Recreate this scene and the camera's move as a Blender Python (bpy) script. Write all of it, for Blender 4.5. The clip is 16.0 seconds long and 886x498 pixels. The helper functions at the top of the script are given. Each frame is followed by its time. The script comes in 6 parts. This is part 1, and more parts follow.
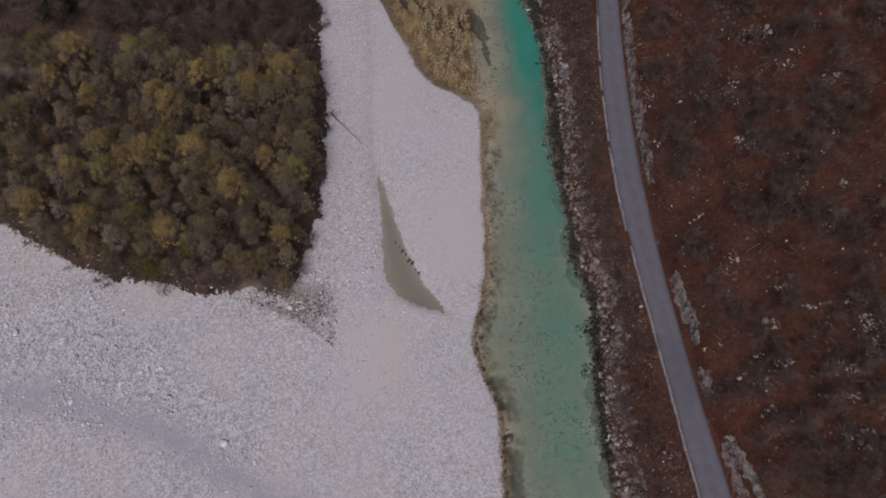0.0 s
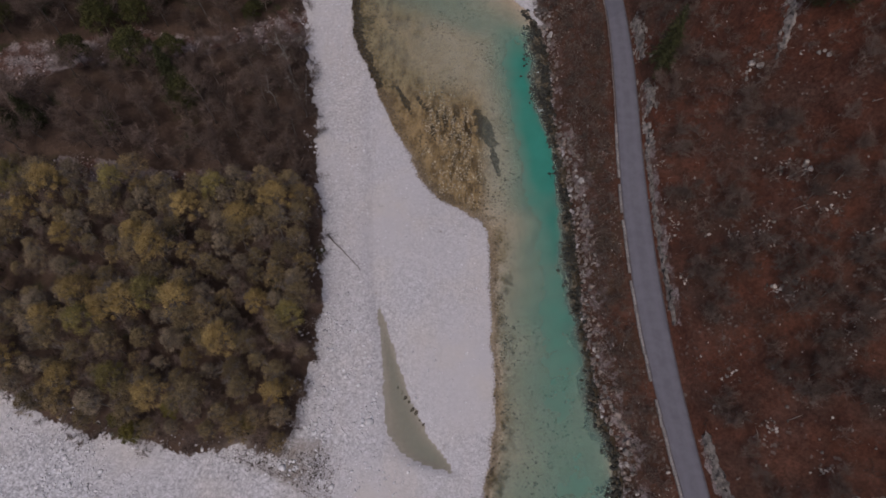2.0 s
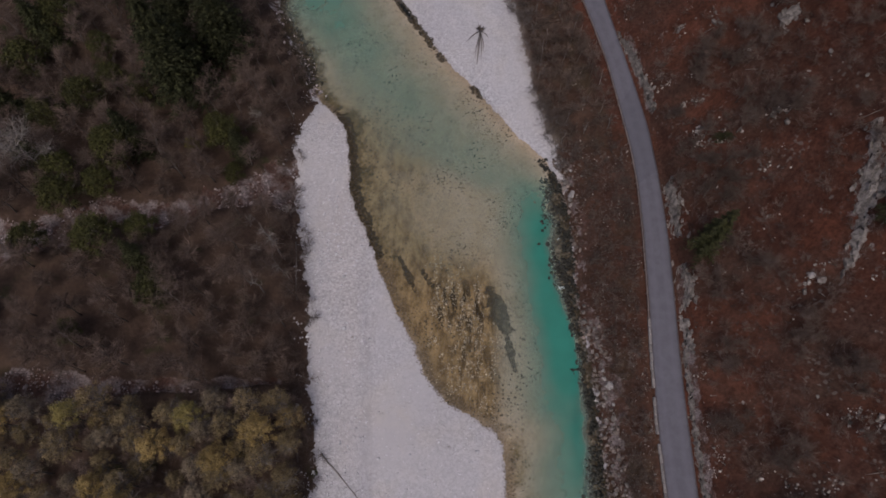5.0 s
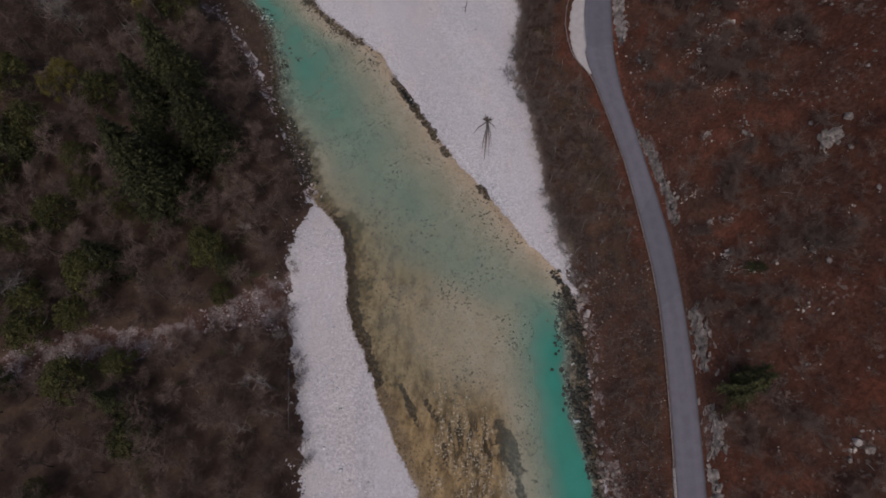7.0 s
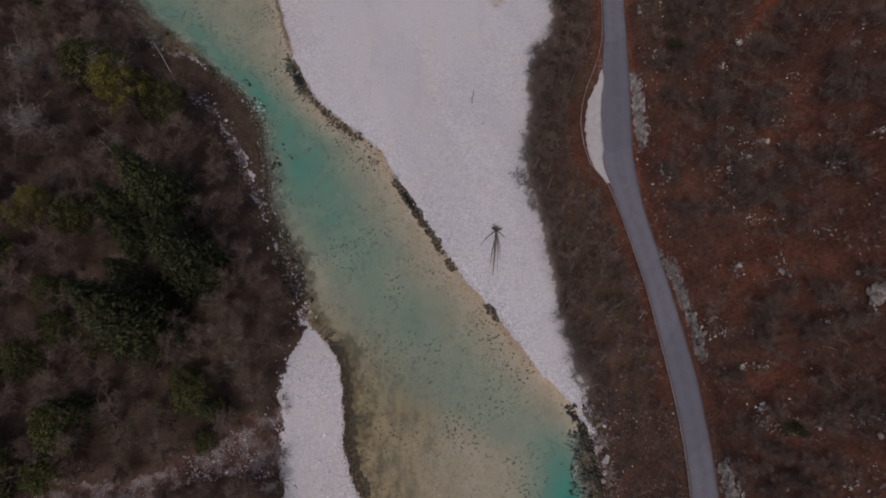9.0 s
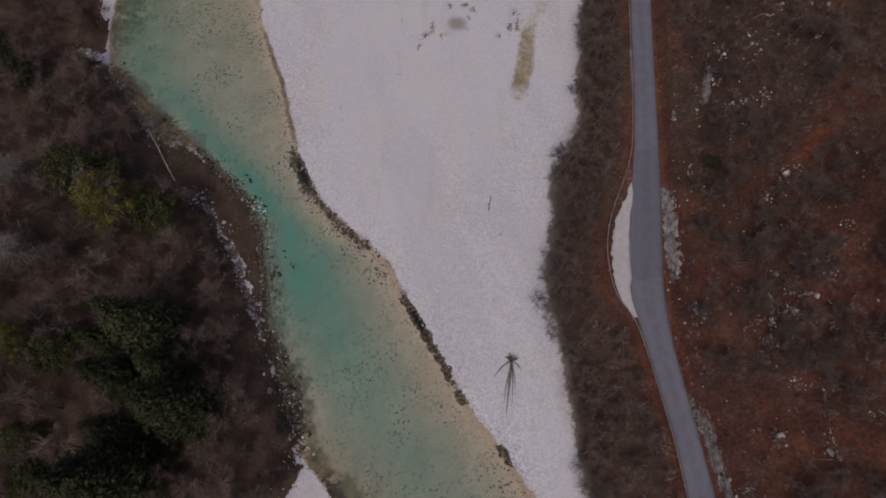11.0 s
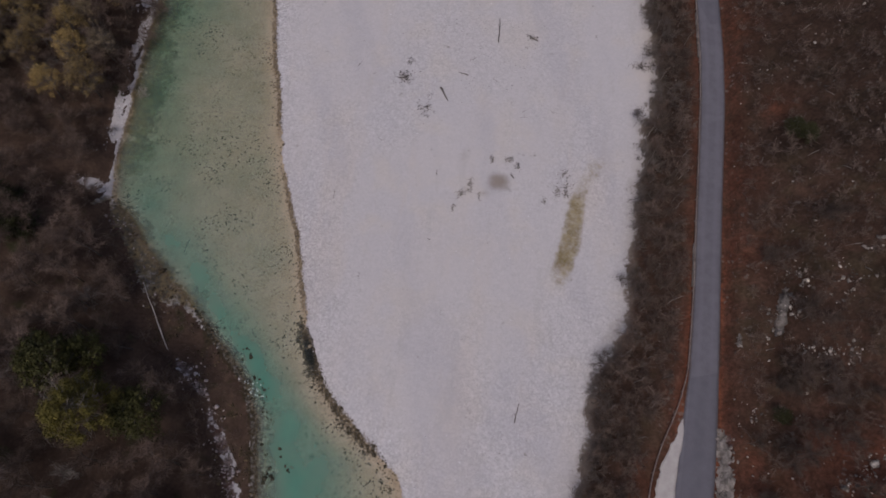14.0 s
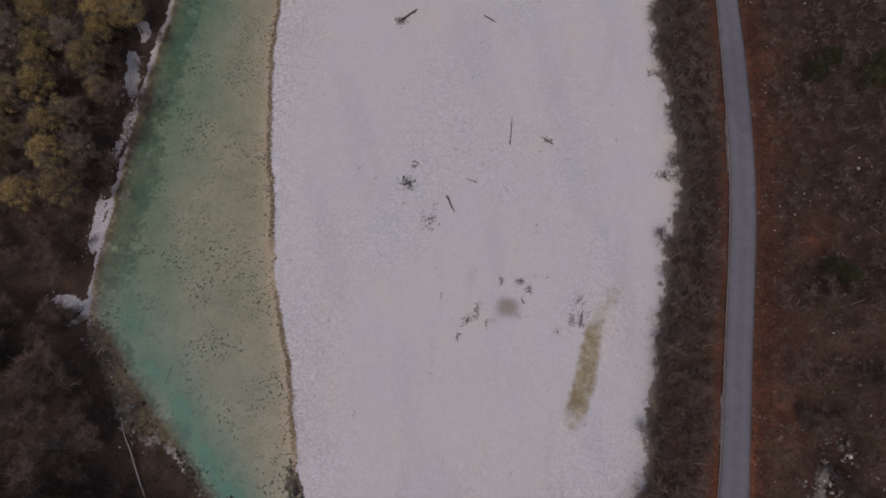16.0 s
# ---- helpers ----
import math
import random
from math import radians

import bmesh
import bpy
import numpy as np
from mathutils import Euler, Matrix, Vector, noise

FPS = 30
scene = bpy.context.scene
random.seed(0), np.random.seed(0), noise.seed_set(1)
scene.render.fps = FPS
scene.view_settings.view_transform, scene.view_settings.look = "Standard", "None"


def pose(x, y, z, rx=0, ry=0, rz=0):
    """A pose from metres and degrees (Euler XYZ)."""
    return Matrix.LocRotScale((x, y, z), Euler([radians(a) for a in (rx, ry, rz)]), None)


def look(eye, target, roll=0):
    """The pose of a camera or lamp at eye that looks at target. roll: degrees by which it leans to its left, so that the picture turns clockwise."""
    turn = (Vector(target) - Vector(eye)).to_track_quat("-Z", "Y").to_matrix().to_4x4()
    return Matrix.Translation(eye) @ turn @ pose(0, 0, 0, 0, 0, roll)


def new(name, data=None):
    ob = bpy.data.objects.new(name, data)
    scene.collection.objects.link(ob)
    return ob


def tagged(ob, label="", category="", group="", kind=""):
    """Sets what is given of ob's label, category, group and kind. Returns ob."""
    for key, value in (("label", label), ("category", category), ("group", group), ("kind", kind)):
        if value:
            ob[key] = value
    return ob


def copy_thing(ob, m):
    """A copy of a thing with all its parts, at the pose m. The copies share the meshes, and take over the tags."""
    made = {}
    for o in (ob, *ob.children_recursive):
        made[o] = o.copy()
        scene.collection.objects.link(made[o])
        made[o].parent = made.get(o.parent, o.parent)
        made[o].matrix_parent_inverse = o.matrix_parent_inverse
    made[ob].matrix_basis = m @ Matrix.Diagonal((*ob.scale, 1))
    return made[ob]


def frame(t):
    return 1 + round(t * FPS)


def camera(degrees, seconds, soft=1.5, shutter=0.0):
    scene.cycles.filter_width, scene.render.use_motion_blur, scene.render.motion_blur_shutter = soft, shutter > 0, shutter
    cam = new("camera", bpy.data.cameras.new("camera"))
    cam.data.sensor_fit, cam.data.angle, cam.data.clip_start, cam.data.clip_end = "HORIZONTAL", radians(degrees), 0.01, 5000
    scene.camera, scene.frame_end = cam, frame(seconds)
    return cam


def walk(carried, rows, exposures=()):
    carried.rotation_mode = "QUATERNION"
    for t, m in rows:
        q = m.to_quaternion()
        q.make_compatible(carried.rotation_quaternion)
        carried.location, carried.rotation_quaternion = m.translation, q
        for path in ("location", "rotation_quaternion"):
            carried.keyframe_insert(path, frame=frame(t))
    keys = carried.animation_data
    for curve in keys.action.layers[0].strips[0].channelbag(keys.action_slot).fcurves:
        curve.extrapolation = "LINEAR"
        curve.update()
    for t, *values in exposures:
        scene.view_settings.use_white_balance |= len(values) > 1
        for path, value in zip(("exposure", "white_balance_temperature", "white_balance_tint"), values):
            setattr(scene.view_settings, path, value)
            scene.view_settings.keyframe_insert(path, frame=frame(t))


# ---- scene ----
cam = camera(70.0, 16.0, soft=1.7)
METRES, EYE, TILT, LEAN, TURN = 220.0, 113.5, -66.0, 0.0, 0.0
ROWS = [
    (0.0, 0.0, 0.0, 0.0, 0.0, 0.0, -0.0),
    (0.5, -0.0019, 0.0121, 0.0314, -0.08, -0.09, 0.12),
    (1.0, -0.003, 0.0236, 0.0607, -0.06, -0.17, 0.11),
    (1.5, -0.0044, 0.0364, 0.093, -0.05, -0.27, 0.06),
    (2.0, -0.0061, 0.0484, 0.1232, -0.08, -0.4, 0.03),
    (2.5, -0.007, 0.0617, 0.1558, -0.04, -0.52, 0.0),
    (3.0, -0.0084, 0.074, 0.1862, -0.04, -0.64, -0.01),
    (3.5, -0.0103, 0.0872, 0.2175, -0.12, -0.77, -0.03),
    (4.0, -0.0117, 0.0989, 0.2455, -0.14, -0.89, -0.04),
    (6.5, -0.0141, 0.1592, 0.3864, 0.13, -1.67, 0.03),
    (7.0, -0.0148, 0.1709, 0.412, 0.17, -1.75, 0.03),
    (7.5, -0.0161, 0.1836, 0.4399, 0.16, -1.85, 0.03),
    (8.0, -0.0175, 0.1954, 0.4653, 0.12, -1.91, 0.02),
    (8.5, -0.0177, 0.2081, 0.4933, 0.2, -2.0, 0.02),
    (9.0, -0.0191, 0.2209, 0.5217, 0.21, -2.11, -0.07),
    (11.5, -0.0266, 0.283, 0.6601, 1.34, -2.73, -2.56),
    (12.0, -0.0284, 0.2963, 0.6895, 1.82, -2.9, -3.52),
    (12.5, -0.0302, 0.3088, 0.7169, 2.29, -3.07, -4.38),
    (13.0, -0.0333, 0.3222, 0.7464, 2.67, -3.24, -5.22),
    (13.5, -0.0369, 0.3349, 0.7736, 2.99, -3.4, -5.99),
    (14.0, -0.0402, 0.3487, 0.8027, 3.39, -3.57, -6.75),
    (14.5, -0.0436, 0.3616, 0.83, 3.58, -3.74, -7.06),
    (15.0, -0.0481, 0.3753, 0.859, 3.61, -3.86, -7.11),
    (15.5, -0.0513, 0.3872, 0.8843, 3.73, -4.04, -7.18),
    (16.0, -0.0565, 0.4008, 0.9133, 3.93, -4.18, -7.61),
]
walk(cam, [(t, pose(0, 0, EYE, TILT, LEAN, TURN) @ pose(METRES * x, METRES * y, METRES * z, 90 + pitch, roll, yaw)) for t, x, y, z, yaw, pitch, roll in ROWS], [(0.0, -0.10, 6500, 15.0), (16.0, -0.10, 6500, 15.0)])

# ---- world and light: a bright overcast sky ----
SUN_EL, SUN_AZ = 60.0, 192.0
world = bpy.data.worlds.new("overcast_sky")
scene.world = world
world.use_nodes = True
wt = world.node_tree
sky = wt.nodes.new("ShaderNodeTexSky")
sky.sky_type, sky.sun_disc = "NISHITA", False
sky.sun_elevation, sky.sun_rotation = radians(SUN_EL), radians(SUN_AZ)
sky.dust_density, sky.ozone_density = 4.0, 1.0
wt.links.new(sky.outputs[0], wt.nodes["Background"].inputs[0])
wt.nodes["Background"].inputs[1].default_value = 0.10
sun = new("sun", bpy.data.lights.new("sun", "SUN"))
sun.data.energy, sun.data.angle, sun.data.color = 1.1, radians(16), (1.0, 0.95, 0.88)
sun_dir = Vector((math.sin(radians(SUN_AZ)) * math.cos(radians(SUN_EL)), math.cos(radians(SUN_AZ)) * math.cos(radians(SUN_EL)), math.sin(radians(SUN_EL))))
sun.matrix_world = look(sun_dir * 400, (0, 0, 0))


# ---- noise and curves on plain arrays ----
def lattice(ix, iy, seed):
    n = (ix.astype(np.int64) * 374761393 + iy.astype(np.int64) * 668265263 + seed * 974634777) & 0xFFFFFFFF
    n = ((n ^ (n >> 13)) * 1274126177) & 0xFFFFFFFF
    return ((n ^ (n >> 16)) & 0xFFFF) / 65535.0


def vnoise(x, y, size, seed=0):
    """Smooth noise, -1 to 1, with bumps of that size in metres."""
    x, y = np.asarray(x, float) / size, np.asarray(y, float) / size
    ix, iy = np.floor(x), np.floor(y)
    fx, fy = x - ix, y - iy
    fx, fy = fx * fx * (3 - 2 * fx), fy * fy * (3 - 2 * fy)
    a, b = lattice(ix, iy, seed), lattice(ix + 1, iy, seed)
    c, d = lattice(ix, iy + 1, seed), lattice(ix + 1, iy + 1, seed)
    return 2 * ((a * (1 - fx) + b * fx) * (1 - fy) + (c * (1 - fx) + d * fx) * fy) - 1


def fbm(x, y, size, seed=0, octaves=4):
    return sum(vnoise(x, y, size / 2 ** k, seed + 17 * k) * 0.5 ** k for k in range(octaves)) / 1.6


def smooth(v, a, b):
    v = np.clip((v - a) / (b - a), 0, 1)
    return v * v * (3 - 2 * v)


def curve(pairs):
    """A line x(y) through a few plan points (y, x), rounded at the knots."""
    ys, xs = np.array(pairs, float).T
    yy = np.arange(-60, 420, 0.5)
    vv = np.interp(yy, ys, xs)
    k = np.ones(9) / 9
    vv = np.convolve(np.pad(vv, 4, mode="edge"), k, mode="valid")
    return lambda y: np.interp(y, yy, vv)


# the river's two water edges, from south to north
LEFT = curve([(5, 10), (19, 10), (25, 7), (32, 5), (38, 7), (46, 8), (84, 8), (87, 4), (90, -1.5), (94, -5), (101, -8), (106, -11), (114, -14), (123, -18), (131, -21), (141, -22.3), (150, -24), (154, -28), (157, -31), (168, -34), (173, -37), (180, -40.3), (188, -41.5), (198, -43.7), (203, -46), (207, -49), (214, -56.5), (220, -63), (227, -72), (233, -77), (237, -82.5), (243, -84), (257, -85.5), (272, -87), (294, -88), (311, -89), (345, -91)])
RIGHT = curve([(5, 28.6), (21, 27.7), (26, 28), (31, 28.6), (37, 29.1), (42.5, 28.4), (47, 26.3), (55, 25.8), (62, 24.8), (71, 24.9), (83, 24.8), (101, 23.8), (106, 22.8), (112, 22.5), (122, 22.8), (129, 22.2), (136, 21), (140, 19.7), (144, 16), (149, 11.5), (155, 7.5), (160, 4), (166, -1.5), (172, -5.2), (177, -8), (183, -12), (188, -15), (194, -18.5), (198, -23), (202, -28.3), (207, -33), (212, -36.4), (219, -38.6), (226, -41), (235, -43.8), (242, -47.3), (250, -50.4), (262, -53.3), (274, -57.2), (286, -60), (300, -63), (315, -65), (345, -70)])
# foot of the wooded right bank; edge of the left wood; its southern edge
BANK = curve([(5, 28.6), (21, 27.7), (26, 28), (31, 28.6), (37, 29.1), (42.5, 28.4), (47, 26.3), (55, 25.8), (62, 24.8), (71, 24.9), (83, 24.8), (101, 23.8), (106, 22.8), (112, 22.5), (122, 22.8), (129, 22.2), (136, 21.6), (140, 21.8), (144, 21.3), (149, 19.8), (153, 18.6), (158, 16.9), (162, 16.2), (170, 15.2), (176, 14.7), (182, 13.5), (188, 12.5), (196, 13.5), (206, 13.8), (211, 15), (220, 18), (230, 20.5), (239, 21.5), (253, 22), (266, 22.5), (276, 25), (287, 24.2), (298, 22.6), (308, 19.4), (318, 18.2), (327, 18.6), (345, 20)])
WOOD = curve([(38, -30), (48, -26.5), (56, -24.7), (72, -24), (83, -25.6), (95, -27.6), (106, -28), (115, -29), (128, -32), (140, -34.5), (150, -33), (155, -31), (159, -31.6), (172, -37), (178, -40.4), (184, -43.9), (192, -48), (200, -52.5), (205.5, -58.6), (210, -63), (217, -68), (224, -73.4), (233, -80.8), (237, -84), (240, -87), (242, -87), (244, -85.2), (247, -87.7), (256, -88.7), (262, -87.9), (268, -87.6), (274, -88.1), (281, -89.3), (285, -91.5), (297, -92.2), (300, -90.2), (345, -92.5)])
SOUTH = lambda x: np.interp(x, [-160, -110, -84, -72, -59, -47, -30], [84, 64, 53.5, 47.5, 43.4, 41, 41])
# the road's two edges and its height
ROAD_W = curve([(-60, 52), (5, 41.3), (14, 40), (23, 38.9), (32, 37.7), (41, 36.5), (51, 35.2), (61, 34.2), (71, 33.7), (87, 33.6), (98, 34.1), (110, 34.8), (122, 35.3), (132, 35.4), (139, 35), (150, 33.6), (160, 32.2), (170, 30), (178, 28), (185, 26.3), (194, 26.4), (205, 27.8), (216, 29.3), (230, 30.3), (246, 31), (258, 31.6), (271, 32.1), (282, 32.1), (295, 31.5), (308, 30.6), (322, 29.6), (345, 28)])
ROAD_E = curve([(-60, 57), (5, 46.3), (13, 45), (22, 43.6), (32, 42.2), (41, 41.1), (52, 40), (64, 39.2), (74, 38.8), (88, 38.8), (98, 39), (109, 39.5), (120, 39.9), (133, 39.7), (144, 39), (153, 37.6), (164, 35.6), (177, 33.1), (187, 32.4), (198, 33.1), (206, 33.7), (220, 34.4), (236, 35.1), (247, 35.6), (260, 36.3), (271, 36.8), (283, 36.8), (296, 36.2), (309, 35.3), (323, 34), (345, 32)])
ROAD_Z = curve([(-60, 4.2), (20, 4.8), (60, 5.2), (100, 6.2), (140, 7.0), (180, 8.2), (215, 8.0), (260, 7.4), (345, 7.0)])
# deep channel: its place across the river (0 left, 1 right), half width and depth
DEEP_U = curve([(5, .68), (40, .72), (62, .80), (80, .84), (100, .885), (122, .885), (133, .88), (140, .6), (148, .5), (165, .45), (180, .38), (195, .30), (207, .28), (220, .23), (235, .17), (260, .13), (290, .16), (345, .2)])
DEEP_W = curve([(5, .60), (40, .60), (60, .56), (80, .42), (92, .22), (97, .19), (108, .16), (118, .15), (132, .15), (142, .3), (150, .3), (170, .32), (190, .36), (207, .30), (225, .22), (245, .24), (290, .32), (345, .34)])
DEEP_D = curve([(5, .62), (40, .68), (58, .85), (75, 1.0), (90, 1.3), (118, 1.5), (128, 1.1), (137, .4), (146, .42), (160, .48), (175, .66), (188, .92), (207, .92), (222, .62), (240, .46), (260, .36), (290, .45), (345, .5)])
# width of the boulder shelf under the right bank; steepness of the hillside
SHELF = curve([(5, 0.4), (21, 0.4), (28, 0.6), (33, 1.1), (41, 1.3), (51, 0.7), (61, 0.9), (70, 2.2), (79, 2.8), (90, 2.2), (101, 1.3), (105, 1.4), (110, 2.7), (115, 4.2), (122, 5.4), (129, 4.3), (134, 2.4), (139, 0.6), (345, 0.6)])
STEEP = curve([(-60, .76), (40, .76), (75, .64), (95, .82), (110, .86), (140, 1.0), (160, .90), (185, .66), (230, .74), (260, .66), (290, .5), (345, .5)])
POOL = lambda x, y: np.interp(y, [37, 38.5, 43.4, 51.8, 60.6, 69, 77, 93, 106, 118], [1.5, 0.2, -3.7, -7.7, -10.8, -13.4, -14.9, -16.1, -17.2, -18.6]) - x
POOL_W = lambda y: np.interp(y, [36, 37.5, 39, 41, 44, 49, 53, 60, 68, 86], [0.5, 2.0, 4.8, 6.4, 6.3, 4.8, 3.5, 1.9, .8, .3])


def slant(f, y):
    return np.sqrt(1 + (f(y + 0.5) - f(y - 0.5)) ** 2)


def gully_line(x):
    return np.interp(x, [-140, -92, -85, -79.5, -74, -67, -57, -51.3, -47.3, -42.8, -38.2, -34, -28], [104, 112, 115, 117.4, 120.5, 124, 125, 127.3, 129.6, 131.2, 133.6, 135.2, 136])


def lay(x, y):
    """Heights and surface masks of the land at plan points."""
    x, y = np.asarray(x, float), np.asarray(y, float)
    wob = 0.55 * fbm(x, y, 6, 3) + 0.25 * vnoise(x, y, 1.6, 9)
    dl = (x - LEFT(y)) / slant(LEFT, y) + wob
    dr = (RIGHT(y) - x) / slant(RIGHT, y) + wob
    d = np.minimum(dl, dr)
    u = (x - LEFT(y)) / (RIGHT(y) - LEFT(y))
    deep = DEEP_D(y) * np.exp(-((u - DEEP_U(y)) / DEEP_W(y)) ** 2)
    rough = fbm(x, y, 5, 21)
    bed = -((0.32 + 0.2 * smooth(y, 195, 225)) * (1 - np.exp(-np.maximum(d, 0) / 2.2)) + deep * smooth(dl, 0, 2.5 - 1.0 * smooth(y, 170, 190)) * np.where(y < 141, smooth(dr + 0.7 * rough, 0.45 * SHELF(y), SHELF(y) + 0.8), smooth(dr, 0, 2.5))) * (1 + 0.18 * rough)
    shoal = smooth(y, 84, 90) * (1 - smooth(y, 108, 124)) * (1 - smooth(x, 5, 9.5)) * smooth(d, 0, 1.5)
    bed = bed * (1 - 0.72 * shoal) - 0.06 * shoal * fbm(x * 2.2, y * 0.8, 4, 5)
    bed = np.minimum(bed, -0.03 - 0.02 * shoal)
    hole = np.exp(-(((x - 8.2 + 0.27 * (y - 107)) / 1.3) ** 2 + ((y - 107) / 5.5) ** 2))
    bed = bed - 0.08 * hole
    # left shore
    al = np.maximum(-dl, 0)
    bump = 0.16 * fbm(x, y, 11, 41) + 0.03 * vnoise(x, y, 1.3, 43)
    shore = 0.75 * (1 - np.exp(-al / 5)) + 0.012 * al + bump * smooth(al, 0, 3)
    rag = 0.5 * vnoise(x, y, 2.3, 53)
    dw = np.minimum(WOOD(y) - x + 1.2 * fbm(x, y, 7, 51), (y - SOUTH(x)) + 1.5 * fbm(x, y, 9, 52)) + rag
    wood = smooth(dw, -2.2, 2.0)
    shore = shore + 1.3 * smooth(dw, -2, 7) + (0.17 + 0.20 * smooth(y, 140, 178)) * np.maximum(dw, 0) + 0.9 * fbm(x, y, 16, 61) * smooth(dw, 0, 8)
    shore = shore + np.maximum(-x - 150, 0) * 0.35
    gd = np.abs(y - gully_line(x) + 0.9 * fbm(x, y, 6, 71)) * 3.9 / np.interp(x, [-128, -108, -90, -80, -74, -65, -57, -51, -47, -43, -38, -34], [1.6, 4.0, 6.5, 4.8, 4.6, 3.7, 3.3, 3.2, 2.7, 3.5, 4.8, 6]) + 1.3 * vnoise(x, y, 2.2, 72)
    gd = np.minimum(gd, np.abs(y - np.interp(x, [-104, -90, -75, -62, -45, -28], [84, 89, 91.3, 92.3, 93.5, 94]) + 1.6 * fbm(x, y, 8, 73)) * np.interp(x, [-104, -70, -58, -48], [1.3, 1.3, 2.2, 4.2]) + 1.4 * vnoise(x, y, 3.1, 74))
    gully = (1 - smooth(gd, 2.4, 5.4)) * wood * smooth(-x, 30, 33)
    shore = shore - 1.3 * gully
    inpool = smooth(POOL(x, y) + 0.3 * wob, -1.6, 1.6) * smooth(POOL_W(y) * 1.15 - POOL(x, y) + 0.5 * wob, -1.6, 1.6) * smooth(y, 36.6, 38.0) * (1 - smooth(y, 78, 88))
    trough = np.exp(-((POOL(x, y) - POOL_W(y) * 0.5) / (POOL_W(y) * 0.75 + 1.0)) ** 2) * smooth(y, 36, 40) * (1 - smooth(y, 82, 104))
    shore = shore * (1 - 0.55 * trough)
    shore = np.where(trough > 0.08, np.maximum(shore, np.minimum(0.28, 0.25 * al)), shore) - inpool * 0.42
    # right shore: bar, wooded bank, road shelf, hillside
    ar = np.maximum(-dr, 0)
    bar = 0.7 * (1 - np.exp(-ar / 5)) + 0.010 * ar + bump * smooth(ar, 0, 3)
    b = x - BANK(y) + 0.8 * wob + (1.6 * fbm(x, y, 7, 55) + 0.4 * vnoise(x, y, 2, 56)) * smooth(y, 140, 150)
    shelf = ROAD_W(y) - 0.9 - 3.5 * smooth(y, 179, 190) * (1 - smooth(y, 199, 214))
    span = np.maximum(shelf - BANK(y), 2.0)
    rise = np.clip(b / span, 0, 1)
    rise = 0.55 * (1 - (1 - rise) ** 3) + 0.45 * rise
    base = np.minimum(bar, 1.2)
    bank = base * (1 - rise) + (ROAD_Z(y) - 0.12) * rise + 0.5 * fbm(x, y, 4, 81) * np.sin(np.pi * np.clip(b / span, 0, 1))
    rs = np.where(b > 0, bank, bar)
    e = x - ROAD_E(y)
    ee = np.maximum(e - 0.5, 0)
    hill = ROAD_Z(y) - 0.1 + 1.3 * smooth(ee, 0, 1.8) + STEEP(y) * ee + 0.006 * np.minimum(ee, 60) ** 2 - 2.4 * np.exp(-((ee - 6) / 3.2) ** 2) * smooth(y, 198, 210) * (1 - smooth(y, 238, 250)) + (1.5 * fbm(x, y, 19, 91) + 0.7 * fbm(x, y, 5, 92)) * smooth(ee, 0, 7)
    cliff = np.exp(-(((x - 63) / 6) ** 2 + ((y - 120) / 12) ** 2))
    hill = hill + 3.5 * cliff
    rs = np.where(e > 0.45, hill, np.where(x > shelf, ROAD_Z(y) - 0.12, rs))
    land = np.where(x < 0.5 * (LEFT(y) + RIGHT(y)), shore, rs)
    z = np.where(d > 0, bed, land)
    far = np.maximum(np.abs(y - 170) - 260, 0)
    z = z + far * 0.06
    right = smooth(b, -2.0, 2.0) * (x > 0.5 * (LEFT(y) + RIGHT(y)))
    return dict(z=z, d=d, litter=right, wood=np.where(x < 0.5 * (LEFT(y) + RIGHT(y)), wood, 0.0), gully=gully, pool=inpool, shoal=shoal, deep=deep, b=b, e=e, dw=dw)


def height(x, y):
    return float(lay(np.array([x]), np.array([y]))["z"][0])


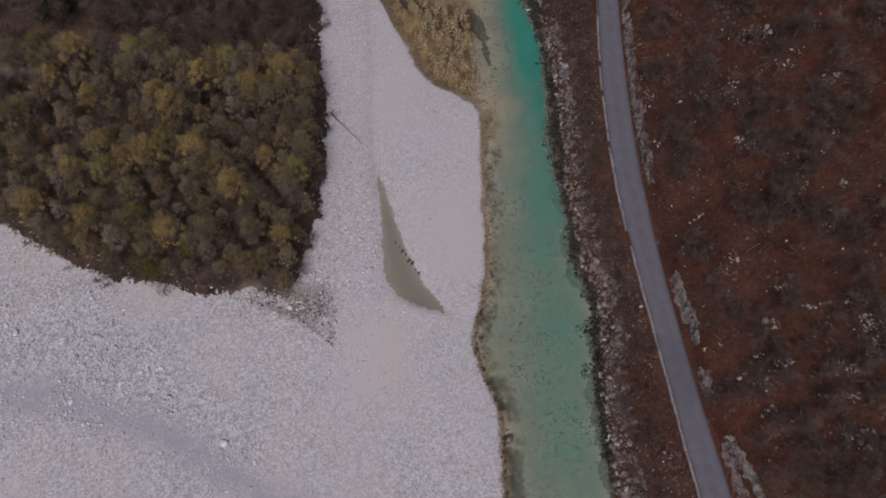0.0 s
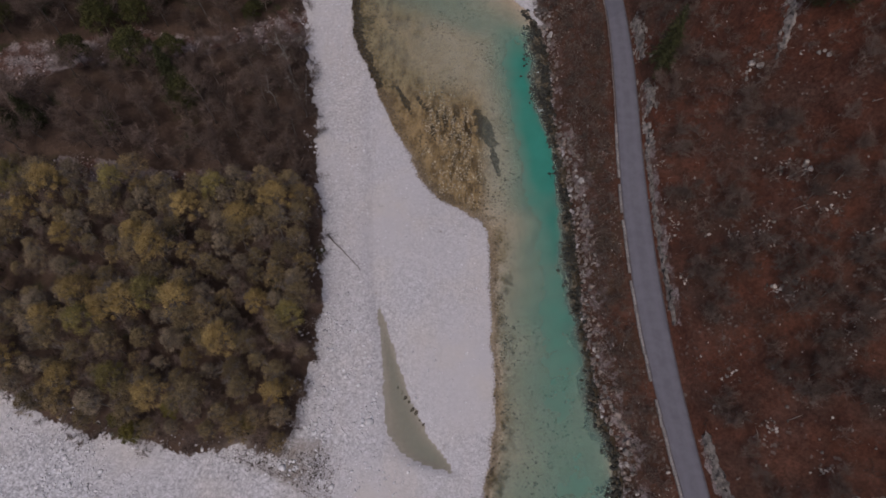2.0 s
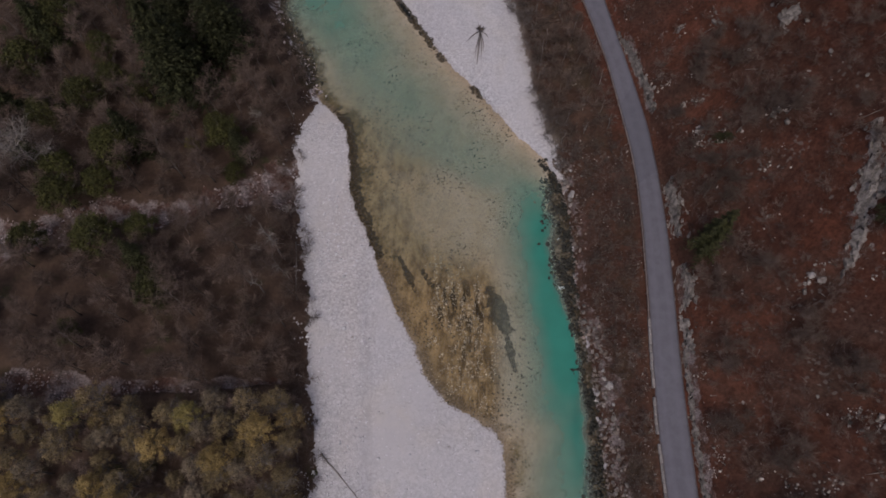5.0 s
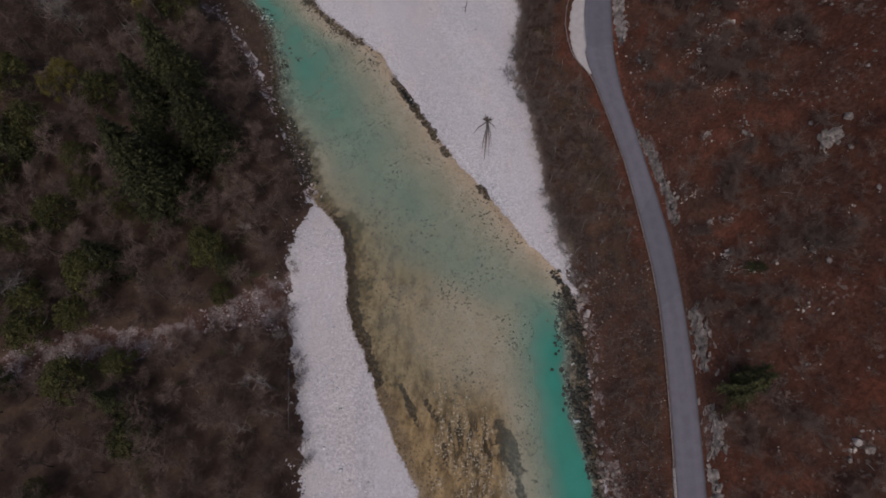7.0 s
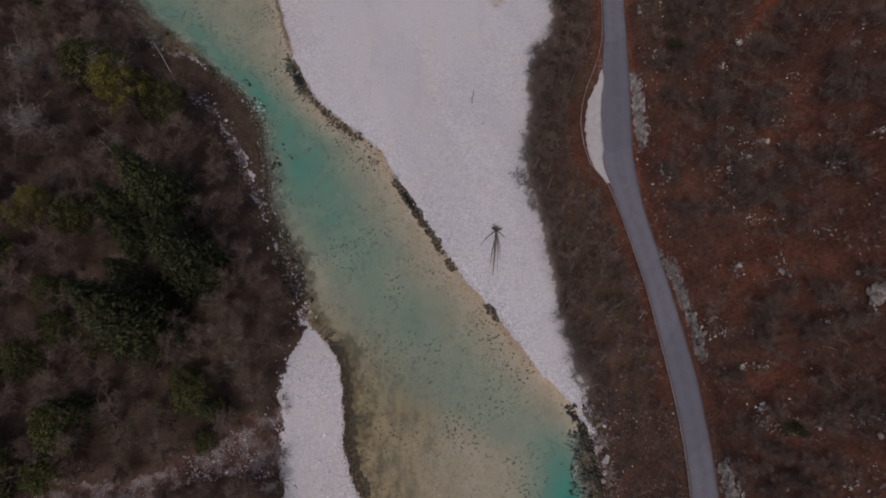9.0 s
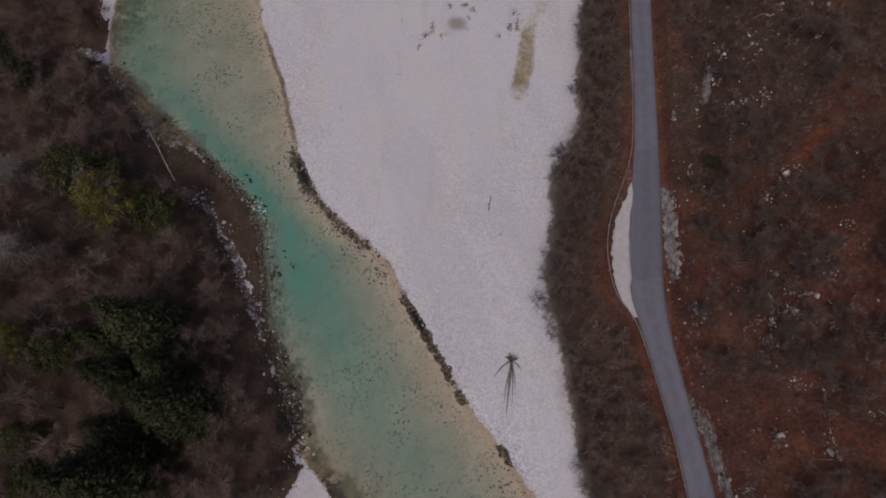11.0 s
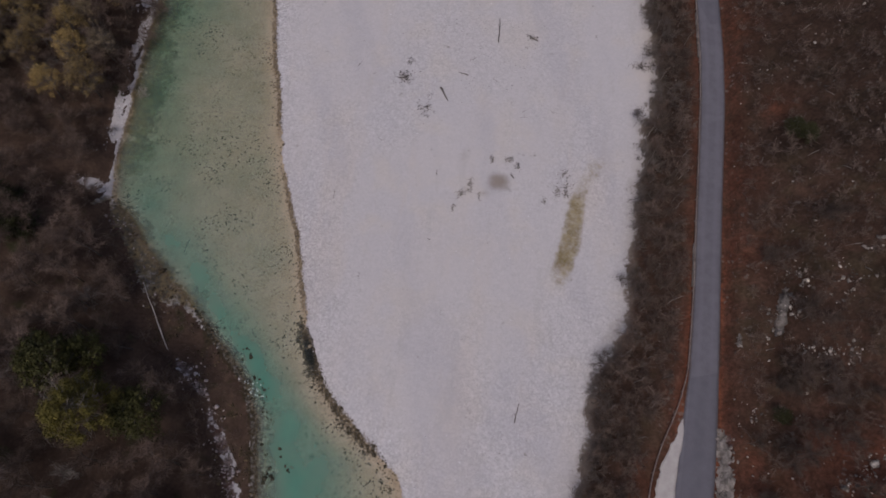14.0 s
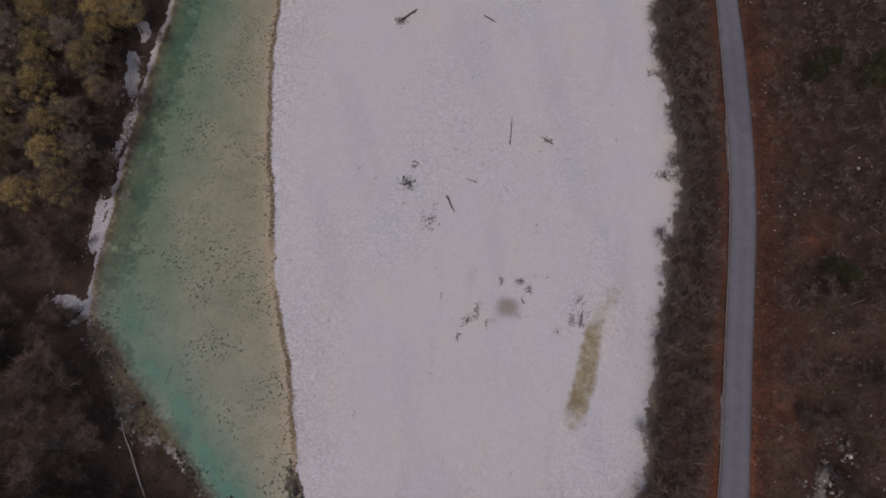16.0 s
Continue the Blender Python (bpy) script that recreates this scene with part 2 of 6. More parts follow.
# ---- materials ----
class Nodes:
    """A small builder of node materials."""

    def __init__(self, name):
        self.m = bpy.data.materials.new(name)
        self.m.use_nodes = True
        self.t = self.m.node_tree
        self.b = self.t.nodes["Principled BSDF"]
        self.out = self.t.nodes["Material Output"]
        self.co = self.t.nodes.new("ShaderNodeTexCoord").outputs["Object"]

    def put(self, socket, value):
        if isinstance(value, bpy.types.NodeSocket):
            self.t.links.new(value, socket)
        elif isinstance(value, (tuple, list)) and len(value) == 3 and socket.type == "RGBA":
            socket.default_value = (*value, 1)
        else:
            socket.default_value = value
        return self

    def node(self, kind, **inputs):
        n = self.t.nodes.new("ShaderNode" + kind)
        for k, v in inputs.items():
            self.put(n.inputs[int(k[1:])] if k[0] == "i" and k[1:].isdigit() else n.inputs[k], v)
        return n

    def noise(self, scale, detail=4.0, rough=0.55, co=None):
        return self.node("TexNoise", Vector=co or self.co, Scale=scale, Detail=detail, Roughness=rough).outputs["Fac"]

    def cells(self, scale, output="Color", co=None, feature="F1"):
        n = self.node("TexVoronoi", Vector=co or self.co, Scale=scale)
        n.feature = feature
        return n.outputs[output]

    def attr(self, name):
        n = self.t.nodes.new("ShaderNodeAttribute")
        n.attribute_name = name
        return n.outputs["Fac"]

    def math(self, op, a, b=0.0, c=0.0):
        n = self.node("Math", i0=a, i1=b, i2=c)
        n.operation = op
        return n.outputs[0]

    def span(self, v, a, b, lo=0.0, hi=1.0):
        n = self.node("MapRange", i0=v, i1=a, i2=b, i3=lo, i4=hi)
        n.interpolation_type = "SMOOTHSTEP"
        return n.outputs[0]

    def mix(self, f, a, b, mode="MIX"):
        n = self.t.nodes.new("ShaderNodeMix")
        n.data_type, n.blend_type = "RGBA", mode
        self.put(n.inputs[0], f).put(n.inputs[6], a).put(n.inputs[7], b)
        return n.outputs[2]

    def grey(self, colour):
        return self.node("SeparateColor", Color=colour).outputs[0]

    def scale(self, colour, f):
        n = self.node("VectorMath", i0=colour)
        n.operation = "SCALE"
        self.put(n.inputs["Scale"], f)
        return n.outputs[0]

    def bump(self, h, strength=0.5, distance=0.1):
        self.put(self.b.inputs["Normal"], self.node("Bump", Height=h, Strength=strength, Distance=distance).outputs[0])

    def rnd(self):
        return self.t.nodes.new("ShaderNodeObjectInfo").outputs["Random"]

    def island(self):
        return self.t.nodes.new("ShaderNodeNewGeometry").outputs["Random Per Island"]

    def done(self, colour, rough=0.85, spec=0.3):
        self.put(self.b.inputs["Base Color"], colour).put(self.b.inputs["Roughness"], rough).put(self.b.inputs["Specular IOR Level"], spec)
        return self.m


def make_ground():
    k = Nodes("valley_ground")
    gx = k.node("SeparateXYZ", Vector=k.co)
    wob = k.node("TexNoise", Vector=k.co, Scale=0.9, Detail=3.0).outputs["Color"]
    warp = k.node("VectorMath", i0=wob, i1=(1.1, 1.1, 1.1), i2=k.co)
    warp.operation = "MULTIPLY_ADD"
    warp = warp.outputs[0]
    fine, mid, big = k.noise(1.7, 6.0), k.noise(0.35, 5.0), k.noise(0.05, 4.0)
    # pale limestone cobbles
    stone = k.grey(k.cells(2.3, co=warp))
    pebble = k.grey(k.cells(5.5, co=warp))
    gap = k.span(k.cells(2.3, "Distance", co=warp), 0.3, 0.8)
    coarse = k.attr("coarse")
    g = k.mix(big, (0.500, 0.466, 0.468), (0.447, 0.434, 0.465))
    g = k.mix(k.span(k.noise(0.11, 3.0), 0.48, 0.70), g, (0.487, 0.453, 0.446))
    flow = k.node("Mapping", Vector=k.co)
    flow.inputs["Rotation"].default_value = (0, 0, radians(14))
    flow.inputs["Scale"].default_value = (1.0, 0.22, 1.0)
    g = k.mix(k.span(k.noise(0.085, 6.0, 0.6, flow.outputs[0]), 0.50, 0.66, 0.0, 0.8), g, (0.492, 0.448, 0.434))
    g = k.mix(k.span(k.noise(0.20, 7.0, 0.65, flow.outputs[0]), 0.56, 0.66, 0.0, 0.5), g, (0.425, 0.400, 0.402))
    g = k.mix(k.math("MULTIPLY", coarse, 0.5), g, (0.455, 0.462, 0.505))
    amount = k.math("MULTIPLY_ADD", coarse, 0.44, 0.03)
    vary = k.math("ADD", k.math("MULTIPLY", k.math("SUBTRACT", stone, 0.5), amount), k.math("MULTIPLY", k.math("SUBTRACT", pebble, 0.5), k.math("MULTIPLY_ADD", coarse, 0.52, 0.03)))
    vary = k.math("ADD", vary, k.math("MULTIPLY", k.math("SUBTRACT", fine, 0.5), k.math("MULTIPLY_ADD", coarse, 0.34, 0.07)))
    vary = k.math("SUBTRACT", vary, k.math("MULTIPLY", gap, k.math("MULTIPLY", coarse, 0.22)))
    gravel = k.scale(g, k.math("ADD", 1.0, vary))
    gravel = k.mix(k.math("MULTIPLY", k.attr("silt"), k.span(mid, 0.3, 0.6, 0.5, 1.0)), gravel, k.scale((0.345, 0.335, 0.38), k.math("ADD", 0.85, k.math("MULTIPLY", fine, 0.3))))
    # red-brown beech litter with soil and bleached stones
    leaf = k.mix(k.span(mid, 0.33, 0.66), (0.055, 0.0248, 0.0186), (0.074, 0.0300, 0.0200))
    leaf = k.mix(k.span(k.noise(0.055, 6.0, 0.6), 0.48, 0.66), leaf, (0.090, 0.0340, 0.0218))
    leaf = k.mix(k.span(k.noise(0.10, 6.0, 0.7), 0.46, 0.64), leaf, (0.068, 0.0360, 0.0275))
    leaf = k.mix(k.span(k.noise(0.06, 6.0, 0.7), 0.56, 0.68, 0.0, 0.6), leaf, (0.030, 0.024, 0.019))
    leaf = k.mix(k.math("MULTIPLY", k.attr("twiggy"), k.span(k.noise(0.45, 5.0), 0.25, 0.65, 0.55, 1.0)), leaf, (0.054, 0.0345, 0.0280))
    leaf = k.mix(k.math("MULTIPLY", k.math("MINIMUM", k.attr("brown"), 1.0), 0.75), leaf, k.mix(mid, (0.050, 0.034, 0.0265), (0.080, 0.050, 0.0365)))
    leaf = k.mix(k.math("MULTIPLY", k.math("MINIMUM", k.attr("brown"), 1.0), k.span(k.noise(0.14, 6.0, 0.65), 0.48, 0.62, 0.0, 0.7)), leaf, (0.058, 0.044, 0.028))
    # litter mixed darker where brown rises past 1
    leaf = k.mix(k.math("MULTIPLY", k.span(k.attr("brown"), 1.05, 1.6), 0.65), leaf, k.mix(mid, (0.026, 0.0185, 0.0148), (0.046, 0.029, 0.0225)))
    leaf = k.mix(k.math("MULTIPLY", k.attr("rust"), k.span(k.noise(0.5, 5.0), 0.3, 0.65, 0.35, 1.0)), leaf, (0.112, 0.0435, 0.0282))
    leaf = k.mix(k.math("MULTIPLY", k.span(k.attr("rust"), 0.70, 1.0), k.span(k.noise(0.4, 5.0), 0.35, 0.6, 0.2, 0.9)), leaf, (0.158, 0.054, 0.029))
    leaf = k.scale(leaf, k.math("MULTIPLY", k.span(k.noise(1.6, 8.0, 0.75), 0.30, 0.70, 0.58, 1.38), k.span(k.noise(0.3, 4.0), 0.3, 0.7, 0.82, 1.18)))
    chip = k.math("MULTIPLY", k.span(k.grey(k.cells(2.2)), 0.90, 0.93), k.span(k.noise(0.16, 4.0), 0.52, 0.60))
    leaf = k.mix(k.math("MULTIPLY", chip, 0.5), leaf, (0.16, 0.145, 0.135))
    # forest floor
    duff = k.mix(k.span(mid, 0.3, 0.7), (0.050, 0.033, 0.0262), (0.083, 0.055, 0.0415))
    duff = k.mix(k.span(k.noise(0.2, 4.0), 0.58, 0.74), duff, (0.036, 0.040, 0.018))
    duff = k.scale(duff, k.math("ADD", 0.45, k.math("MULTIPLY", fine, 1.1)))
    # torrent debris
    scree = k.mix(k.span(k.noise(0.32, 7.0, 0.7), 0.42, 0.60), (0.080, 0.045, 0.036), (0.205, 0.170, 0.168))
    scree = k.scale(scree, k.math("ADD", 0.55, k.math("MULTIPLY", pebble, 0.8)))
    # river bed: pale sand and stones under a film of ochre algae
    dark = k.span(k.grey(k.cells(3.4)), 0.86, 0.93)
    bed = k.mix(k.span(mid, 0.3, 0.7), (0.41, 0.333, 0.245), (0.455, 0.377, 0.298))
    streak = k.node("Mapping", Vector=k.co)
    streak.inputs["Scale"].default_value = (1.0, 0.55, 1.0)
    st = k.noise(0.55, 9.0, 0.72, streak.outputs[0])
    ochre = k.mix(k.span(st, 0.36, 0.60), (0.150, 0.105, 0.054), (0.325, 0.235, 0.125))
    bed = k.mix(k.attr("algae"), bed, ochre)
    bed = k.scale(bed, k.math("ADD", 0.75, k.math("MULTIPLY", k.math("ADD", fine, pebble), 0.25)))
    bed = k.mix(k.math("MULTIPLY", dark, k.span(k.noise(0.09, 3.0), 0.4, 0.6, 0.25, 0.95)), bed, (0.075, 0.065, 0.045))
    comb = k.node("Mapping", Vector=k.co)
    comb.inputs["Rotation"].default_value = (0, 0, radians(-12))
    comb.inputs["Scale"].default_value = (1.0, 0.32, 1.0)
    riffle = k.noise(0.85, 5.0, 0.6, comb.outputs[0])
    bed = k.mix(k.math("MULTIPLY", k.attr("riffle"), k.span(riffle, 0.46, 0.56)), bed, (0.030, 0.022, 0.012))
    bed = k.mix(k.math("MULTIPLY", k.attr("riffle"), k.span(k.noise(2.4, 4.0, 0.6, comb.outputs[0]), 0.60, 0.66)), bed, (0.52, 0.47, 0.38))
    moss = k.mix(k.span(k.noise(0.9, 7.0, 0.7), 0.38, 0.62), (0.026, 0.022, 0.010), (0.125, 0.090, 0.031))
    # wet, weed-grown fringe at the waterline
    z = gx.outputs[2]
    fringe = k.math("MULTIPLY", k.span(k.math("ADD", z, k.math("MULTIPLY", fine, 0.30)), -0.06, 0.06), k.span(k.math("ADD", z, k.math("MULTIPLY", k.noise(2.6, 5.0), 0.42)), 0.30, 0.20))
    fringe = k.math("MULTIPLY", fringe, k.span(fine, 0.30, 0.55, 0.5, 1.0))
    weed = k.mix(pebble, (0.070, 0.052, 0.032), (0.19, 0.150, 0.105))

    jag = k.math("MULTIPLY", k.math("SUBTRACT", k.math("ADD", k.noise(1.1, 7.0, 0.65), k.noise(0.38, 4.0)), 1.0), 1.15)

    def edge(name, a=0.44, b=0.56):
        return k.span(k.math("ADD", k.attr(name), jag), a, b)

    c = k.mix(edge("under"), gravel, bed)
    c = k.mix(k.math("MULTIPLY", edge("olive", 0.2, 0.8), 0.9), c, moss)
    c = k.mix(edge("poolbed", 0.4, 0.7), c, k.scale((0.275, 0.250, 0.208), k.math("ADD", 0.8, k.math("MULTIPLY", fine, 0.4))))
    c = k.mix(k.math("MULTIPLY", fringe, k.attr("shoreline")), c, weed)
    c = k.mix(edge("wood"), c, duff)
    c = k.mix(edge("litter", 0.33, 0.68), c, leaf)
    c = k.mix(edge("gully"), c, scree)
    c = k.mix(k.math("MULTIPLY", edge("weedy_dark"), k.span(fine, 0.25, 0.6, 0.55, 1.0)), c, k.mix(pebble, (0.022, 0.018, 0.011), (0.066, 0.052, 0.033)))
    # near-black paint standing in for dark water in the undercut pools
    c = k.mix(k.span(k.attr("weedy_dark"), 1.0, 1.7), c, (0.011, 0.012, 0.011))
    c = k.mix(k.math("MULTIPLY", k.span(k.math("ADD", k.attr("pond"), k.math("MULTIPLY", jag, 0.8)), 0.25, 1.15), k.span(fine, 0.3, 0.6, 0.8, 1.0)), c, k.mix(k.span(k.noise(0.5, 4.0), 0.35, 0.65), (0.19, 0.15, 0.08), (0.30, 0.252, 0.165)))
    c = k.mix(k.span(k.math("ADD", k.attr("dun"), k.math("MULTIPLY", jag, 0.3)), 0.1, 1.0), c, (0.25, 0.215, 0.19))
    relief = k.math("ADD", k.math("MULTIPLY", k.cells(2.3, "Distance", co=warp), -0.35), fine)
    k.bump(relief, k.math("MULTIPLY_ADD", k.math("MAXIMUM", coarse, k.attr("litter")), 0.5, 0.08), 0.16)
    return k.done(c, 0.95, 0.08)


def make_water():
    k = Nodes("clear_turquoise_water")
    depth = k.attr("depth")
    ripple = k.math("ADD", k.noise(1.1, 5.0), k.math("MULTIPLY", k.noise(0.25, 3.0), 0.8))
    veil = k.math("SUBTRACT", 1.0, k.math("POWER", 2.718, k.math("MULTIPLY", k.math("MAXIMUM", k.math("SUBTRACT", depth, 0.10), 0.0), -0.92)))
    veil = k.math("MULTIPLY", veil, k.span(k.noise(0.22, 4.0), 0.3, 0.7, 0.94, 1.06))
    body = k.mix(k.span(depth, 0.35, 1.7), (0.265, 0.295, 0.243), (0.035, 0.248, 0.190))
    body = k.mix(k.math("MULTIPLY", k.attr("green"), 0.8), body, k.mix(k.span(depth, 0.3, 1.1), (0.262, 0.272, 0.205), (0.085, 0.175, 0.100)))
    scatter = k.node("BsdfDiffuse", Color=body)
    clear = k.node("BsdfTransparent", Color=k.mix(k.span(depth, 0.0, 1.2), (1, 1, 1), (0.72, 0.93, 0.88)))
    mixed = k.node("MixShader", i0=k.math("MINIMUM", veil, 0.97), i1=clear.outputs[0], i2=scatter.outputs[0])
    bump = k.node("Bump", Height=ripple, Strength=0.25, Distance=0.12)
    gloss = k.node("BsdfGlossy", Roughness=0.12, Normal=bump.outputs[0])
    fres = k.node("Fresnel", IOR=1.33, Normal=bump.outputs[0])
    top = k.node("MixShader", i0=fres.outputs[0], i1=mixed.outputs[0], i2=gloss.outputs[0])
    k.t.links.new(top.outputs[0], k.out.inputs["Surface"])
    return k.m


def make_plain(name, dark, light, size=2.0, rough=0.85, island=0.0, rnd=0.0, bump=0.4, spec=0.25, hue=None):
    """Two tones mixed by grain, varied by island and by object."""
    k = Nodes(name)
    f = k.math("ADD", k.math("MULTIPLY", k.noise(size, 5.0), 0.7), k.math("MULTIPLY", k.noise(size * 5, 4.0), 0.3))
    c = k.mix(k.span(f, 0.35, 0.65), dark, light)
    if hue:
        c = k.mix(k.math("MULTIPLY", k.rnd(), 0.9), c, hue)
    gain = 1.0
    if island:
        gain = k.math("ADD", 1 - island, k.math("MULTIPLY", k.island(), 2 * island))
    if rnd:
        g2 = k.math("ADD", 1 - rnd, k.math("MULTIPLY", k.rnd(), 2 * rnd))
        gain = k.math("MULTIPLY", gain, g2)
    if island or rnd:
        c = k.scale(c, gain)
    if bump:
        k.bump(f, bump, 0.08)
    return k.done(c, rough, spec)


def make_asphalt():
    k = Nodes("worn_asphalt")
    n = k.noise(0.6, 6.0)
    u = k.attr("across")
    track = k.math("ADD", k.span(k.math("ABSOLUTE", k.math("SUBTRACT", u, 0.27)), 0.0, 0.16, 1.0, 0.0), k.span(k.math("ABSOLUTE", k.math("SUBTRACT", u, 0.73)), 0.0, 0.16, 1.0, 0.0))
    c = k.mix(k.span(n, 0.3, 0.7), (0.112, 0.108, 0.129), (0.136, 0.131, 0.155))
    c = k.mix(k.math("MULTIPLY", track, 0.35), c, (0.158, 0.147, 0.180))
    edge = k.span(k.math("ADD", k.math("ABSOLUTE", k.math("SUBTRACT", u, 0.5)), k.math("MULTIPLY", k.math("SUBTRACT", k.noise(1.5, 5.0), 0.5), 0.12)), 0.44, 0.50)
    c = k.mix(k.math("MULTIPLY", edge, 0.7), c, (0.085, 0.065, 0.062))
    patch = k.span(k.grey(k.cells(0.055)), 0.80, 0.82)
    c = k.mix(k.math("MULTIPLY", patch, 0.35), c, (0.085, 0.085, 0.105))
    c = k.scale(c, k.math("ADD", 0.86, k.math("MULTIPLY", k.noise(6.0, 4.0), 0.28)))
    k.bump(k.noise(9.0, 3.0), 0.25, 0.02)
    return k.done(c, 0.88, 0.25)


GROUND, WATER, ASPHALT = make_ground(), make_water(), make_asphalt()
LIMESTONE = make_plain("pale_limestone", (0.20, 0.185, 0.178), (0.44, 0.41, 0.40), 1.4, 0.9, island=0.22, rnd=0.12)
COBBLE = make_plain("washed_cobbles", (0.43, 0.425, 0.45), (0.64, 0.625, 0.65), 2.5, 0.9, island=0.22)
BUDGREEN = make_plain("yellow_green_buds", (0.150, 0.126, 0.046), (0.250, 0.203, 0.072), 0.45, 0.85, island=0.28, rnd=0.25, bump=0)
BUDGREY = make_plain("grey_brown_buds", (0.15, 0.119, 0.083), (0.25, 0.196, 0.136), 0.45, 0.85, island=0.28, rnd=0.25, bump=0)
WEEDY = make_plain("weedy_wet_stone", (0.034, 0.029, 0.018), (0.092, 0.075, 0.047), 2.0, 0.9, island=0.45)
GREYROCK = make_plain("grey_lichen_rock", (0.088, 0.076, 0.069), (0.275, 0.245, 0.228), 0.9, 0.92, rnd=0.3, bump=0.9)
KERB = make_plain("weathered_concrete", (0.17, 0.155, 0.15), (0.29, 0.265, 0.26), 1.2, 0.9, rnd=0.2)
BARK = make_plain("grey_brown_bark", (0.085, 0.072, 0.064), (0.19, 0.168, 0.155), 2.5, 0.9, rnd=0.25)
BLEACHED = make_plain("bleached_trunk", (0.36, 0.335, 0.32), (0.52, 0.49, 0.475), 2.0, 0.9, bump=0.2)
PALEBARK = make_plain("bleached_bark", (0.15, 0.135, 0.122), (0.27, 0.25, 0.236), 2.5, 0.9, rnd=0.15)
TWIG = make_plain("bare_twigs", (0.08346, 0.05992, 0.04922), (0.1605, 0.1156, 0.0963), 0.5, 0.9, island=0.35, rnd=0.28, bump=0)
SHRUBTWIG = make_plain("dark_shrub_twigs", (0.062, 0.046, 0.039), (0.128, 0.096, 0.082), 0.4, 0.9, island=0.35, rnd=0.35, bump=0)
PALETWIG = make_plain("pale_bare_twigs", (0.16, 0.138, 0.126), (0.25, 0.224, 0.206), 0.6, 0.9, island=0.3, rnd=0.2, bump=0)
BUDS = make_plain("ochre_green_buds", (0.205, 0.146, 0.068), (0.355, 0.252, 0.108), 0.45, 0.85, island=0.28, rnd=0.42, bump=0, hue=(0.140, 0.110, 0.076))
BUDBRIGHT = make_plain("ochre_yellow_buds", (0.215, 0.150, 0.060), (0.365, 0.262, 0.104), 0.45, 0.85, island=0.3, rnd=0.2, bump=0)
BUDDULL = make_plain("olive_brown_buds", (0.135, 0.103, 0.055), (0.225, 0.169, 0.090), 0.45, 0.85, island=0.3, rnd=0.3, bump=0)
GREENLEAF = make_plain("spring_green_leaves", (0.072, 0.062, 0.014), (0.132, 0.112, 0.024), 0.5, 0.8, island=0.28, rnd=0.2, bump=0)
NEEDLE = make_plain("spruce_needles", (0.019, 0.022, 0.009), (0.042, 0.044, 0.018), 0.8, 0.9, island=0.42, rnd=0.25, bump=0)
DARKIVY = make_plain("dark_hillside_leaves", (0.022, 0.025, 0.010), (0.050, 0.050, 0.018), 0.7, 0.8, island=0.4, rnd=0.2, bump=0)
IVY = make_plain("dark_evergreen_leaves", (0.033, 0.035, 0.010), (0.068, 0.066, 0.018), 0.7, 0.75, island=0.4, rnd=0.25, bump=0)
DRIFT = make_plain("grey_driftwood", (0.10, 0.085, 0.078), (0.22, 0.195, 0.185), 2.0, 0.9, rnd=0.2)
DARKWOOD = make_plain("dark_wet_driftwood", (0.045, 0.036, 0.032), (0.11, 0.09, 0.08), 2.0, 0.85, rnd=0.25)
FOAM = make_plain("white_water_foam", (0.42, 0.52, 0.52), (0.70, 0.76, 0.76), 2.5, 0.6, bump=0.3)
GRITLAY = make_plain("pale_layby_grit", (0.35, 0.325, 0.32), (0.41, 0.385, 0.38), 0.8, 0.95, bump=0.2)
STEEL = make_plain("weathered_rail_steel", (0.17, 0.135, 0.125), (0.31, 0.26, 0.245), 2.0, 0.6)


# ---- mesh helpers ----
def mesh(name, v, f, mat, attrs=None, shade=False):
    """A mesh from arrays: v (n, 3); f (m, 3) or (m, 4)."""
    v, f = np.asarray(v, np.float32), np.asarray(f, np.int32)
    me = bpy.data.meshes.new(name)
    me.vertices.add(len(v))
    me.vertices.foreach_set("co", v.ravel())
    me.loops.add(f.size)
    me.loops.foreach_set("vertex_index", f.ravel())
    me.polygons.add(len(f))
    me.polygons.foreach_set("loop_start", np.arange(0, f.size, f.shape[1], dtype=np.int32))
    if shade:
        me.polygons.foreach_set("use_smooth", np.ones(len(f), bool))
    for key, val in (attrs or {}).items():
        me.attributes.new(key, "FLOAT", "POINT").data.foreach_set("value", np.asarray(val, np.float32))
    me.materials.append(mat)
    me.update(calc_edges=True)
    return me


def part(name, me, parent, label=""):
    ob = new(name, me)
    ob.parent = parent
    return tagged(ob, label=label)


def thing(name, label, category, group="", kind="", me=None):
    return tagged(new(name, me), label, category, group, kind)


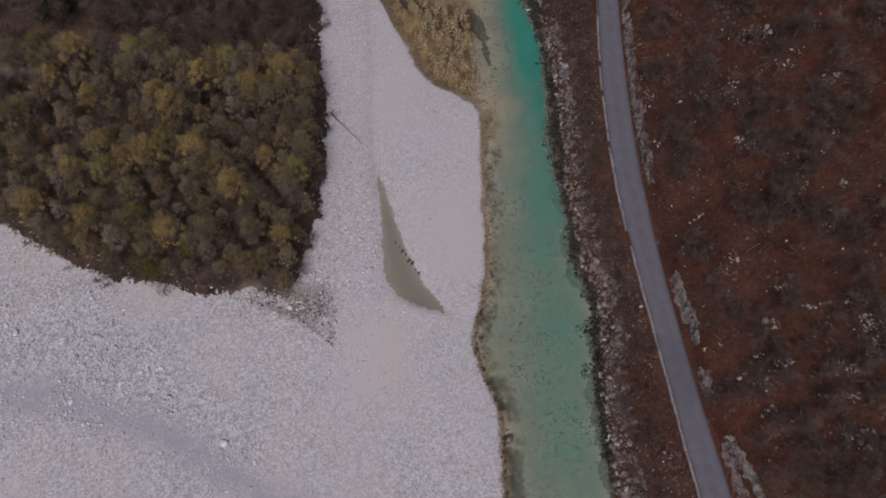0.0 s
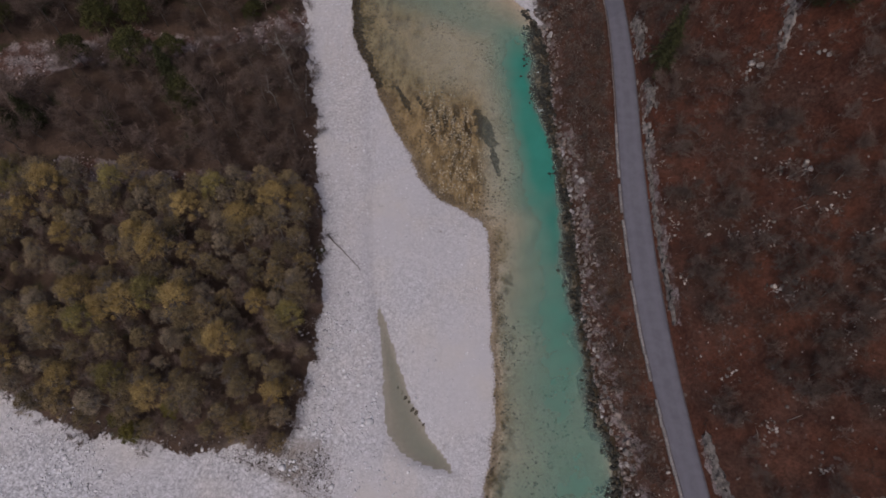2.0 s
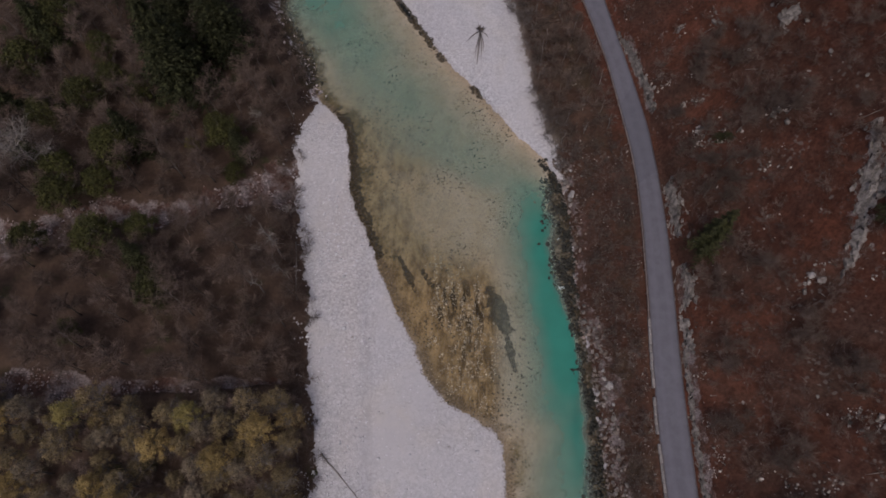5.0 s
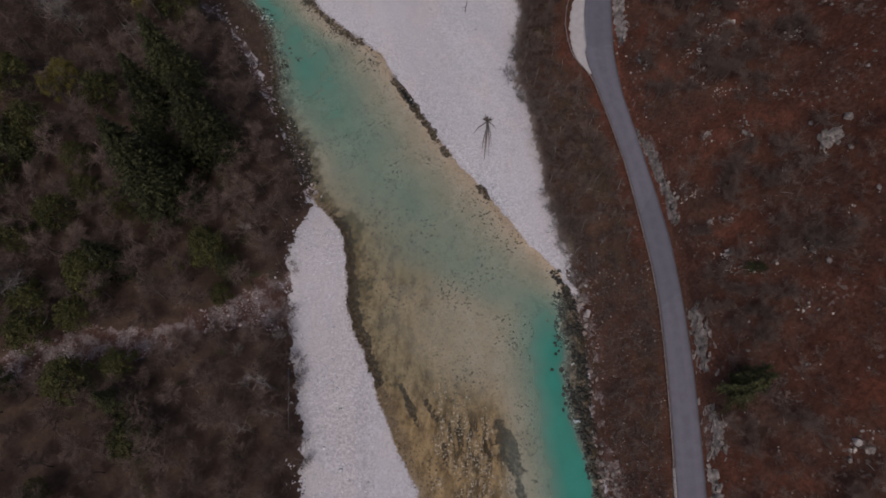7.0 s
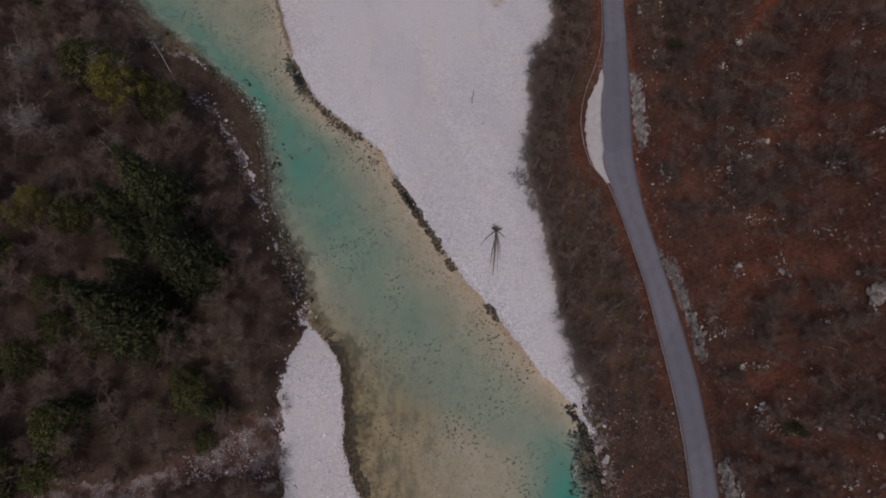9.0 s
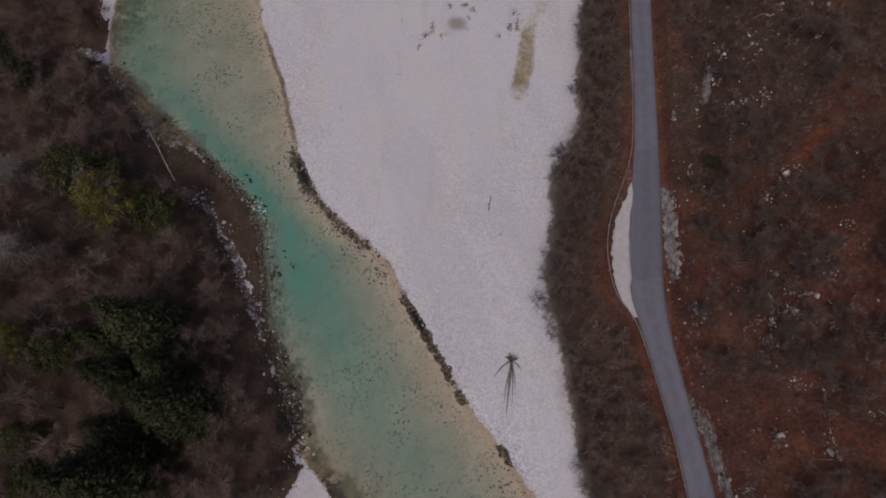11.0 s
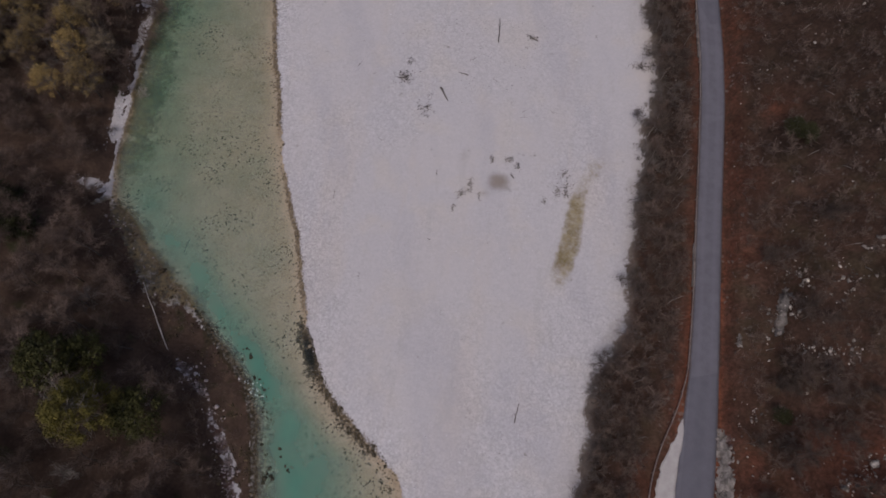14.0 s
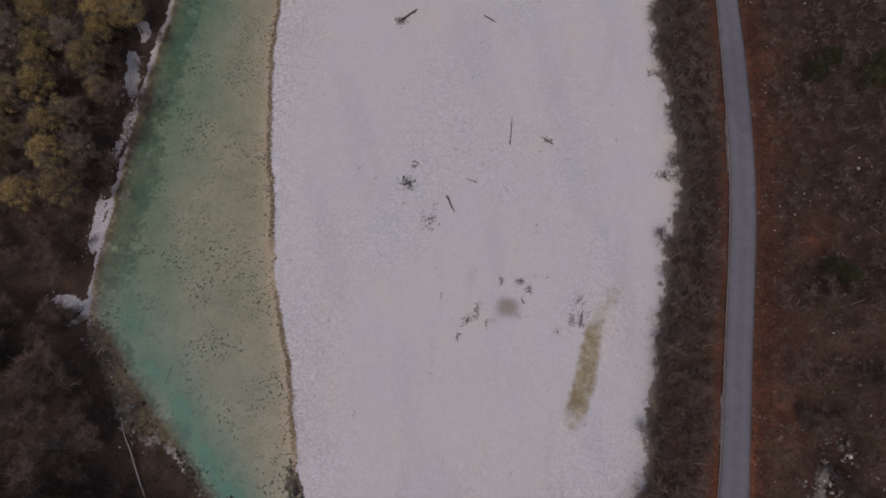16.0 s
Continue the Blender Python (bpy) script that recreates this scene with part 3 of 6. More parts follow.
class Soup:
    """Collects triangles for one mesh."""

    def __init__(self):
        self.v, self.f, self.n = [], [], 0

    def add(self, v, f):
        v = np.asarray(v, float).reshape(-1, 3)
        self.v.append(v)
        self.f.append(np.asarray(f, int) + self.n)
        self.n += len(v)

    def mesh(self, name, mat, shade=False):
        return mesh(name, np.vstack(self.v), np.vstack(self.f), mat, shade=shade)

    def tube(self, pts, radii, sides=5):
        pts = np.asarray(pts, float)
        rings = []
        for i, (p, r) in enumerate(zip(pts, radii)):
            a = pts[min(i + 1, len(pts) - 1)] - pts[max(i - 1, 0)]
            a = a / (np.linalg.norm(a) + 1e-9)
            s = np.cross(a, (0.31, 0.17, 0.93) if abs(a[2]) < 0.9 else (1, 0, 0))
            s /= np.linalg.norm(s)
            q = np.cross(a, s)
            w = np.linspace(0, 2 * np.pi, sides, endpoint=False)[:, None]
            rings.append(p + r * (np.cos(w) * s + np.sin(w) * q))
        v = np.vstack(rings + [pts[:1], pts[-1:]])
        f = []
        for i in range(len(pts) - 1):
            for j in range(sides):
                a, b = i * sides + j, i * sides + (j + 1) % sides
                f += [(a, b, b + sides), (a, b + sides, a + sides)]
        e, top = len(pts) * sides, (len(pts) - 1) * sides
        for j in range(sides):
            f += [(e, (j + 1) % sides, j), (e + 1, top + j, top + (j + 1) % sides)]
        self.add(v, f)

    def blades(self, start, end, width, rng):
        """Thin tapered twigs from start to end, three corners each, turned at random."""
        start, end = np.asarray(start), np.asarray(end)
        a = end - start
        s = np.cross(a, rng.normal(size=a.shape))
        s = s / (np.linalg.norm(s, axis=1, keepdims=True) + 1e-9) * np.asarray(width).reshape(-1, 1) / 2
        n = len(start)
        v = np.stack([start - s, start + s, end], 1).reshape(-1, 3)
        self.add(v, np.arange(3 * n).reshape(-1, 3))

    def leaves(self, centre, normal, size, rng):
        """Small ragged leaf clumps: bent kites facing about along normal."""
        n = len(centre)
        nn = normal + rng.normal(scale=0.55, size=(n, 3))
        nn /= np.linalg.norm(nn, axis=1, keepdims=True)
        s = np.cross(nn, rng.normal(size=(n, 3)))
        s /= np.linalg.norm(s, axis=1, keepdims=True)
        q = np.cross(nn, s)
        size = np.asarray(size).reshape(-1, 1)
        w = size * rng.uniform(0.35, 0.75, (n, 1))
        v = np.stack([centre - s * size, centre + q * w + nn * 0.12 * size, centre + s * size * rng.uniform(0.6, 1.2, (n, 1)), centre - q * w + nn * 0.2 * size], 1).reshape(-1, 3)
        i = 4 * np.arange(n)[:, None]
        self.add(v, np.vstack([i + [0, 1, 2], i + [0, 2, 3]]))


PHI = (1 + 5 ** 0.5) / 2
ICO_V = np.array([(-1, PHI, 0), (1, PHI, 0), (-1, -PHI, 0), (1, -PHI, 0), (0, -1, PHI), (0, 1, PHI), (0, -1, -PHI), (0, 1, -PHI), (PHI, 0, -1), (PHI, 0, 1), (-PHI, 0, -1), (-PHI, 0, 1)]) / (1 + PHI ** 2) ** 0.5
ICO_F = np.array([(0, 11, 5), (0, 5, 1), (0, 1, 7), (0, 7, 10), (0, 10, 11), (1, 5, 9), (5, 11, 4), (11, 10, 2), (10, 7, 6), (7, 1, 8), (3, 9, 4), (3, 4, 2), (3, 2, 6), (3, 6, 8), (3, 8, 9), (4, 9, 5), (2, 4, 11), (6, 2, 10), (8, 6, 7), (9, 8, 1)])


def split(v, f):
    """One finer step of a ball of triangles."""
    v, out, mid = list(map(tuple, v)), [], {}

    def half(a, b):
        key = (min(a, b), max(a, b))
        if key not in mid:
            p = np.array(v[a]) + np.array(v[b])
            v.append(tuple(p / np.linalg.norm(p)))
            mid[key] = len(v) - 1
        return mid[key]

    for a, b, c in f:
        x, y, w = half(a, b), half(b, c), half(c, a)
        out += [(a, x, w), (b, y, x), (c, w, y), (x, y, w)]
    return np.array(v), np.array(out)


BALL_V, BALL_F = split(*split(ICO_V, ICO_F))


def rock_shape(rng, flat=0.6, rough=0.28, planes=12, low=0.42):
    """A broken stone: planes struck off a ball, then roughened."""
    v = BALL_V * (1 + rough * 0.35 * rng.normal(size=(len(BALL_V), 1)) * 0.4)
    for _ in range(planes):
        n = rng.normal(size=3)
        n /= np.linalg.norm(n)
        cut = rng.uniform(low, 0.85)
        over = np.maximum(v @ n - cut, 0)[:, None]
        v = v - over * n
    return v * np.array([1, rng.uniform(0.65, 0.95), flat * rng.uniform(0.8, 1.2)])


def stones(name, x, y, size, mat, rng, sink=0.3, flat=0.55, z=None, jag=0.22):
    """One mesh of many small stones lying on the land."""
    n = len(x)
    z = lay(x, y)["z"] if z is None else z
    v = ICO_V[None] * (1 + jag * rng.normal(size=(n, 12, 1)))
    s = np.stack([size, size * rng.uniform(0.6, 0.95, n), size * flat * rng.uniform(0.7, 1.3, n)], 1)
    v = v * s[:, None, :] * 0.5
    a = rng.uniform(0, 2 * np.pi, n)
    c, q = np.cos(a)[:, None], np.sin(a)[:, None]
    v = np.stack([v[..., 0] * c - v[..., 1] * q + x[:, None], v[..., 0] * q + v[..., 1] * c + y[:, None], v[..., 2] + (z + size * flat * (0.5 - sink))[:, None]], -1)
    f = (ICO_F[None] + 12 * np.arange(n)[:, None, None]).reshape(-1, 3)
    return mesh(name, v.reshape(-1, 3), f, mat)


# ---- the rail's line beside the road ----
BULGE = curve([(176, 0), (181, 0.1), (184.5, 2.0), (188, 2.95), (193.5, 3.5), (198, 3.5), (203, 2.75), (209, 1.0), (215, 0.1), (219, 0)])
RAIL = lambda y: ROAD_W(y) - 0.38 - BULGE(y)


# ---- ground: one sheet to the horizon ----
def axis(lo, hi, step, far):
    core = np.arange(lo, hi + step, step)
    out, s = [], step
    reach = 0.0
    while reach < far:
        s *= 1.35
        reach += s
        out.append(reach)
    out = np.array(out)
    return np.concatenate([lo - out[::-1], core, core[-1] + out])


# rusty open litter, and thickets of grey bare shrubs, over the hillside
RUST = [(52.8, 49.9), (62.9, 50.3), (41.5, 55.2), (65.8, 57.7), (55.7, 58.9), (59.1, 64.6), (57.9, 66.4), (53.5, 68.3), (44.1, 91.7), (49.6, 99.5), (53.4, 106.6), (59.6, 124.9), (50.6, 128.2), (46.9, 133.9), (47.2, 142.3), (44.6, 156.2), (51.0, 160.1), (47.2, 160.8), (48.9, 169.2), (39.1, 178.4), (51.5, 181.5), (52.9, 189.2), (36.8, 198.9), (37.6, 202.3), (47.9, 203.0), (58.1, 213.1), (59.2, 233.9), (37.1, 238.2), (37.6, 252), (37.9, 288.4), (37.1, 304.9), (44.1, 267.8)]
THICKETS = [(62.6, 40.3), (61.0, 44.5), (45.4, 45.9), (55.4, 47.3), (54.6, 51.3), (57.4, 52.4), (59.3, 55.4), (60.4, 60.9), (63.8, 61.3), (45.8, 61.9), (55.3, 62.8), (62.5, 66.1), (43.8, 66.3), (44.2, 69.1), (56.5, 69.3), (44.7, 70.8), (50.6, 72.7), (47.2, 78.2), (60.6, 80.4), (43.4, 85.3), (55.1, 89.2), (44.8, 115.3), (47.7, 123.9), (43.2, 127.5), (49.0, 129.2), (41.8, 130.8), (47.1, 131.6), (42.7, 135.1), (55.3, 137.0), (51.3, 138.0), (42, 144.9), (52.0, 146.7), (44.5, 149.1), (47.6, 153)]
THICKETS += [(53.5, 153.7), (50.7, 167.6), (38.6, 171.4), (46.9, 170.7), (44.8, 172.0), (55.3, 174.4), (51.8, 176.3), (47.3, 176.3), (37.5, 180.9), (42.0, 181.0), (60.5, 185.3), (47.2, 186.4), (50.3, 187.7), (58.2, 189.9), (45.2, 190.6), (42.9, 191.9), (39.5, 195.9), (52.8, 196.2), (46.2, 197.5), (51.3, 199.1), (56.2, 203.0), (40.3, 204.2), (44.4, 207.9), (48.2, 213.8), (42.0, 214.8), (44.0, 217.9), (56.0, 220.0), (45.7, 225.4), (54.6, 227.3), (58.0, 236.8), (42.2, 237.2), (49.2, 240.2), (47.0, 247.0)]
THICKETS += [(40.6, 265.9), (47.3, 277.0), (41, 281.8), (45.5, 286.5), (49.4, 292.5), (42.2, 302.3), (44.6, 313.9)]
RUST_PATCHES = [(52.8, 17.8), (56.2, 14.8), (49.6, 17.4), (57.1, 32.4), (55.4, 28.7), (58.6, 26.1), (48.4, 25.7), (46.5, 28.0), (47.4, 15.9), (51.9, 9.5), (51.2, 36.6), (45.1, 16.4)]
SCRUB_PATCHES = [(52.5, 33.7), (46.7, 33.7), (50.9, 28.9), (51.2, 23.3), (56.6, 19.7), (60.1, 20.7), (58.5, 16.9), (57.1, 28.2), (57.5, 34.6), (60.9, 33.5), (61.4, 29.7), (62.3, 24.4), (63.1, 17.8), (58.6, 12.1), (60.6, 11.1), (55.8, 11.6), (53.1, 14.4), (51.0, 12.5), (53.0, 7.1), (56.5, 6.8), (59.6, 6.6), (46.9, 21.3), (50.5, 20.3), (64.3, 28.7), (61.7, 8.7), (53.8, 24.5), (46.5, 38.3), (44.9, 109.0), (42.9, 98.7), (48.5, 111.2), (54.0, 101.9), (55.1, 94.9), (51.6, 107.2), (45.6, 95.2), (51.2, 96.6)]


def build_ground():
    xs, ys = axis(-136, 114, 0.66, 1500), axis(-16, 346, 0.66, 1500)
    gx, gy = np.meshgrid(xs, ys)
    x, y = gx.ravel(), gy.ravel()
    a = lay(x, y)
    z = a["z"]
    nx, ny = len(xs), len(ys)
    i = (np.arange(ny - 1)[:, None] * nx + np.arange(nx - 1)[None]).ravel()
    f = np.stack([i, i + 1, i + 1 + nx, i + nx], 1)
    left = x < 0.5 * (LEFT(y) + RIGHT(y))
    main_bar = smooth(-POOL(x, y), 0.5, 2.5) * smooth(y, 40, 47)
    coarse = np.where(left, np.where(y < 44, 0.62 + 0.7 * fbm(x, y, 26, 102), 0.40 - 0.17 * main_bar), 0.06 + 0.22 * smooth(fbm(x, y * 0.5, 20, 103), 0.0, 0.5) + 0.40 * np.exp(-np.maximum(-a["d"], 0) / 4))
    coarse = np.where(left & (y > 150), 0.12, coarse)
    coarse = np.clip(coarse + np.where(left, 0.35, 0.10) * fbm(x, y, 14, 101), 0, 1)
    tongue = np.exp(-((y - np.interp(x, [-80, -67, -52, -34, -25], [22, 20, 16.5, 8, 2]) + 1.2 * fbm(x, y, 8, 111)) / 3.3) ** 2) * (x < -22) * left
    tongue = tongue + 0.22 * np.exp(-((POOL(x, y) - POOL_W(y) * 0.5) / (POOL_W(y) * 0.6 + 0.8)) ** 2) * (y > 38) * (y < 118) * left
    mud = np.exp(-(((x + 6.1) / 1.5) ** 2 + ((y - 250.5) / 1.6) ** 2))
    streak = 0.28 * smooth(fbm(x * 1.5 + 0.5 * y + 5 * vnoise(x, y, 40, 7), y * 0.35, 9, 121), 0.0, 0.55) * (~left)
    silt = np.clip(tongue + mud + streak, 0, 1)
    algae = np.clip(a["shoal"] * 1.25 + 0.55 * smooth(fbm(x, y, 10, 131), 0.1, 0.5) * (a["deep"] < 0.5) * (1 - 0.8 * smooth(y, 130, 150)), 0, 1)
    west = smooth(y, 100, 110) * (1 - smooth(y, 146, 168)) * np.exp(-(np.maximum(x - LEFT(y), 0) / 15) ** 2)
    algae = np.clip(algae + 1.1 * west, 0, 1)
    weedy_dark = 0.9 * left * smooth(y, 155, 162) * (1 - smooth(y, 210, 224)) * smooth(a["d"], -3.5 - 6 * smooth(y, 190, 205), -2 - 6 * smooth(y, 190, 205)) * (1 - smooth(a["d"] + 0.8 * fbm(x, y, 5, 171), 0.8, 2.6))
    olive = 0.85 * left * smooth(y, 206, 222) * (1 - smooth(y, 234, 242)) * smooth(a["d"], -12, -9) * (1 - smooth(a["d"] + 1.6 * fbm(x, y, 4, 174), 0.5, 4.0))
    olive = np.maximum(olive, (0.62 + 0.4 * fbm(x, y, 3, 185)) * left * (1 - smooth(y, 38, 47)) * smooth(a["d"], -0.2, 0.5) * (1 - smooth(a["d"] + 1.6 * fbm(x, y, 5, 190), 2.6, 5.6)))
    olive = np.maximum(olive, (0.42 + 0.3 * fbm(x, y, 7, 183)) * left * (1 - smooth(y, 84, 92)) * smooth(a["d"], 0.2, 1.0) * (1 - smooth(a["d"] + fbm(x, y, 6, 184), 2.5, 5.5)))
    olive = np.maximum(olive, (0.42 + 0.28 * smooth(y, 125, 145)) * left * smooth(y, 108, 116) * (1 - smooth(y, 196, 204)) * smooth(a["d"], 0.5, 1.5) * (1 - smooth(a["d"] + 1.2 * fbm(x, y, 6, 175), 2.2, 6.0)))
    olive = np.maximum(olive, (0.85 + 0.4 * fbm(x, y, 6, 176)) * left * smooth(y, 238, 248) * smooth(a["d"], -0.3, 0.6) * (1 - smooth(a["d"] + 1.5 * fbm(x, y, 7, 177), 3.0, 10.0)))
    weedy_dark = np.maximum(weedy_dark, 0.85 * left * smooth(y, 113, 121) * (1 - smooth(y, 150, 158)) * smooth(a["d"], -0.5, 0.2) * (1 - smooth(a["d"] + 0.6 * fbm(x, y, 5, 172), 1.2, 2.6)))
    weedy_dark = np.maximum(weedy_dark, 0.45 * left * (1 - smooth(y, 38, 46)) * smooth(a["d"], -0.5, 0.3) * (1 - smooth(a["d"] + fbm(x, y, 4, 173), 1.4, 3.0)))
    rim = np.exp(-(((RIGHT(y) - x) / slant(RIGHT, y) - 0.4) / 1.1) ** 2)
    weedy_dark = np.maximum(weedy_dark, rim * (0.75 * smooth(y, 164, 168) * (1 - smooth(y, 186, 190)) + 0.5 * smooth(y, 192, 198) * (1 - smooth(y, 214, 218)) + 0.75 * smooth(y, 155, 157) * (1 - smooth(y, 159, 161))))
    weedy_dark = np.maximum(weedy_dark, 0.9 * smooth(RIGHT(y) - x, -0.9, 0.1) * (1 - smooth(RIGHT(y) - x + 1.8 * fbm(x, y, 3.5, 180), SHELF(y) - 0.5 + 0.9 * (1 - smooth(y, 90, 108)), SHELF(y) + 0.9 + 1.0 * (1 - smooth(y, 90, 108)))) * (1 - smooth(y, 135, 141)))
    # dark shoal streaks; the last row darkens a thin line along the side pool
    for hx, hy, sx, sy, tilt in ((8.0, 107.6, 1.9, 5.0, 0.27), (9.9, 99.5, 0.8, 3.6, 0.2), (-9.7, 115.3, 0.7, 4.2, 0.42), (-5.9, 114.5, 0.7, 2.4, 0.6), (-3.3, 107, 0.6, 2.5, 0.2), (-7.0, 48.7, 0.32, 3.6, 0.70)):
        weedy_dark = np.maximum(weedy_dark, 1.15 * np.exp(-(((x - hx + tilt * (y - hy)) / sx) ** 2 + ((y - hy) / sy) ** 2)))
    shelf = smooth(a["d"], -0.4, 0.3) * (1 - smooth(a["d"] + 0.8 * fbm(x, y, 3, 179), 1.2, 3.4)) * ~left
    weedy_dark = np.maximum(weedy_dark, 0.62 * shelf * smooth(y, 192, 198) * (1 - smooth(y, 216, 222)))
    # two undercut pools, their dark water put into the bed colour as black
    for hx, hy, sx, sy, tilt in ((-11.6, 181.6, 0.75, 4.2, 0.62), (-37.0, 212.2, 1.1, 4.0, 0.45)):
        weedy_dark = np.maximum(weedy_dark, 2.4 * np.exp(-(((x - hx + tilt * (y - hy)) / sx) ** 2 + ((y - hy) / sy) ** 2)))
    rootbank = left * smooth(y, 236, 240) * smooth(-a["d"] + 0.5 * fbm(x, y, 3, 189), 0.5, 1.1)
    earth = left * smooth(y, 160, 178) * (1 - smooth(y, 212, 224)) * smooth(-a["d"], 0.1, 1.2)
    weedy_dark = weedy_dark * (1 - 0.6 * earth)
    band = np.where(left, np.where(y < 86, 0.75, 0.9), np.where(y < 196, 0.3, 0.95)) * smooth(fbm(x, y, 12, 141), -0.7, 0.1)
    algae = np.maximum(algae * (1 - a["pool"]), 0.18 * a["pool"])
    e, b = a["e"], a["b"]
    scar = 0
    for cx, cy, rx, ry, tilt in ((-91.2, 290.3, 1.6, 6.0, 0.22), (-88.7, 276, 0.6, 6, 0.1), (-87.2, 256, 1.15, 6.5, 0.13), (-87.3, 239.8, 2.5, 1.4, 0.0), (-83.9, 237.6, 0.7, 2.4, -0.5), (-91.8, 301, 1.0, 2.5, 0.1)):
        scar = np.maximum(scar, 1.25 * np.exp(-(((x - cx + tilt * (y - cy) + 0.8 * fbm(x, y, 3, 187)) / rx) ** 2 + ((y - cy) / ry) ** 2) ** 1.5))
    scar = np.clip(scar, 0, 1)
    dusty = 0.42 * scar * (0.7 + fbm(x, y, 2.5, 193))
    cut = smooth(e, 0.3, 0.9) * (1 - smooth(e, 1.4, 2.6)) * np.interp(y, [2, 5, 13, 15, 20, 21, 25, 26, 32, 34, 42, 44, 60, 63, 99, 102, 106, 108, 112, 115, 122, 124, 130, 132, 146, 149, 166, 169, 187, 189, 206, 208], [0, 1, 1, 0] * 8) * 0.75
    rubble = smooth(b, 0.3, 1.4) * (1 - smooth(b + 1.6 * smooth(y, 96, 110), 3.0 + 1.6 * vnoise(x, y, 7, 152), 6.0)) * (1 - smooth(y, 136, 143)) * ~left * 0.54
    crag = np.exp(-(((x - np.interp(y, [104, 111, 117, 127], [59, 60.2, 61.5, 64])) / 2.0) ** 2)) * smooth(y, 104, 109) * (1 - smooth(y, 124, 129)) * 0.55
    wl = (x - WOOD(y)) / slant(WOOD, y)
    rimscar = np.exp(-((wl - 0.5 + 0.8 * fbm(x, y, 3, 186)) / 1.2) ** 2) * np.interp(y, [155, 158, 162, 170, 176, 181, 185, 188, 197, 201, 203.5, 207, 209, 229, 232, 235], [0, .9, .6, .45, .95, .9, .5, .95, .8, .4, .95, .8, .1, .1, .6, 0]) * left
    scree = np.clip(np.maximum(np.maximum(np.maximum(a["gully"] * 0.95 * (0.88 + 0.12 * smooth(x, -64, -44)), 0.9 * rimscar), cut), np.maximum(rubble, crag)), 0, 1)
    verge = (np.exp(-(np.maximum(e, 0) / (1.6 + 1.6 * smooth(y, 226, 245))) ** 2) * (e > 0) + np.exp(-(np.minimum(x - ROAD_W(y), 0) / 2.0) ** 2) * (x < ROAD_W(y))) * (0.15 + 0.8 * smooth(y, 150, 190) - 0.28 * smooth(y, 232, 250)) * ~left
    rust = verge
    for i, (rx, ry) in enumerate(RUST + RUST_PATCHES):
        r = 2.6 + 2.4 * (i * 0.618 % 1)
        rust = np.maximum(rust, (0.5 + 0.25 * (ry > 130)) * np.exp(-((x - rx + 0.5 * fbm(x, y, 5, 162)) ** 2 + ((y - ry) * 0.8) ** 2) / r ** 2))
    rust = np.maximum(rust, 1.1 * np.exp(-(((x - 54 - 0.8 * (y - 208)) / 3.2) ** 2 + ((y - 208) / 6) ** 2)))
    twiggy = 0
    for i, (tx, ty) in enumerate(THICKETS + SCRUB_PATCHES):
        r = 2.2 + 1.8 * (i * 0.618 % 1)
        twiggy = np.maximum(twiggy, (0.85 if ty < 190 else 0.4) * np.exp(-((x - tx) ** 2 + (y - ty) ** 2) / r ** 2))
    # the second term lifts brown past 1 towards the north end
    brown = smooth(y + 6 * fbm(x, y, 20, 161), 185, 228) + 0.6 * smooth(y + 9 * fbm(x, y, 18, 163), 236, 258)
    brown = np.maximum(brown, (1 - smooth(y, 136, 146)) * (0.8 - 0.3 * smooth(b, 4, 8)) * (0.8 + 0.5 * fbm(x, y, 5, 192)) * (e < 0))
    brown = np.maximum(brown, smooth(y, 136, 146) * (1 - smooth(x, RAIL(y) - 4.0, RAIL(y) - 1.5)) * (e < 0))
    brown = np.maximum(brown, 0.12 * smooth(fbm(x, y, 8, 191), -0.05, 0.4) * (1 - smooth(y, 150, 180)) * (e > 0))
    mid = np.interp(y, [228, 235, 240, 245, 250, 256, 261], [6.6, 8.0, 9.2, 9.5, 10.2, 12.8, 14.4])
    half = np.interp(y, [228, 235, 240, 246, 250, 256, 261], [1.8, 2.3, 2.3, 2.1, 1.7, 2.3, 1.9])
    pond = (1 - smooth(np.abs(x - mid) / half, 0.45, 1.35)) * smooth(y, 227, 236) * (1 - 0.45 * smooth(y, 247, 252)) * (1 - smooth(y, 256, 262))
    dun = 0.85 * np.exp(-(np.abs((x + 6.0) / 2.3) ** 3 + np.abs((y - 250.8) / 2.0) ** 3)) + 0.55 * np.exp(-(((x + 8.6) / 1.3) ** 2 + ((y - 247.8) / 0.8) ** 2)) + 0.35 * np.exp(-(((x + 13.4) / 1.3) ** 2 + ((y - 255.5) / 3) ** 2)) + 0.35 * np.exp(-(((x + 12.4 - 0.75 * (y - 248.5)) / 1.0) ** 2 + ((y - 248.5) / 3) ** 2))
    dun = dun + 0.5 * smooth(a["b"] + 1.4 * fbm(x, y, 4, 178), -3.2, 0.5) * (1 - smooth(a["b"], 0.4, 2.6)) * smooth(y, 138, 146) * ~left
    rill = np.exp(-((POOL(x, y) - POOL_W(y) * 0.5) / (POOL_W(y) * 0.5 + 0.7)) ** 2) * (y > 36) * (1 - smooth(y, 112, 122)) * left
    wedge = smooth(x, -46, -34) * (1 - smooth(x, -20.5, -19.3)) * smooth(y, np.interp(x, [-46, -34, -20], [39, 37, 30]), np.interp(x, [-46, -34, -20], [40.5, 39, 33])) * (1 - smooth(y, 42, 45)) * left
    dun = dun + dusty + 0.30 * rill + 0.42 * wedge * (1 + fbm(x, y, 3, 188))
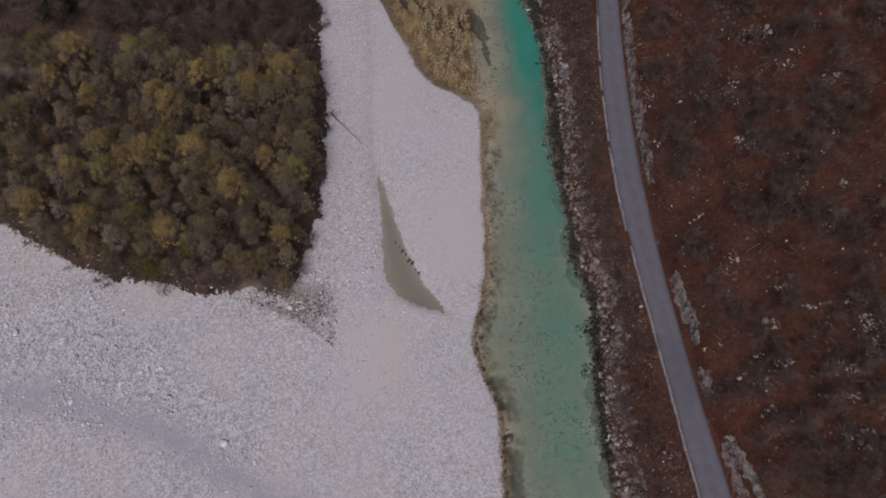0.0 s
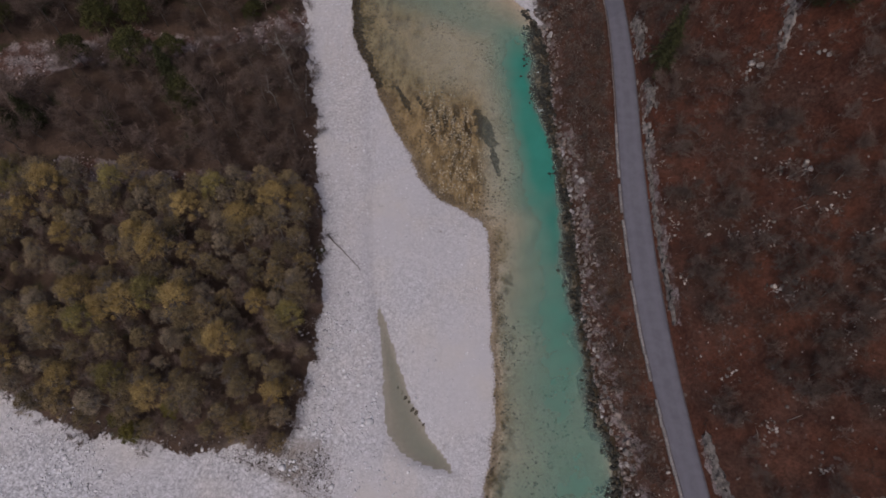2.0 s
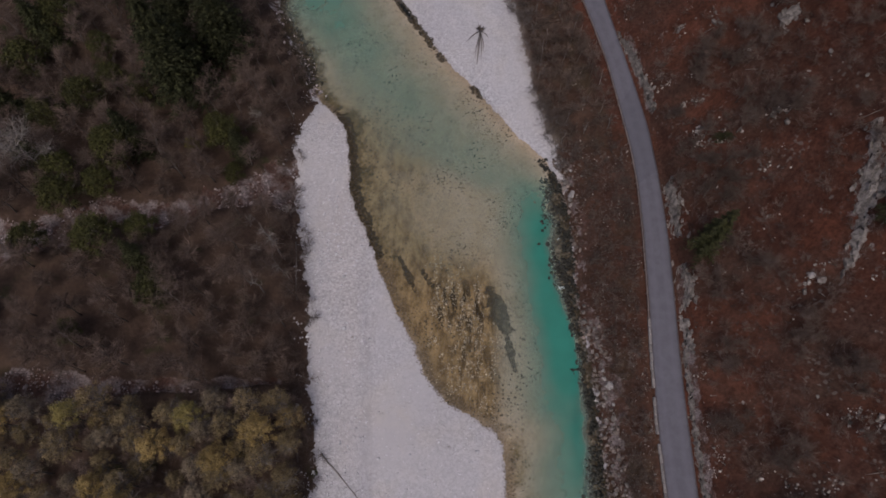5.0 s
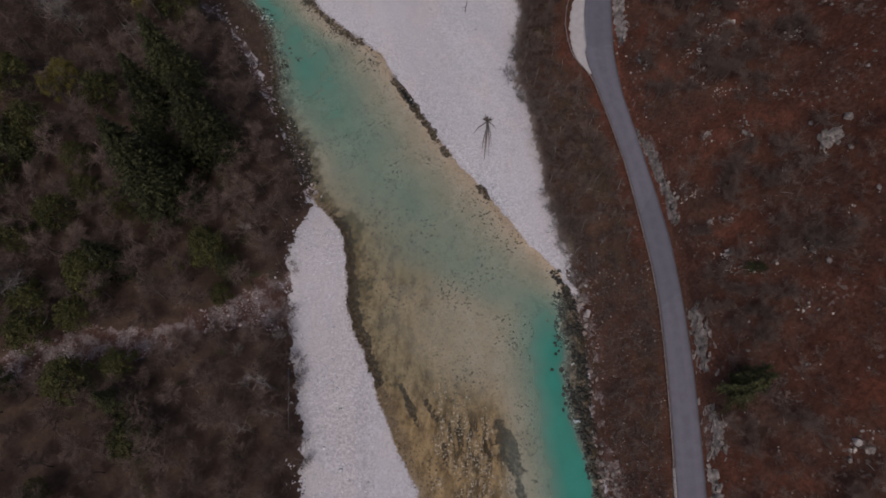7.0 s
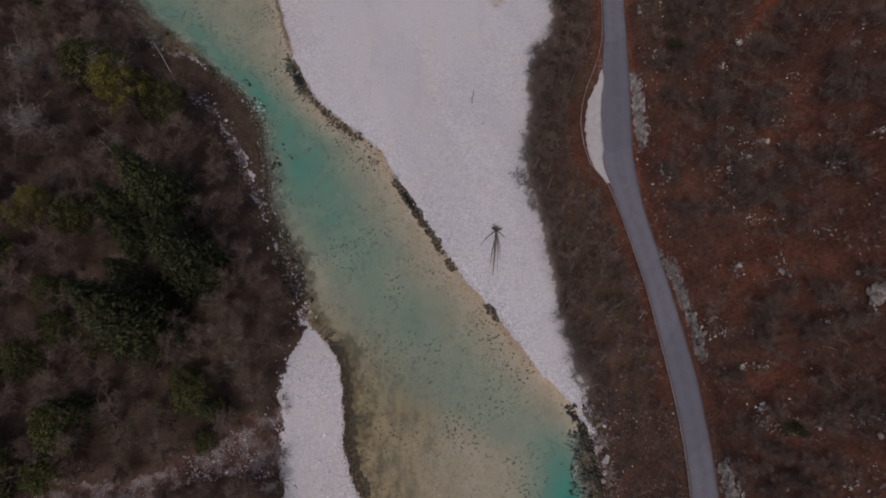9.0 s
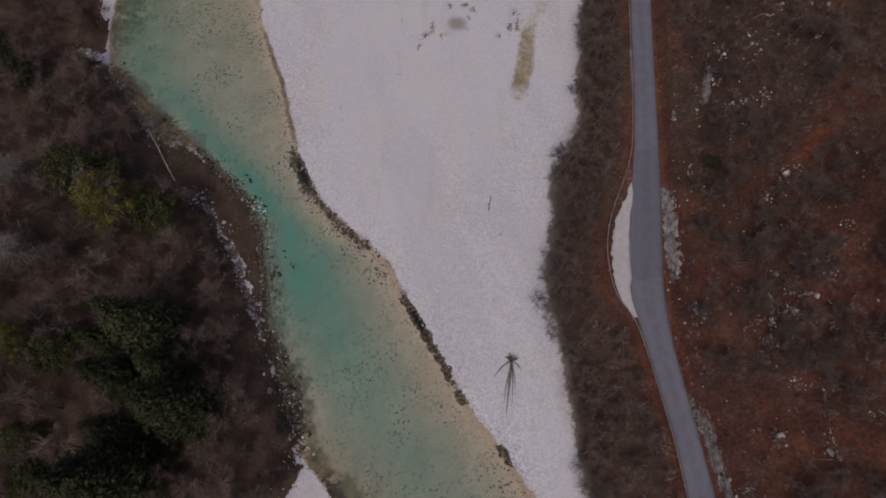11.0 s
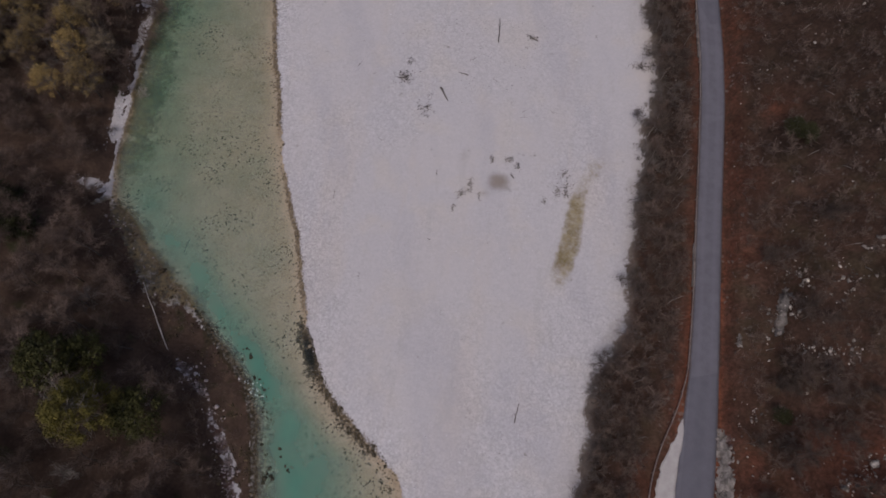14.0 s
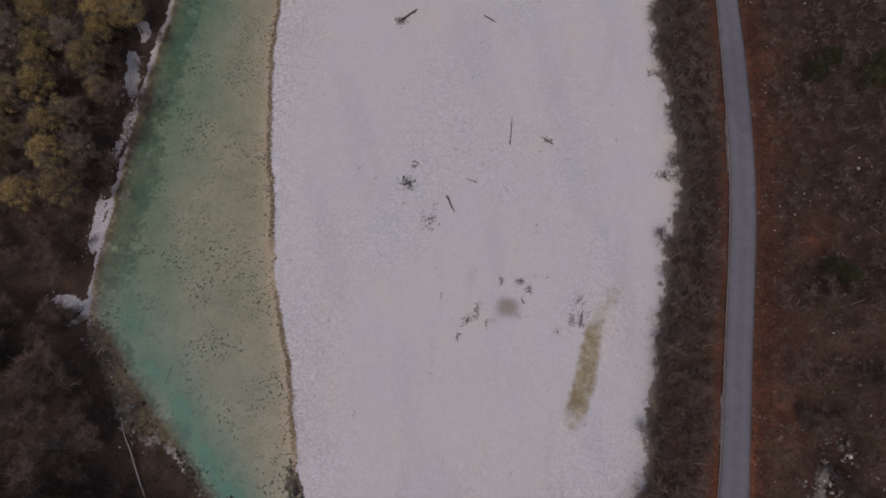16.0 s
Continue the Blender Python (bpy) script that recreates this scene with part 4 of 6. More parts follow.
    riffle = np.exp(-(((x - 1.5 + 0.45 * (y - 108)) / 6.0) ** 2 + ((y - 109) / 6.5) ** 2) ** 1.5)
    riffle = np.maximum(riffle, 0.6 * np.exp(-(((x - 3) / 6) ** 2 + ((y - 97) / 8) ** 2) ** 1.5))
    attrs = dict(riffle=riffle, twiggy=twiggy, olive=np.clip(olive, 0, 1), brown=brown, rust=np.clip(rust, 0, 1), weedy_dark=weedy_dark, coarse=coarse, silt=silt, algae=algae, wood=np.maximum(np.maximum(a["wood"], earth), rootbank) * (1 - scar) * (1 - 0.8 * rimscar), litter=a["litter"], gully=scree, under=smooth(a["d"], -0.6, 0.5), poolbed=smooth(a["pool"], 0.25, 0.75), shoreline=band * smooth(a["d"], -3.0, -1.0) * (1 - smooth(a["d"], 1.2, 3.0)) * (1 - a["litter"]), pond=np.clip(pond, 0, 1), dun=np.clip(dun, 0, 1))
    ground = thing("ground", "valley ground of pale gravel, brown litter and river bed", "ground", kind="structure", me=mesh("ground", np.stack([x, y, z], 1), f, GROUND, attrs, shade=True))
    # water sheet over every cell that lies below the river's level
    near = (np.abs(a["d"]) < 1e9) & (a["d"] > -2.2)
    low = (z < 0.12) & near
    cell = low[f].any(1)
    used = np.unique(f[cell])
    back = np.full(len(x), -1)
    back[used] = np.arange(len(used))
    depth = np.maximum(-z[used], 0)
    wv = np.stack([x[used], y[used], np.zeros(len(used))], 1)
    thing("water", "clear turquoise river water over a pale gravel bed", "water", kind="structure", me=mesh("water", wv, back[f[cell]], WATER, dict(depth=depth, green=smooth(y[used], 230, 254)), shade=True))
    # the still side pool on the bar
    pl = (a["pool"] > 0.03)
    cell = pl[f].any(1)
    used = np.unique(f[cell])
    back[:] = -1
    back[used] = np.arange(len(used))
    lvl = 0.14
    pv = np.stack([x[used], y[used], np.full(len(used), lvl)], 1)
    thing("side_pool", "shallow murky green pool in a gravel hollow", "water", kind="structure", me=mesh("side_pool", pv, back[f[cell]], WATER, dict(depth=np.maximum(lvl - z[used], 0) * 1.2 + 0.10), shade=True))


build_ground()


# ---- road ----
def ribbon(xw, xe, ys, z, thick, cols=9, crown=0.05):
    u = np.linspace(0, 1, cols)
    x = xw(ys)[:, None] * (1 - u) + xe(ys)[:, None] * u
    zz = z(ys)[:, None] + crown * (1 - (2 * u - 1) ** 2)[None]
    x = np.concatenate([x[:, :1], x, x[:, -1:]], 1)
    zz = np.concatenate([zz[:, :1] - thick, zz, zz[:, -1:] - thick], 1)
    uu = np.concatenate([[0], u, [1]])
    n = cols + 2
    v = np.stack([x, np.repeat(ys[:, None], n, 1), zz], -1).reshape(-1, 3)
    i = (np.arange(len(ys) - 1)[:, None] * n + np.arange(n - 1)[None]).ravel()
    return v, np.stack([i, i + 1, i + 1 + n, i + n], 1), np.tile(uu, len(ys))


ys = np.arange(-60, 420, 1.0)
v, f, u = ribbon(ROAD_W, ROAD_E, ys, ROAD_Z, 0.3)
thing("road", "narrow worn grey asphalt valley road", "road", kind="structure", me=mesh("road", v, f, ASPHALT, dict(across=u), shade=True))

GRIT = curve([(181, 27.0), (182.5, 26.2), (184, 25.0), (186, 24.2), (190.3, 23.5), (194.8, 23.5), (199.9, 24.5), (204, 26.3), (207.7, 28.1), (209, 28.3)])
ys = np.arange(181.5, 208.1, 0.25)
v, f, u = ribbon(lambda y: GRIT(y) + 0.22 * vnoise(y, y * 0, 1.1, 3) + 0.15 * vnoise(y, y * 0, 0.45, 5), lambda y: ROAD_W(y) + 0.25 + 0.25 * vnoise(y, y * 0, 2.1, 4), ys, lambda y: ROAD_Z(y) + 0.03, 0.2, 7, 0.0)
thing("layby", "pale grit layby strip beside the asphalt", "layby", kind="structure", me=mesh("layby", v, f, GRITLAY))


def block(lx, ly, lz, rng, worn=0.03):
    """A worn block standing on z = 0, with chamfered upper edges."""
    c = min(0.06, lz * 0.3)
    v = []
    for z, s in ((0, 0), (lz - c, 0), (lz, c)):
        for sx, sy in ((-1, -1), (1, -1), (1, 1), (-1, 1)):
            v.append((sx * (lx / 2 - s), sy * (ly / 2 - s), z))
    v = np.array(v) + rng.uniform(-worn, worn, (12, 3)) * [1, 1, 0.5]
    f = []
    for k in (0, 4):
        for j in range(4):
            a, b = k + j, k + (j + 1) % 4
            f.append((a, b, b + 4, a + 4))
    f += [(8, 9, 10, 11), (3, 2, 1, 0)]
    return v, np.array(f)


rng = np.random.default_rng(11)
kerb = thing("kerb", "low wall of pale weathered kerb blocks along the road", "kerb", kind="structure")
blocks = [mesh("kerb_block", *block(0.42, 1.5, 0.55, rng), KERB) for _ in range(6)]
for y in np.arange(-12, 104, 1.54):
    if rng.random() < 0.03:
        continue
    x = float(ROAD_W(y)) - 0.30
    ob = part("kerb_block", blocks[rng.integers(6)], kerb)
    turn = math.degrees(math.atan2(float(ROAD_W(y - 1) - ROAD_W(y + 1)), 2))
    ob.matrix_world = pose(x + rng.uniform(-.05, .05), y, float(ROAD_Z(y)) - 0.18, 0, 0, turn)
for lo, hi in ((232, 239), (282, 293)):
    for y in np.arange(lo, hi, 1.62):
        ob = part("kerb_block", blocks[rng.integers(6)], kerb)
        turn = math.degrees(math.atan2(float(ROAD_W(y - 1) - ROAD_W(y + 1)), 2))
        ob.matrix_world = pose(float(ROAD_W(y)) - 0.34, y, float(ROAD_Z(y)) - 0.15, 0, 0, turn)

rail = thing("guardrail", "thin rusty steel guardrail on posts beside the road", "guardrail")
ry = np.arange(104, 345, 1.5)
rx, rz = RAIL(ry), ROAD_Z(ry)
prof = [(0.0, 0.40), (0.09, 0.48), (0.02, 0.58), (0.09, 0.68), (0.0, 0.76), (-0.06, 0.76), (-0.06, 0.40)]
v = np.array([[(x + dx, y, z + dz) for dx, dz in prof] for x, y, z in zip(rx, ry, rz)]).reshape(-1, 3)
i = (np.arange(len(ry) - 1)[:, None] * 7 + np.arange(7)[None])
j = (np.arange(len(ry) - 1)[:, None] * 7 + (np.arange(7)[None] + 1) % 7)
f = np.stack([i, i + 7, j + 7, j], -1).reshape(-1, 4)
part("rail_beam", mesh("rail_beam", v, f, STEEL), rail)
post = mesh("rail_post", *block(0.12, 0.12, 0.95, rng, 0.0), STEEL)
for y in np.arange(104.5, 344, 4.5):
    ob = part("rail_post", post, rail)
    ob.matrix_world = pose(float(RAIL(y)) - 0.09, y, float(ROAD_Z(y)) - 0.25)


# ---- rocks ----
def pick(n, box, keep, rng, gap=0.0):
    """Plan points in a box (x0, y0, x1, y1) where keep(land) holds, at least gap apart."""
    x, y = rng.uniform(box[0], box[2], n), rng.uniform(box[1], box[3], n)
    a = lay(x, y)
    ok = keep(x, y, a)
    x, y, z = x[ok], y[ok], a["z"][ok]
    if gap:
        cell, kept = {}, []
        for i in range(len(x)):
            cx, cy = int(x[i] // gap), int(y[i] // gap)
            if all((x[i] - x[j]) ** 2 + (y[i] - y[j]) ** 2 >= gap * gap for p in (-1, 0, 1) for q in (-1, 0, 1) for j in cell.get((cx + p, cy + q), ())):
                cell.setdefault((cx, cy), []).append(i)
                kept.append(i)
        x, y, z = x[kept], y[kept], z[kept]
    return x, y, z


rng = np.random.default_rng(23)
ROCKS = [mesh("boulder", rock_shape(rng), BALL_F, LIMESTONE) for _ in range(8)]
BARROCKS = [mesh("boulder", rock_shape(rng), BALL_F, COBBLE) for _ in range(5)]
SLABS = [mesh("boulder", rock_shape(rng, 0.6, 0.1, 7, 0.2), BALL_F, GREYROCK) for _ in range(8)]
GREYS = [mesh("boulder", rock_shape(rng, 0.7), BALL_F, GREYROCK) for _ in range(8)]


def boulder(x, y, size, label, group, shapes=ROCKS, sink=0.15):
    ob = thing("boulder", label, "boulder", group, me=shapes[rng.integers(len(shapes))])
    ob.matrix_world = pose(x, y, height(x, y) + size * (0.28 - sink), rng.uniform(-8, 8), rng.uniform(-8, 8), rng.uniform(0, 360)) @ Matrix.Scale(size / 2, 4)
    return ob


# rubble along the right bank's foot
inset = lambda y: 1.3 * smooth(y, 96, 110)
x, y, z = pick(2600, (18, -5, 34, 141), lambda x, y, a: (a["d"] < -0.3) & (a["b"] > 0.4 - inset(y)) & (a["b"] < 2.8 - inset(y) + 1.5 * vnoise(y, y * 0, 7, 5)), rng, 0.8)
for i in range(min(160, len(x))):
    boulder(x[i], y[i], rng.uniform(0.6, 1.25) * (1.7 if rng.random() < 0.10 else 1), "pale angular limestone boulder on the rocky river bank", "bank boulders", GREYS if i % 5 else ROCKS)
x, y, z = pick(19000, (18, -5, 36, 141), lambda x, y, a: (a["d"] < -0.2) & (a["b"] > 0.1 - inset(y)) & (a["b"] < 9) & (rng.random(len(x)) < (0.95 - 0.35 * (1 - smooth(y, 42, 58))) * np.exp(-(np.maximum(a["b"] + 1.2 * inset(y) - 1.5 - 1.3 * vnoise(y, y * 0, 6, 6), 0) / 1.5) ** 2)) & (x < ROAD_W(y) - 1.2), rng)
thing("bank_rubble", "pale broken limestone rubble on the river bank", "rubble", kind="stuff", me=stones("bank_rubble", x, y, np.clip(rng.lognormal(-1.1, 0.55, len(x)), 0.12, 1.3), make_plain("grey_bank_rubble", (0.090, 0.070, 0.059), (0.245, 0.200, 0.178), 1.0, 0.92, island=0.36), rng, z=z, jag=0.4, flat=0.7))
# dark weedy stones standing in the water's edge
x, y, z = pick(20000, (14, -5, 36, 141), lambda x, y, a: (a["d"] > -0.35) & (a["d"] < SHELF(y) + 0.1 + 0.6 * (1 - smooth(y, 95, 110)) + 1.1 * vnoise(x, y, 2.6, 7)) & (RIGHT(y) - x < 8) & (vnoise(x, y, 1.7, 15) > -0.35), rng)
z = np.maximum(z, -0.28)
thing("weedy_stones", "dark weed-covered stones along the water's edge", "stones", kind="stuff", me=stones("weedy_stones", x, y, rng.uniform(0.3, 1.0, len(x)), make_plain("black_weedy_stone", (0.012, 0.013, 0.011), (0.046, 0.043, 0.034), 2.0, 0.55, island=0.5), rng, z=z, sink=0.2))
x, y, z = pick(9000, (14, 0, 30, 141), lambda x, y, a: (a["d"] > SHELF(y) - 0.3) & (a["d"] < SHELF(y) + 1.2 + 1.6 * vnoise(y, y * 0, 9, 17)) & (RIGHT(y) - x < 9) & (vnoise(x, y, 1.5, 25) > 0.45 - 0.2 * (1 - smooth(y, 60, 85))), rng, 0.5)
thing("weedy_stones", "dark weed-covered boulders showing through turquoise water", "stones", kind="stuff", me=stones("weedy_stones", x, y, rng.uniform(0.4, 1.1, len(x)), make_plain("sunken_weedy_stone", (0.016, 0.020, 0.015), (0.050, 0.050, 0.034), 2.0, 0.55, island=0.5), rng, z=np.maximum(z, -0.34)))
x, y, z = pick(14000, (-100, -6, 14, 330), lambda x, y, a: (a["d"] > -0.3) & (a["d"] < 2.2 + 1.6 * vnoise(x, y, 4, 8)) & (vnoise(x, y, 6, 16) > -0.25) & ~((y > 138) & (y < 192) & (x > 0.5 * (LEFT(y) + RIGHT(y)))), rng)
thing("weedy_stones", "dark weed-covered stones along the shallow shore", "stones", kind="stuff", me=stones("weedy_stones", x, y, rng.uniform(0.12, 0.5, len(x)), WEEDY, rng, z=z))
x, y, z = pick(17000, (-92, 0, 30, 340), lambda x, y, a: (a["d"] > 1.5) & (vnoise(x, y, 14, 18) + 0.5 * vnoise(x, y, 4, 19) + rng.normal(size=len(x)) * 0.6 > 0.9 * (1 - smooth(y, 50, 80))) & (a["shoal"] < 0.5), rng)
thing("bed_stones", "scattered brown stones on the river bed", "stones", kind="stuff", me=stones("bed_stones", x, y, rng.uniform(0.07, 0.17, len(x)) * (1 + 1.2 * (rng.random(len(x)) < .03)) * np.where(y > 200, 0.85, 1), make_plain("brown_bed_stone", (0.115, 0.097, 0.066), (0.235, 0.20, 0.148), 1.5, 0.9, island=0.45), rng, z=z))
x, y, z = pick(15000, (-22, 82, 12, 126), lambda x, y, a: (a["d"] > 0.8) & (x > np.interp(y, [84, 107, 121], [-4, -6.5, -6.5])) & (x < np.interp(y, [84, 107.5, 114.6, 121], [10, 8.6, 4.5, -5])) & (fbm(x * 2.2, y, 3, 5) > 0.05) & (((x - 8.0 + 0.27 * (y - 107.6)) / 1.9) ** 2 + ((y - 107.6) / 5.5) ** 2 > 1.0), rng)
thing("shoal_stones", "pale and ochre stones breaking the shallow shoal", "stones", kind="stuff", me=stones("shoal_stones", x, y, rng.uniform(0.12, 0.36, len(x)), make_plain("ochre_shoal_stone", (0.10, 0.075, 0.038), (0.52, 0.45, 0.34), 1.5, 0.8, island=0.55), rng, z=z))
# cobbles of the bars
x, y, z = pick(36000, (-100, -8, 12, 160), lambda x, y, a: (a["d"] < -0.3) & (a["wood"] < 0.4) & (a["pool"] < 0.1) & ((vnoise(x, y, 9, 31) + 0.6 * vnoise(x, y, 3, 32) > -0.1) | (y > 45) & (rng.random(len(x)) < 0.3)) & ((x < -POOL(0, y) * 0 + np.interp(y, [38, 61, 100], [-4, -13, -18])) | (rng.random(len(x)) < 0.25)), rng)
thing("bar_cobbles", "pale rounded river cobbles on the gravel bar", "cobbles", kind="stuff", me=stones("bar_cobbles", x, y, rng.lognormal(-1.35, 0.42, len(x)) * (1 + 0.8 * smooth(fbm(x, y, 26, 102), 0.0, 0.4)), COBBLE, rng, z=z, flat=0.38, sink=0.4))
x, y, z = pick(7000, (-70, 135, 26, 345), lambda x, y, a: (a["d"] < -0.2) & (a["litter"] < 0.3) & (x > 0.5 * (LEFT(y) + RIGHT(y))) & (rng.random(len(x)) < 0.06 + 0.94 * np.exp(a["d"] / 3) + 0.25 * (vnoise(x, y, 11, 33) > 0.45)), rng)
thing("bar_cobbles", "fine pale river cobbles on the wide gravel bar", "cobbles", kind="stuff", me=stones("bar_cobbles", x, y, rng.lognormal(-1.55, 0.35, len(x)), COBBLE, rng, z=z, flat=0.4, sink=0.4))
x, y, z = pick(700, (-92, -5, 6, 60), lambda x, y, a: (a["d"] < -1) & (a["wood"] < 0.2) & (vnoise(x, y, 12, 35) > 0.0), rng, 1.5)
for i in range(min(70, len(x))):
    boulder(x[i], y[i], rng.uniform(0.5, 0.95), "pale rounded boulder lying on the gravel bar", "bar boulders", BARROCKS)
# stones strewn over the right hillside
SPILLS = [(59.6, 39.8), (63.4, 40.1), (57.2, 43.0), (49.6, 43.6), (61.6, 44.8), (47.3, 45.5), (52.9, 48.8), (64.1, 50.6), (46.1, 51.7), (42.2, 55.4), (60.8, 61.5), (55.4, 64.2), (62.6, 67.0), (42.1, 68.3), (64.6, 70.1), (54.4, 72.4), (62.6, 73.3), (52.4, 76.7), (48.8, 76.9), (61.3, 77.0), (45.1, 83.8), (57.7, 84.4), (62.9, 101.7), (61.3, 104.3), (56.1, 106.2), (58.0, 106.4), (52.6, 118.5)]
SPILLS += [(45.8, 126.1), (54.5, 127.2), (52.8, 128.0), (56.1, 133.8), (50.5, 133.9), (46.1, 134.8), (55.5, 136.3), (52.6, 138.2), (59.4, 140.1), (45.2, 139.4), (46.1, 145.6), (51.7, 148.5), (45.5, 150.1), (52.5, 150.2), (57.0, 150.9), (41.1, 152.2), (56.0, 155.9), (49.3, 159.0), (45.4, 161.0), (54.1, 163.3), (50.7, 168.0), (55.9, 174.1), (50.9, 175.4), (45.0, 175.7), (49.5, 177.8), (43.3, 177.9), (46.9, 180.5)]
SPILLS += [(55.3, 181.9), (36.6, 182.1), (49.7, 183.3), (40.9, 184.8), (51.0, 185.3), (47.5, 187.3), (54.8, 192.5), (42.4, 196.0), (46.3, 198.5), (47.8, 199.6), (50.6, 202.9), (57.6, 203.7), (50.8, 204.2), (46.0, 220.3), (41.6, 222.3), (42.8, 226.9), (56.2, 228.4), (48.4, 229.7), (58.9, 231.1), (50.1, 231.4), (44.6, 232.4), (57.6, 235.3), (53.0, 237.4), (58.7, 237.5), (42.7, 254.5), (38.3, 270.1), (52.2, 279.4)]
SPILLS += [(52.8, 33.6), (54.4, 24.4), (50.8, 25.2), (49.7, 22.6), (52.7, 22.1), (61.0, 23.0), (58.5, 21.8), (58.5, 16.9), (60.4, 18.2), (62.2, 29.9), (63.2, 29.6), (53.6, 30.1), (58.1, 33.0), (59.3, 13.2), (60.1, 11.5), (61.0, 11.8), (62.5, 13.2), (57.7, 11.4), (60.3, 27.9), (51.6, 17.6), (55.0, 15.4), (59.4, 19.6), (54.5, 27.5), (61.7, 35.1), (63.4, 26.6), (55.5, 37.1)]


def cluster(x, y):
    """Where the slope has shed more stone."""
    c = 0
    for i, (cx, cy) in enumerate(SPILLS):
        r = 0.8 + 1.5 * (i * 0.618 % 1)
        c = np.maximum(c, 0.95 * np.exp(-((x - cx) ** 2 + (y - cy) ** 2) / r ** 2))
    return c


CHIP = make_plain("bleached_chips", (0.12, 0.106, 0.095), (0.42, 0.378, 0.350), 0.6, 0.92, island=0.6)
x, y, z = pick(150000, (36, -12, 105, 345), lambda x, y, a: (a["e"] > 1.2) & (0.75 * fbm(x, y, 15, 37) + 0.50 * vnoise(x, y, 2.6, 38) + cluster(x, y) > 0.51) & (vnoise(x, y, 1.1, 39) > -0.05), rng)
thing("hillside_stones", "bleached limestone stones strewn over leaf litter", "stones", kind="stuff", me=stones("hillside_stones", x, y, rng.lognormal(-1.5, 0.5, len(x)) * (1 + 0.45 * cluster(x, y)), CHIP, rng, z=z, flat=0.8, jag=0.36))
x, y, z = pick(3600, (24, -12, 105, 345), lambda x, y, a: (a["litter"] > 0.9) & ((a["e"] > 1.2) | (x < ROAD_W(y) - 1.5 - 3.6 * smooth(y, 177, 187) * (1 - smooth(y, 203, 215)))), rng)
thing("hillside_stones", "scattered pale stones in red-brown leaf litter", "stones", kind="stuff", me=stones("hillside_stones", x, y, rng.lognormal(-1.6, 0.45, len(x)), CHIP, rng, z=z, flat=0.8, jag=0.36))
x, y, z = pick(900, (41, -5, 92, 335), lambda x, y, a: (a["e"] > 2.5) & (fbm(x, y, 13, 37) > 0.12), rng, 2.2)
for i in range(min(80, len(x))):
    boulder(x[i], y[i], rng.uniform(0.5, 0.95), "bleached limestone boulder half sunk in leaf litter", "hillside boulders", GREYS if i % 3 else ROCKS, 0.22)
for bx, by, s in ((56.7, 105.6, 2.0), (54.8, 104.4, 1.2), (59.7, 149.9, 1.3), (56.4, 156.1, 1.1), (61.0, 142.1, 1.4), (46.3, 186.0, 1.3), (47.3, 180.1, 1.0), (49.3, 159.0, 1.5), (50.1, 158.2, 1.1), (64.1, 50.6, 0.9), (58.5, 76.7, 0.8), (45.4, 178.9, 0.8), (57.6, 236.2, 1.5), (58.9, 234.6, 1.2), (56.6, 234.4, 1.0), (59.6, 236.4, 1.4), (58.2, 232.6, 1.1), (57.0, 237.9, 0.9), (53.0, 237.4, 1.0), (44.6, 232.4, 1.0)):
    boulder(bx, by, s, "large pale limestone boulder on the wooded hillside", "hillside boulders", GREYS, 0.2)


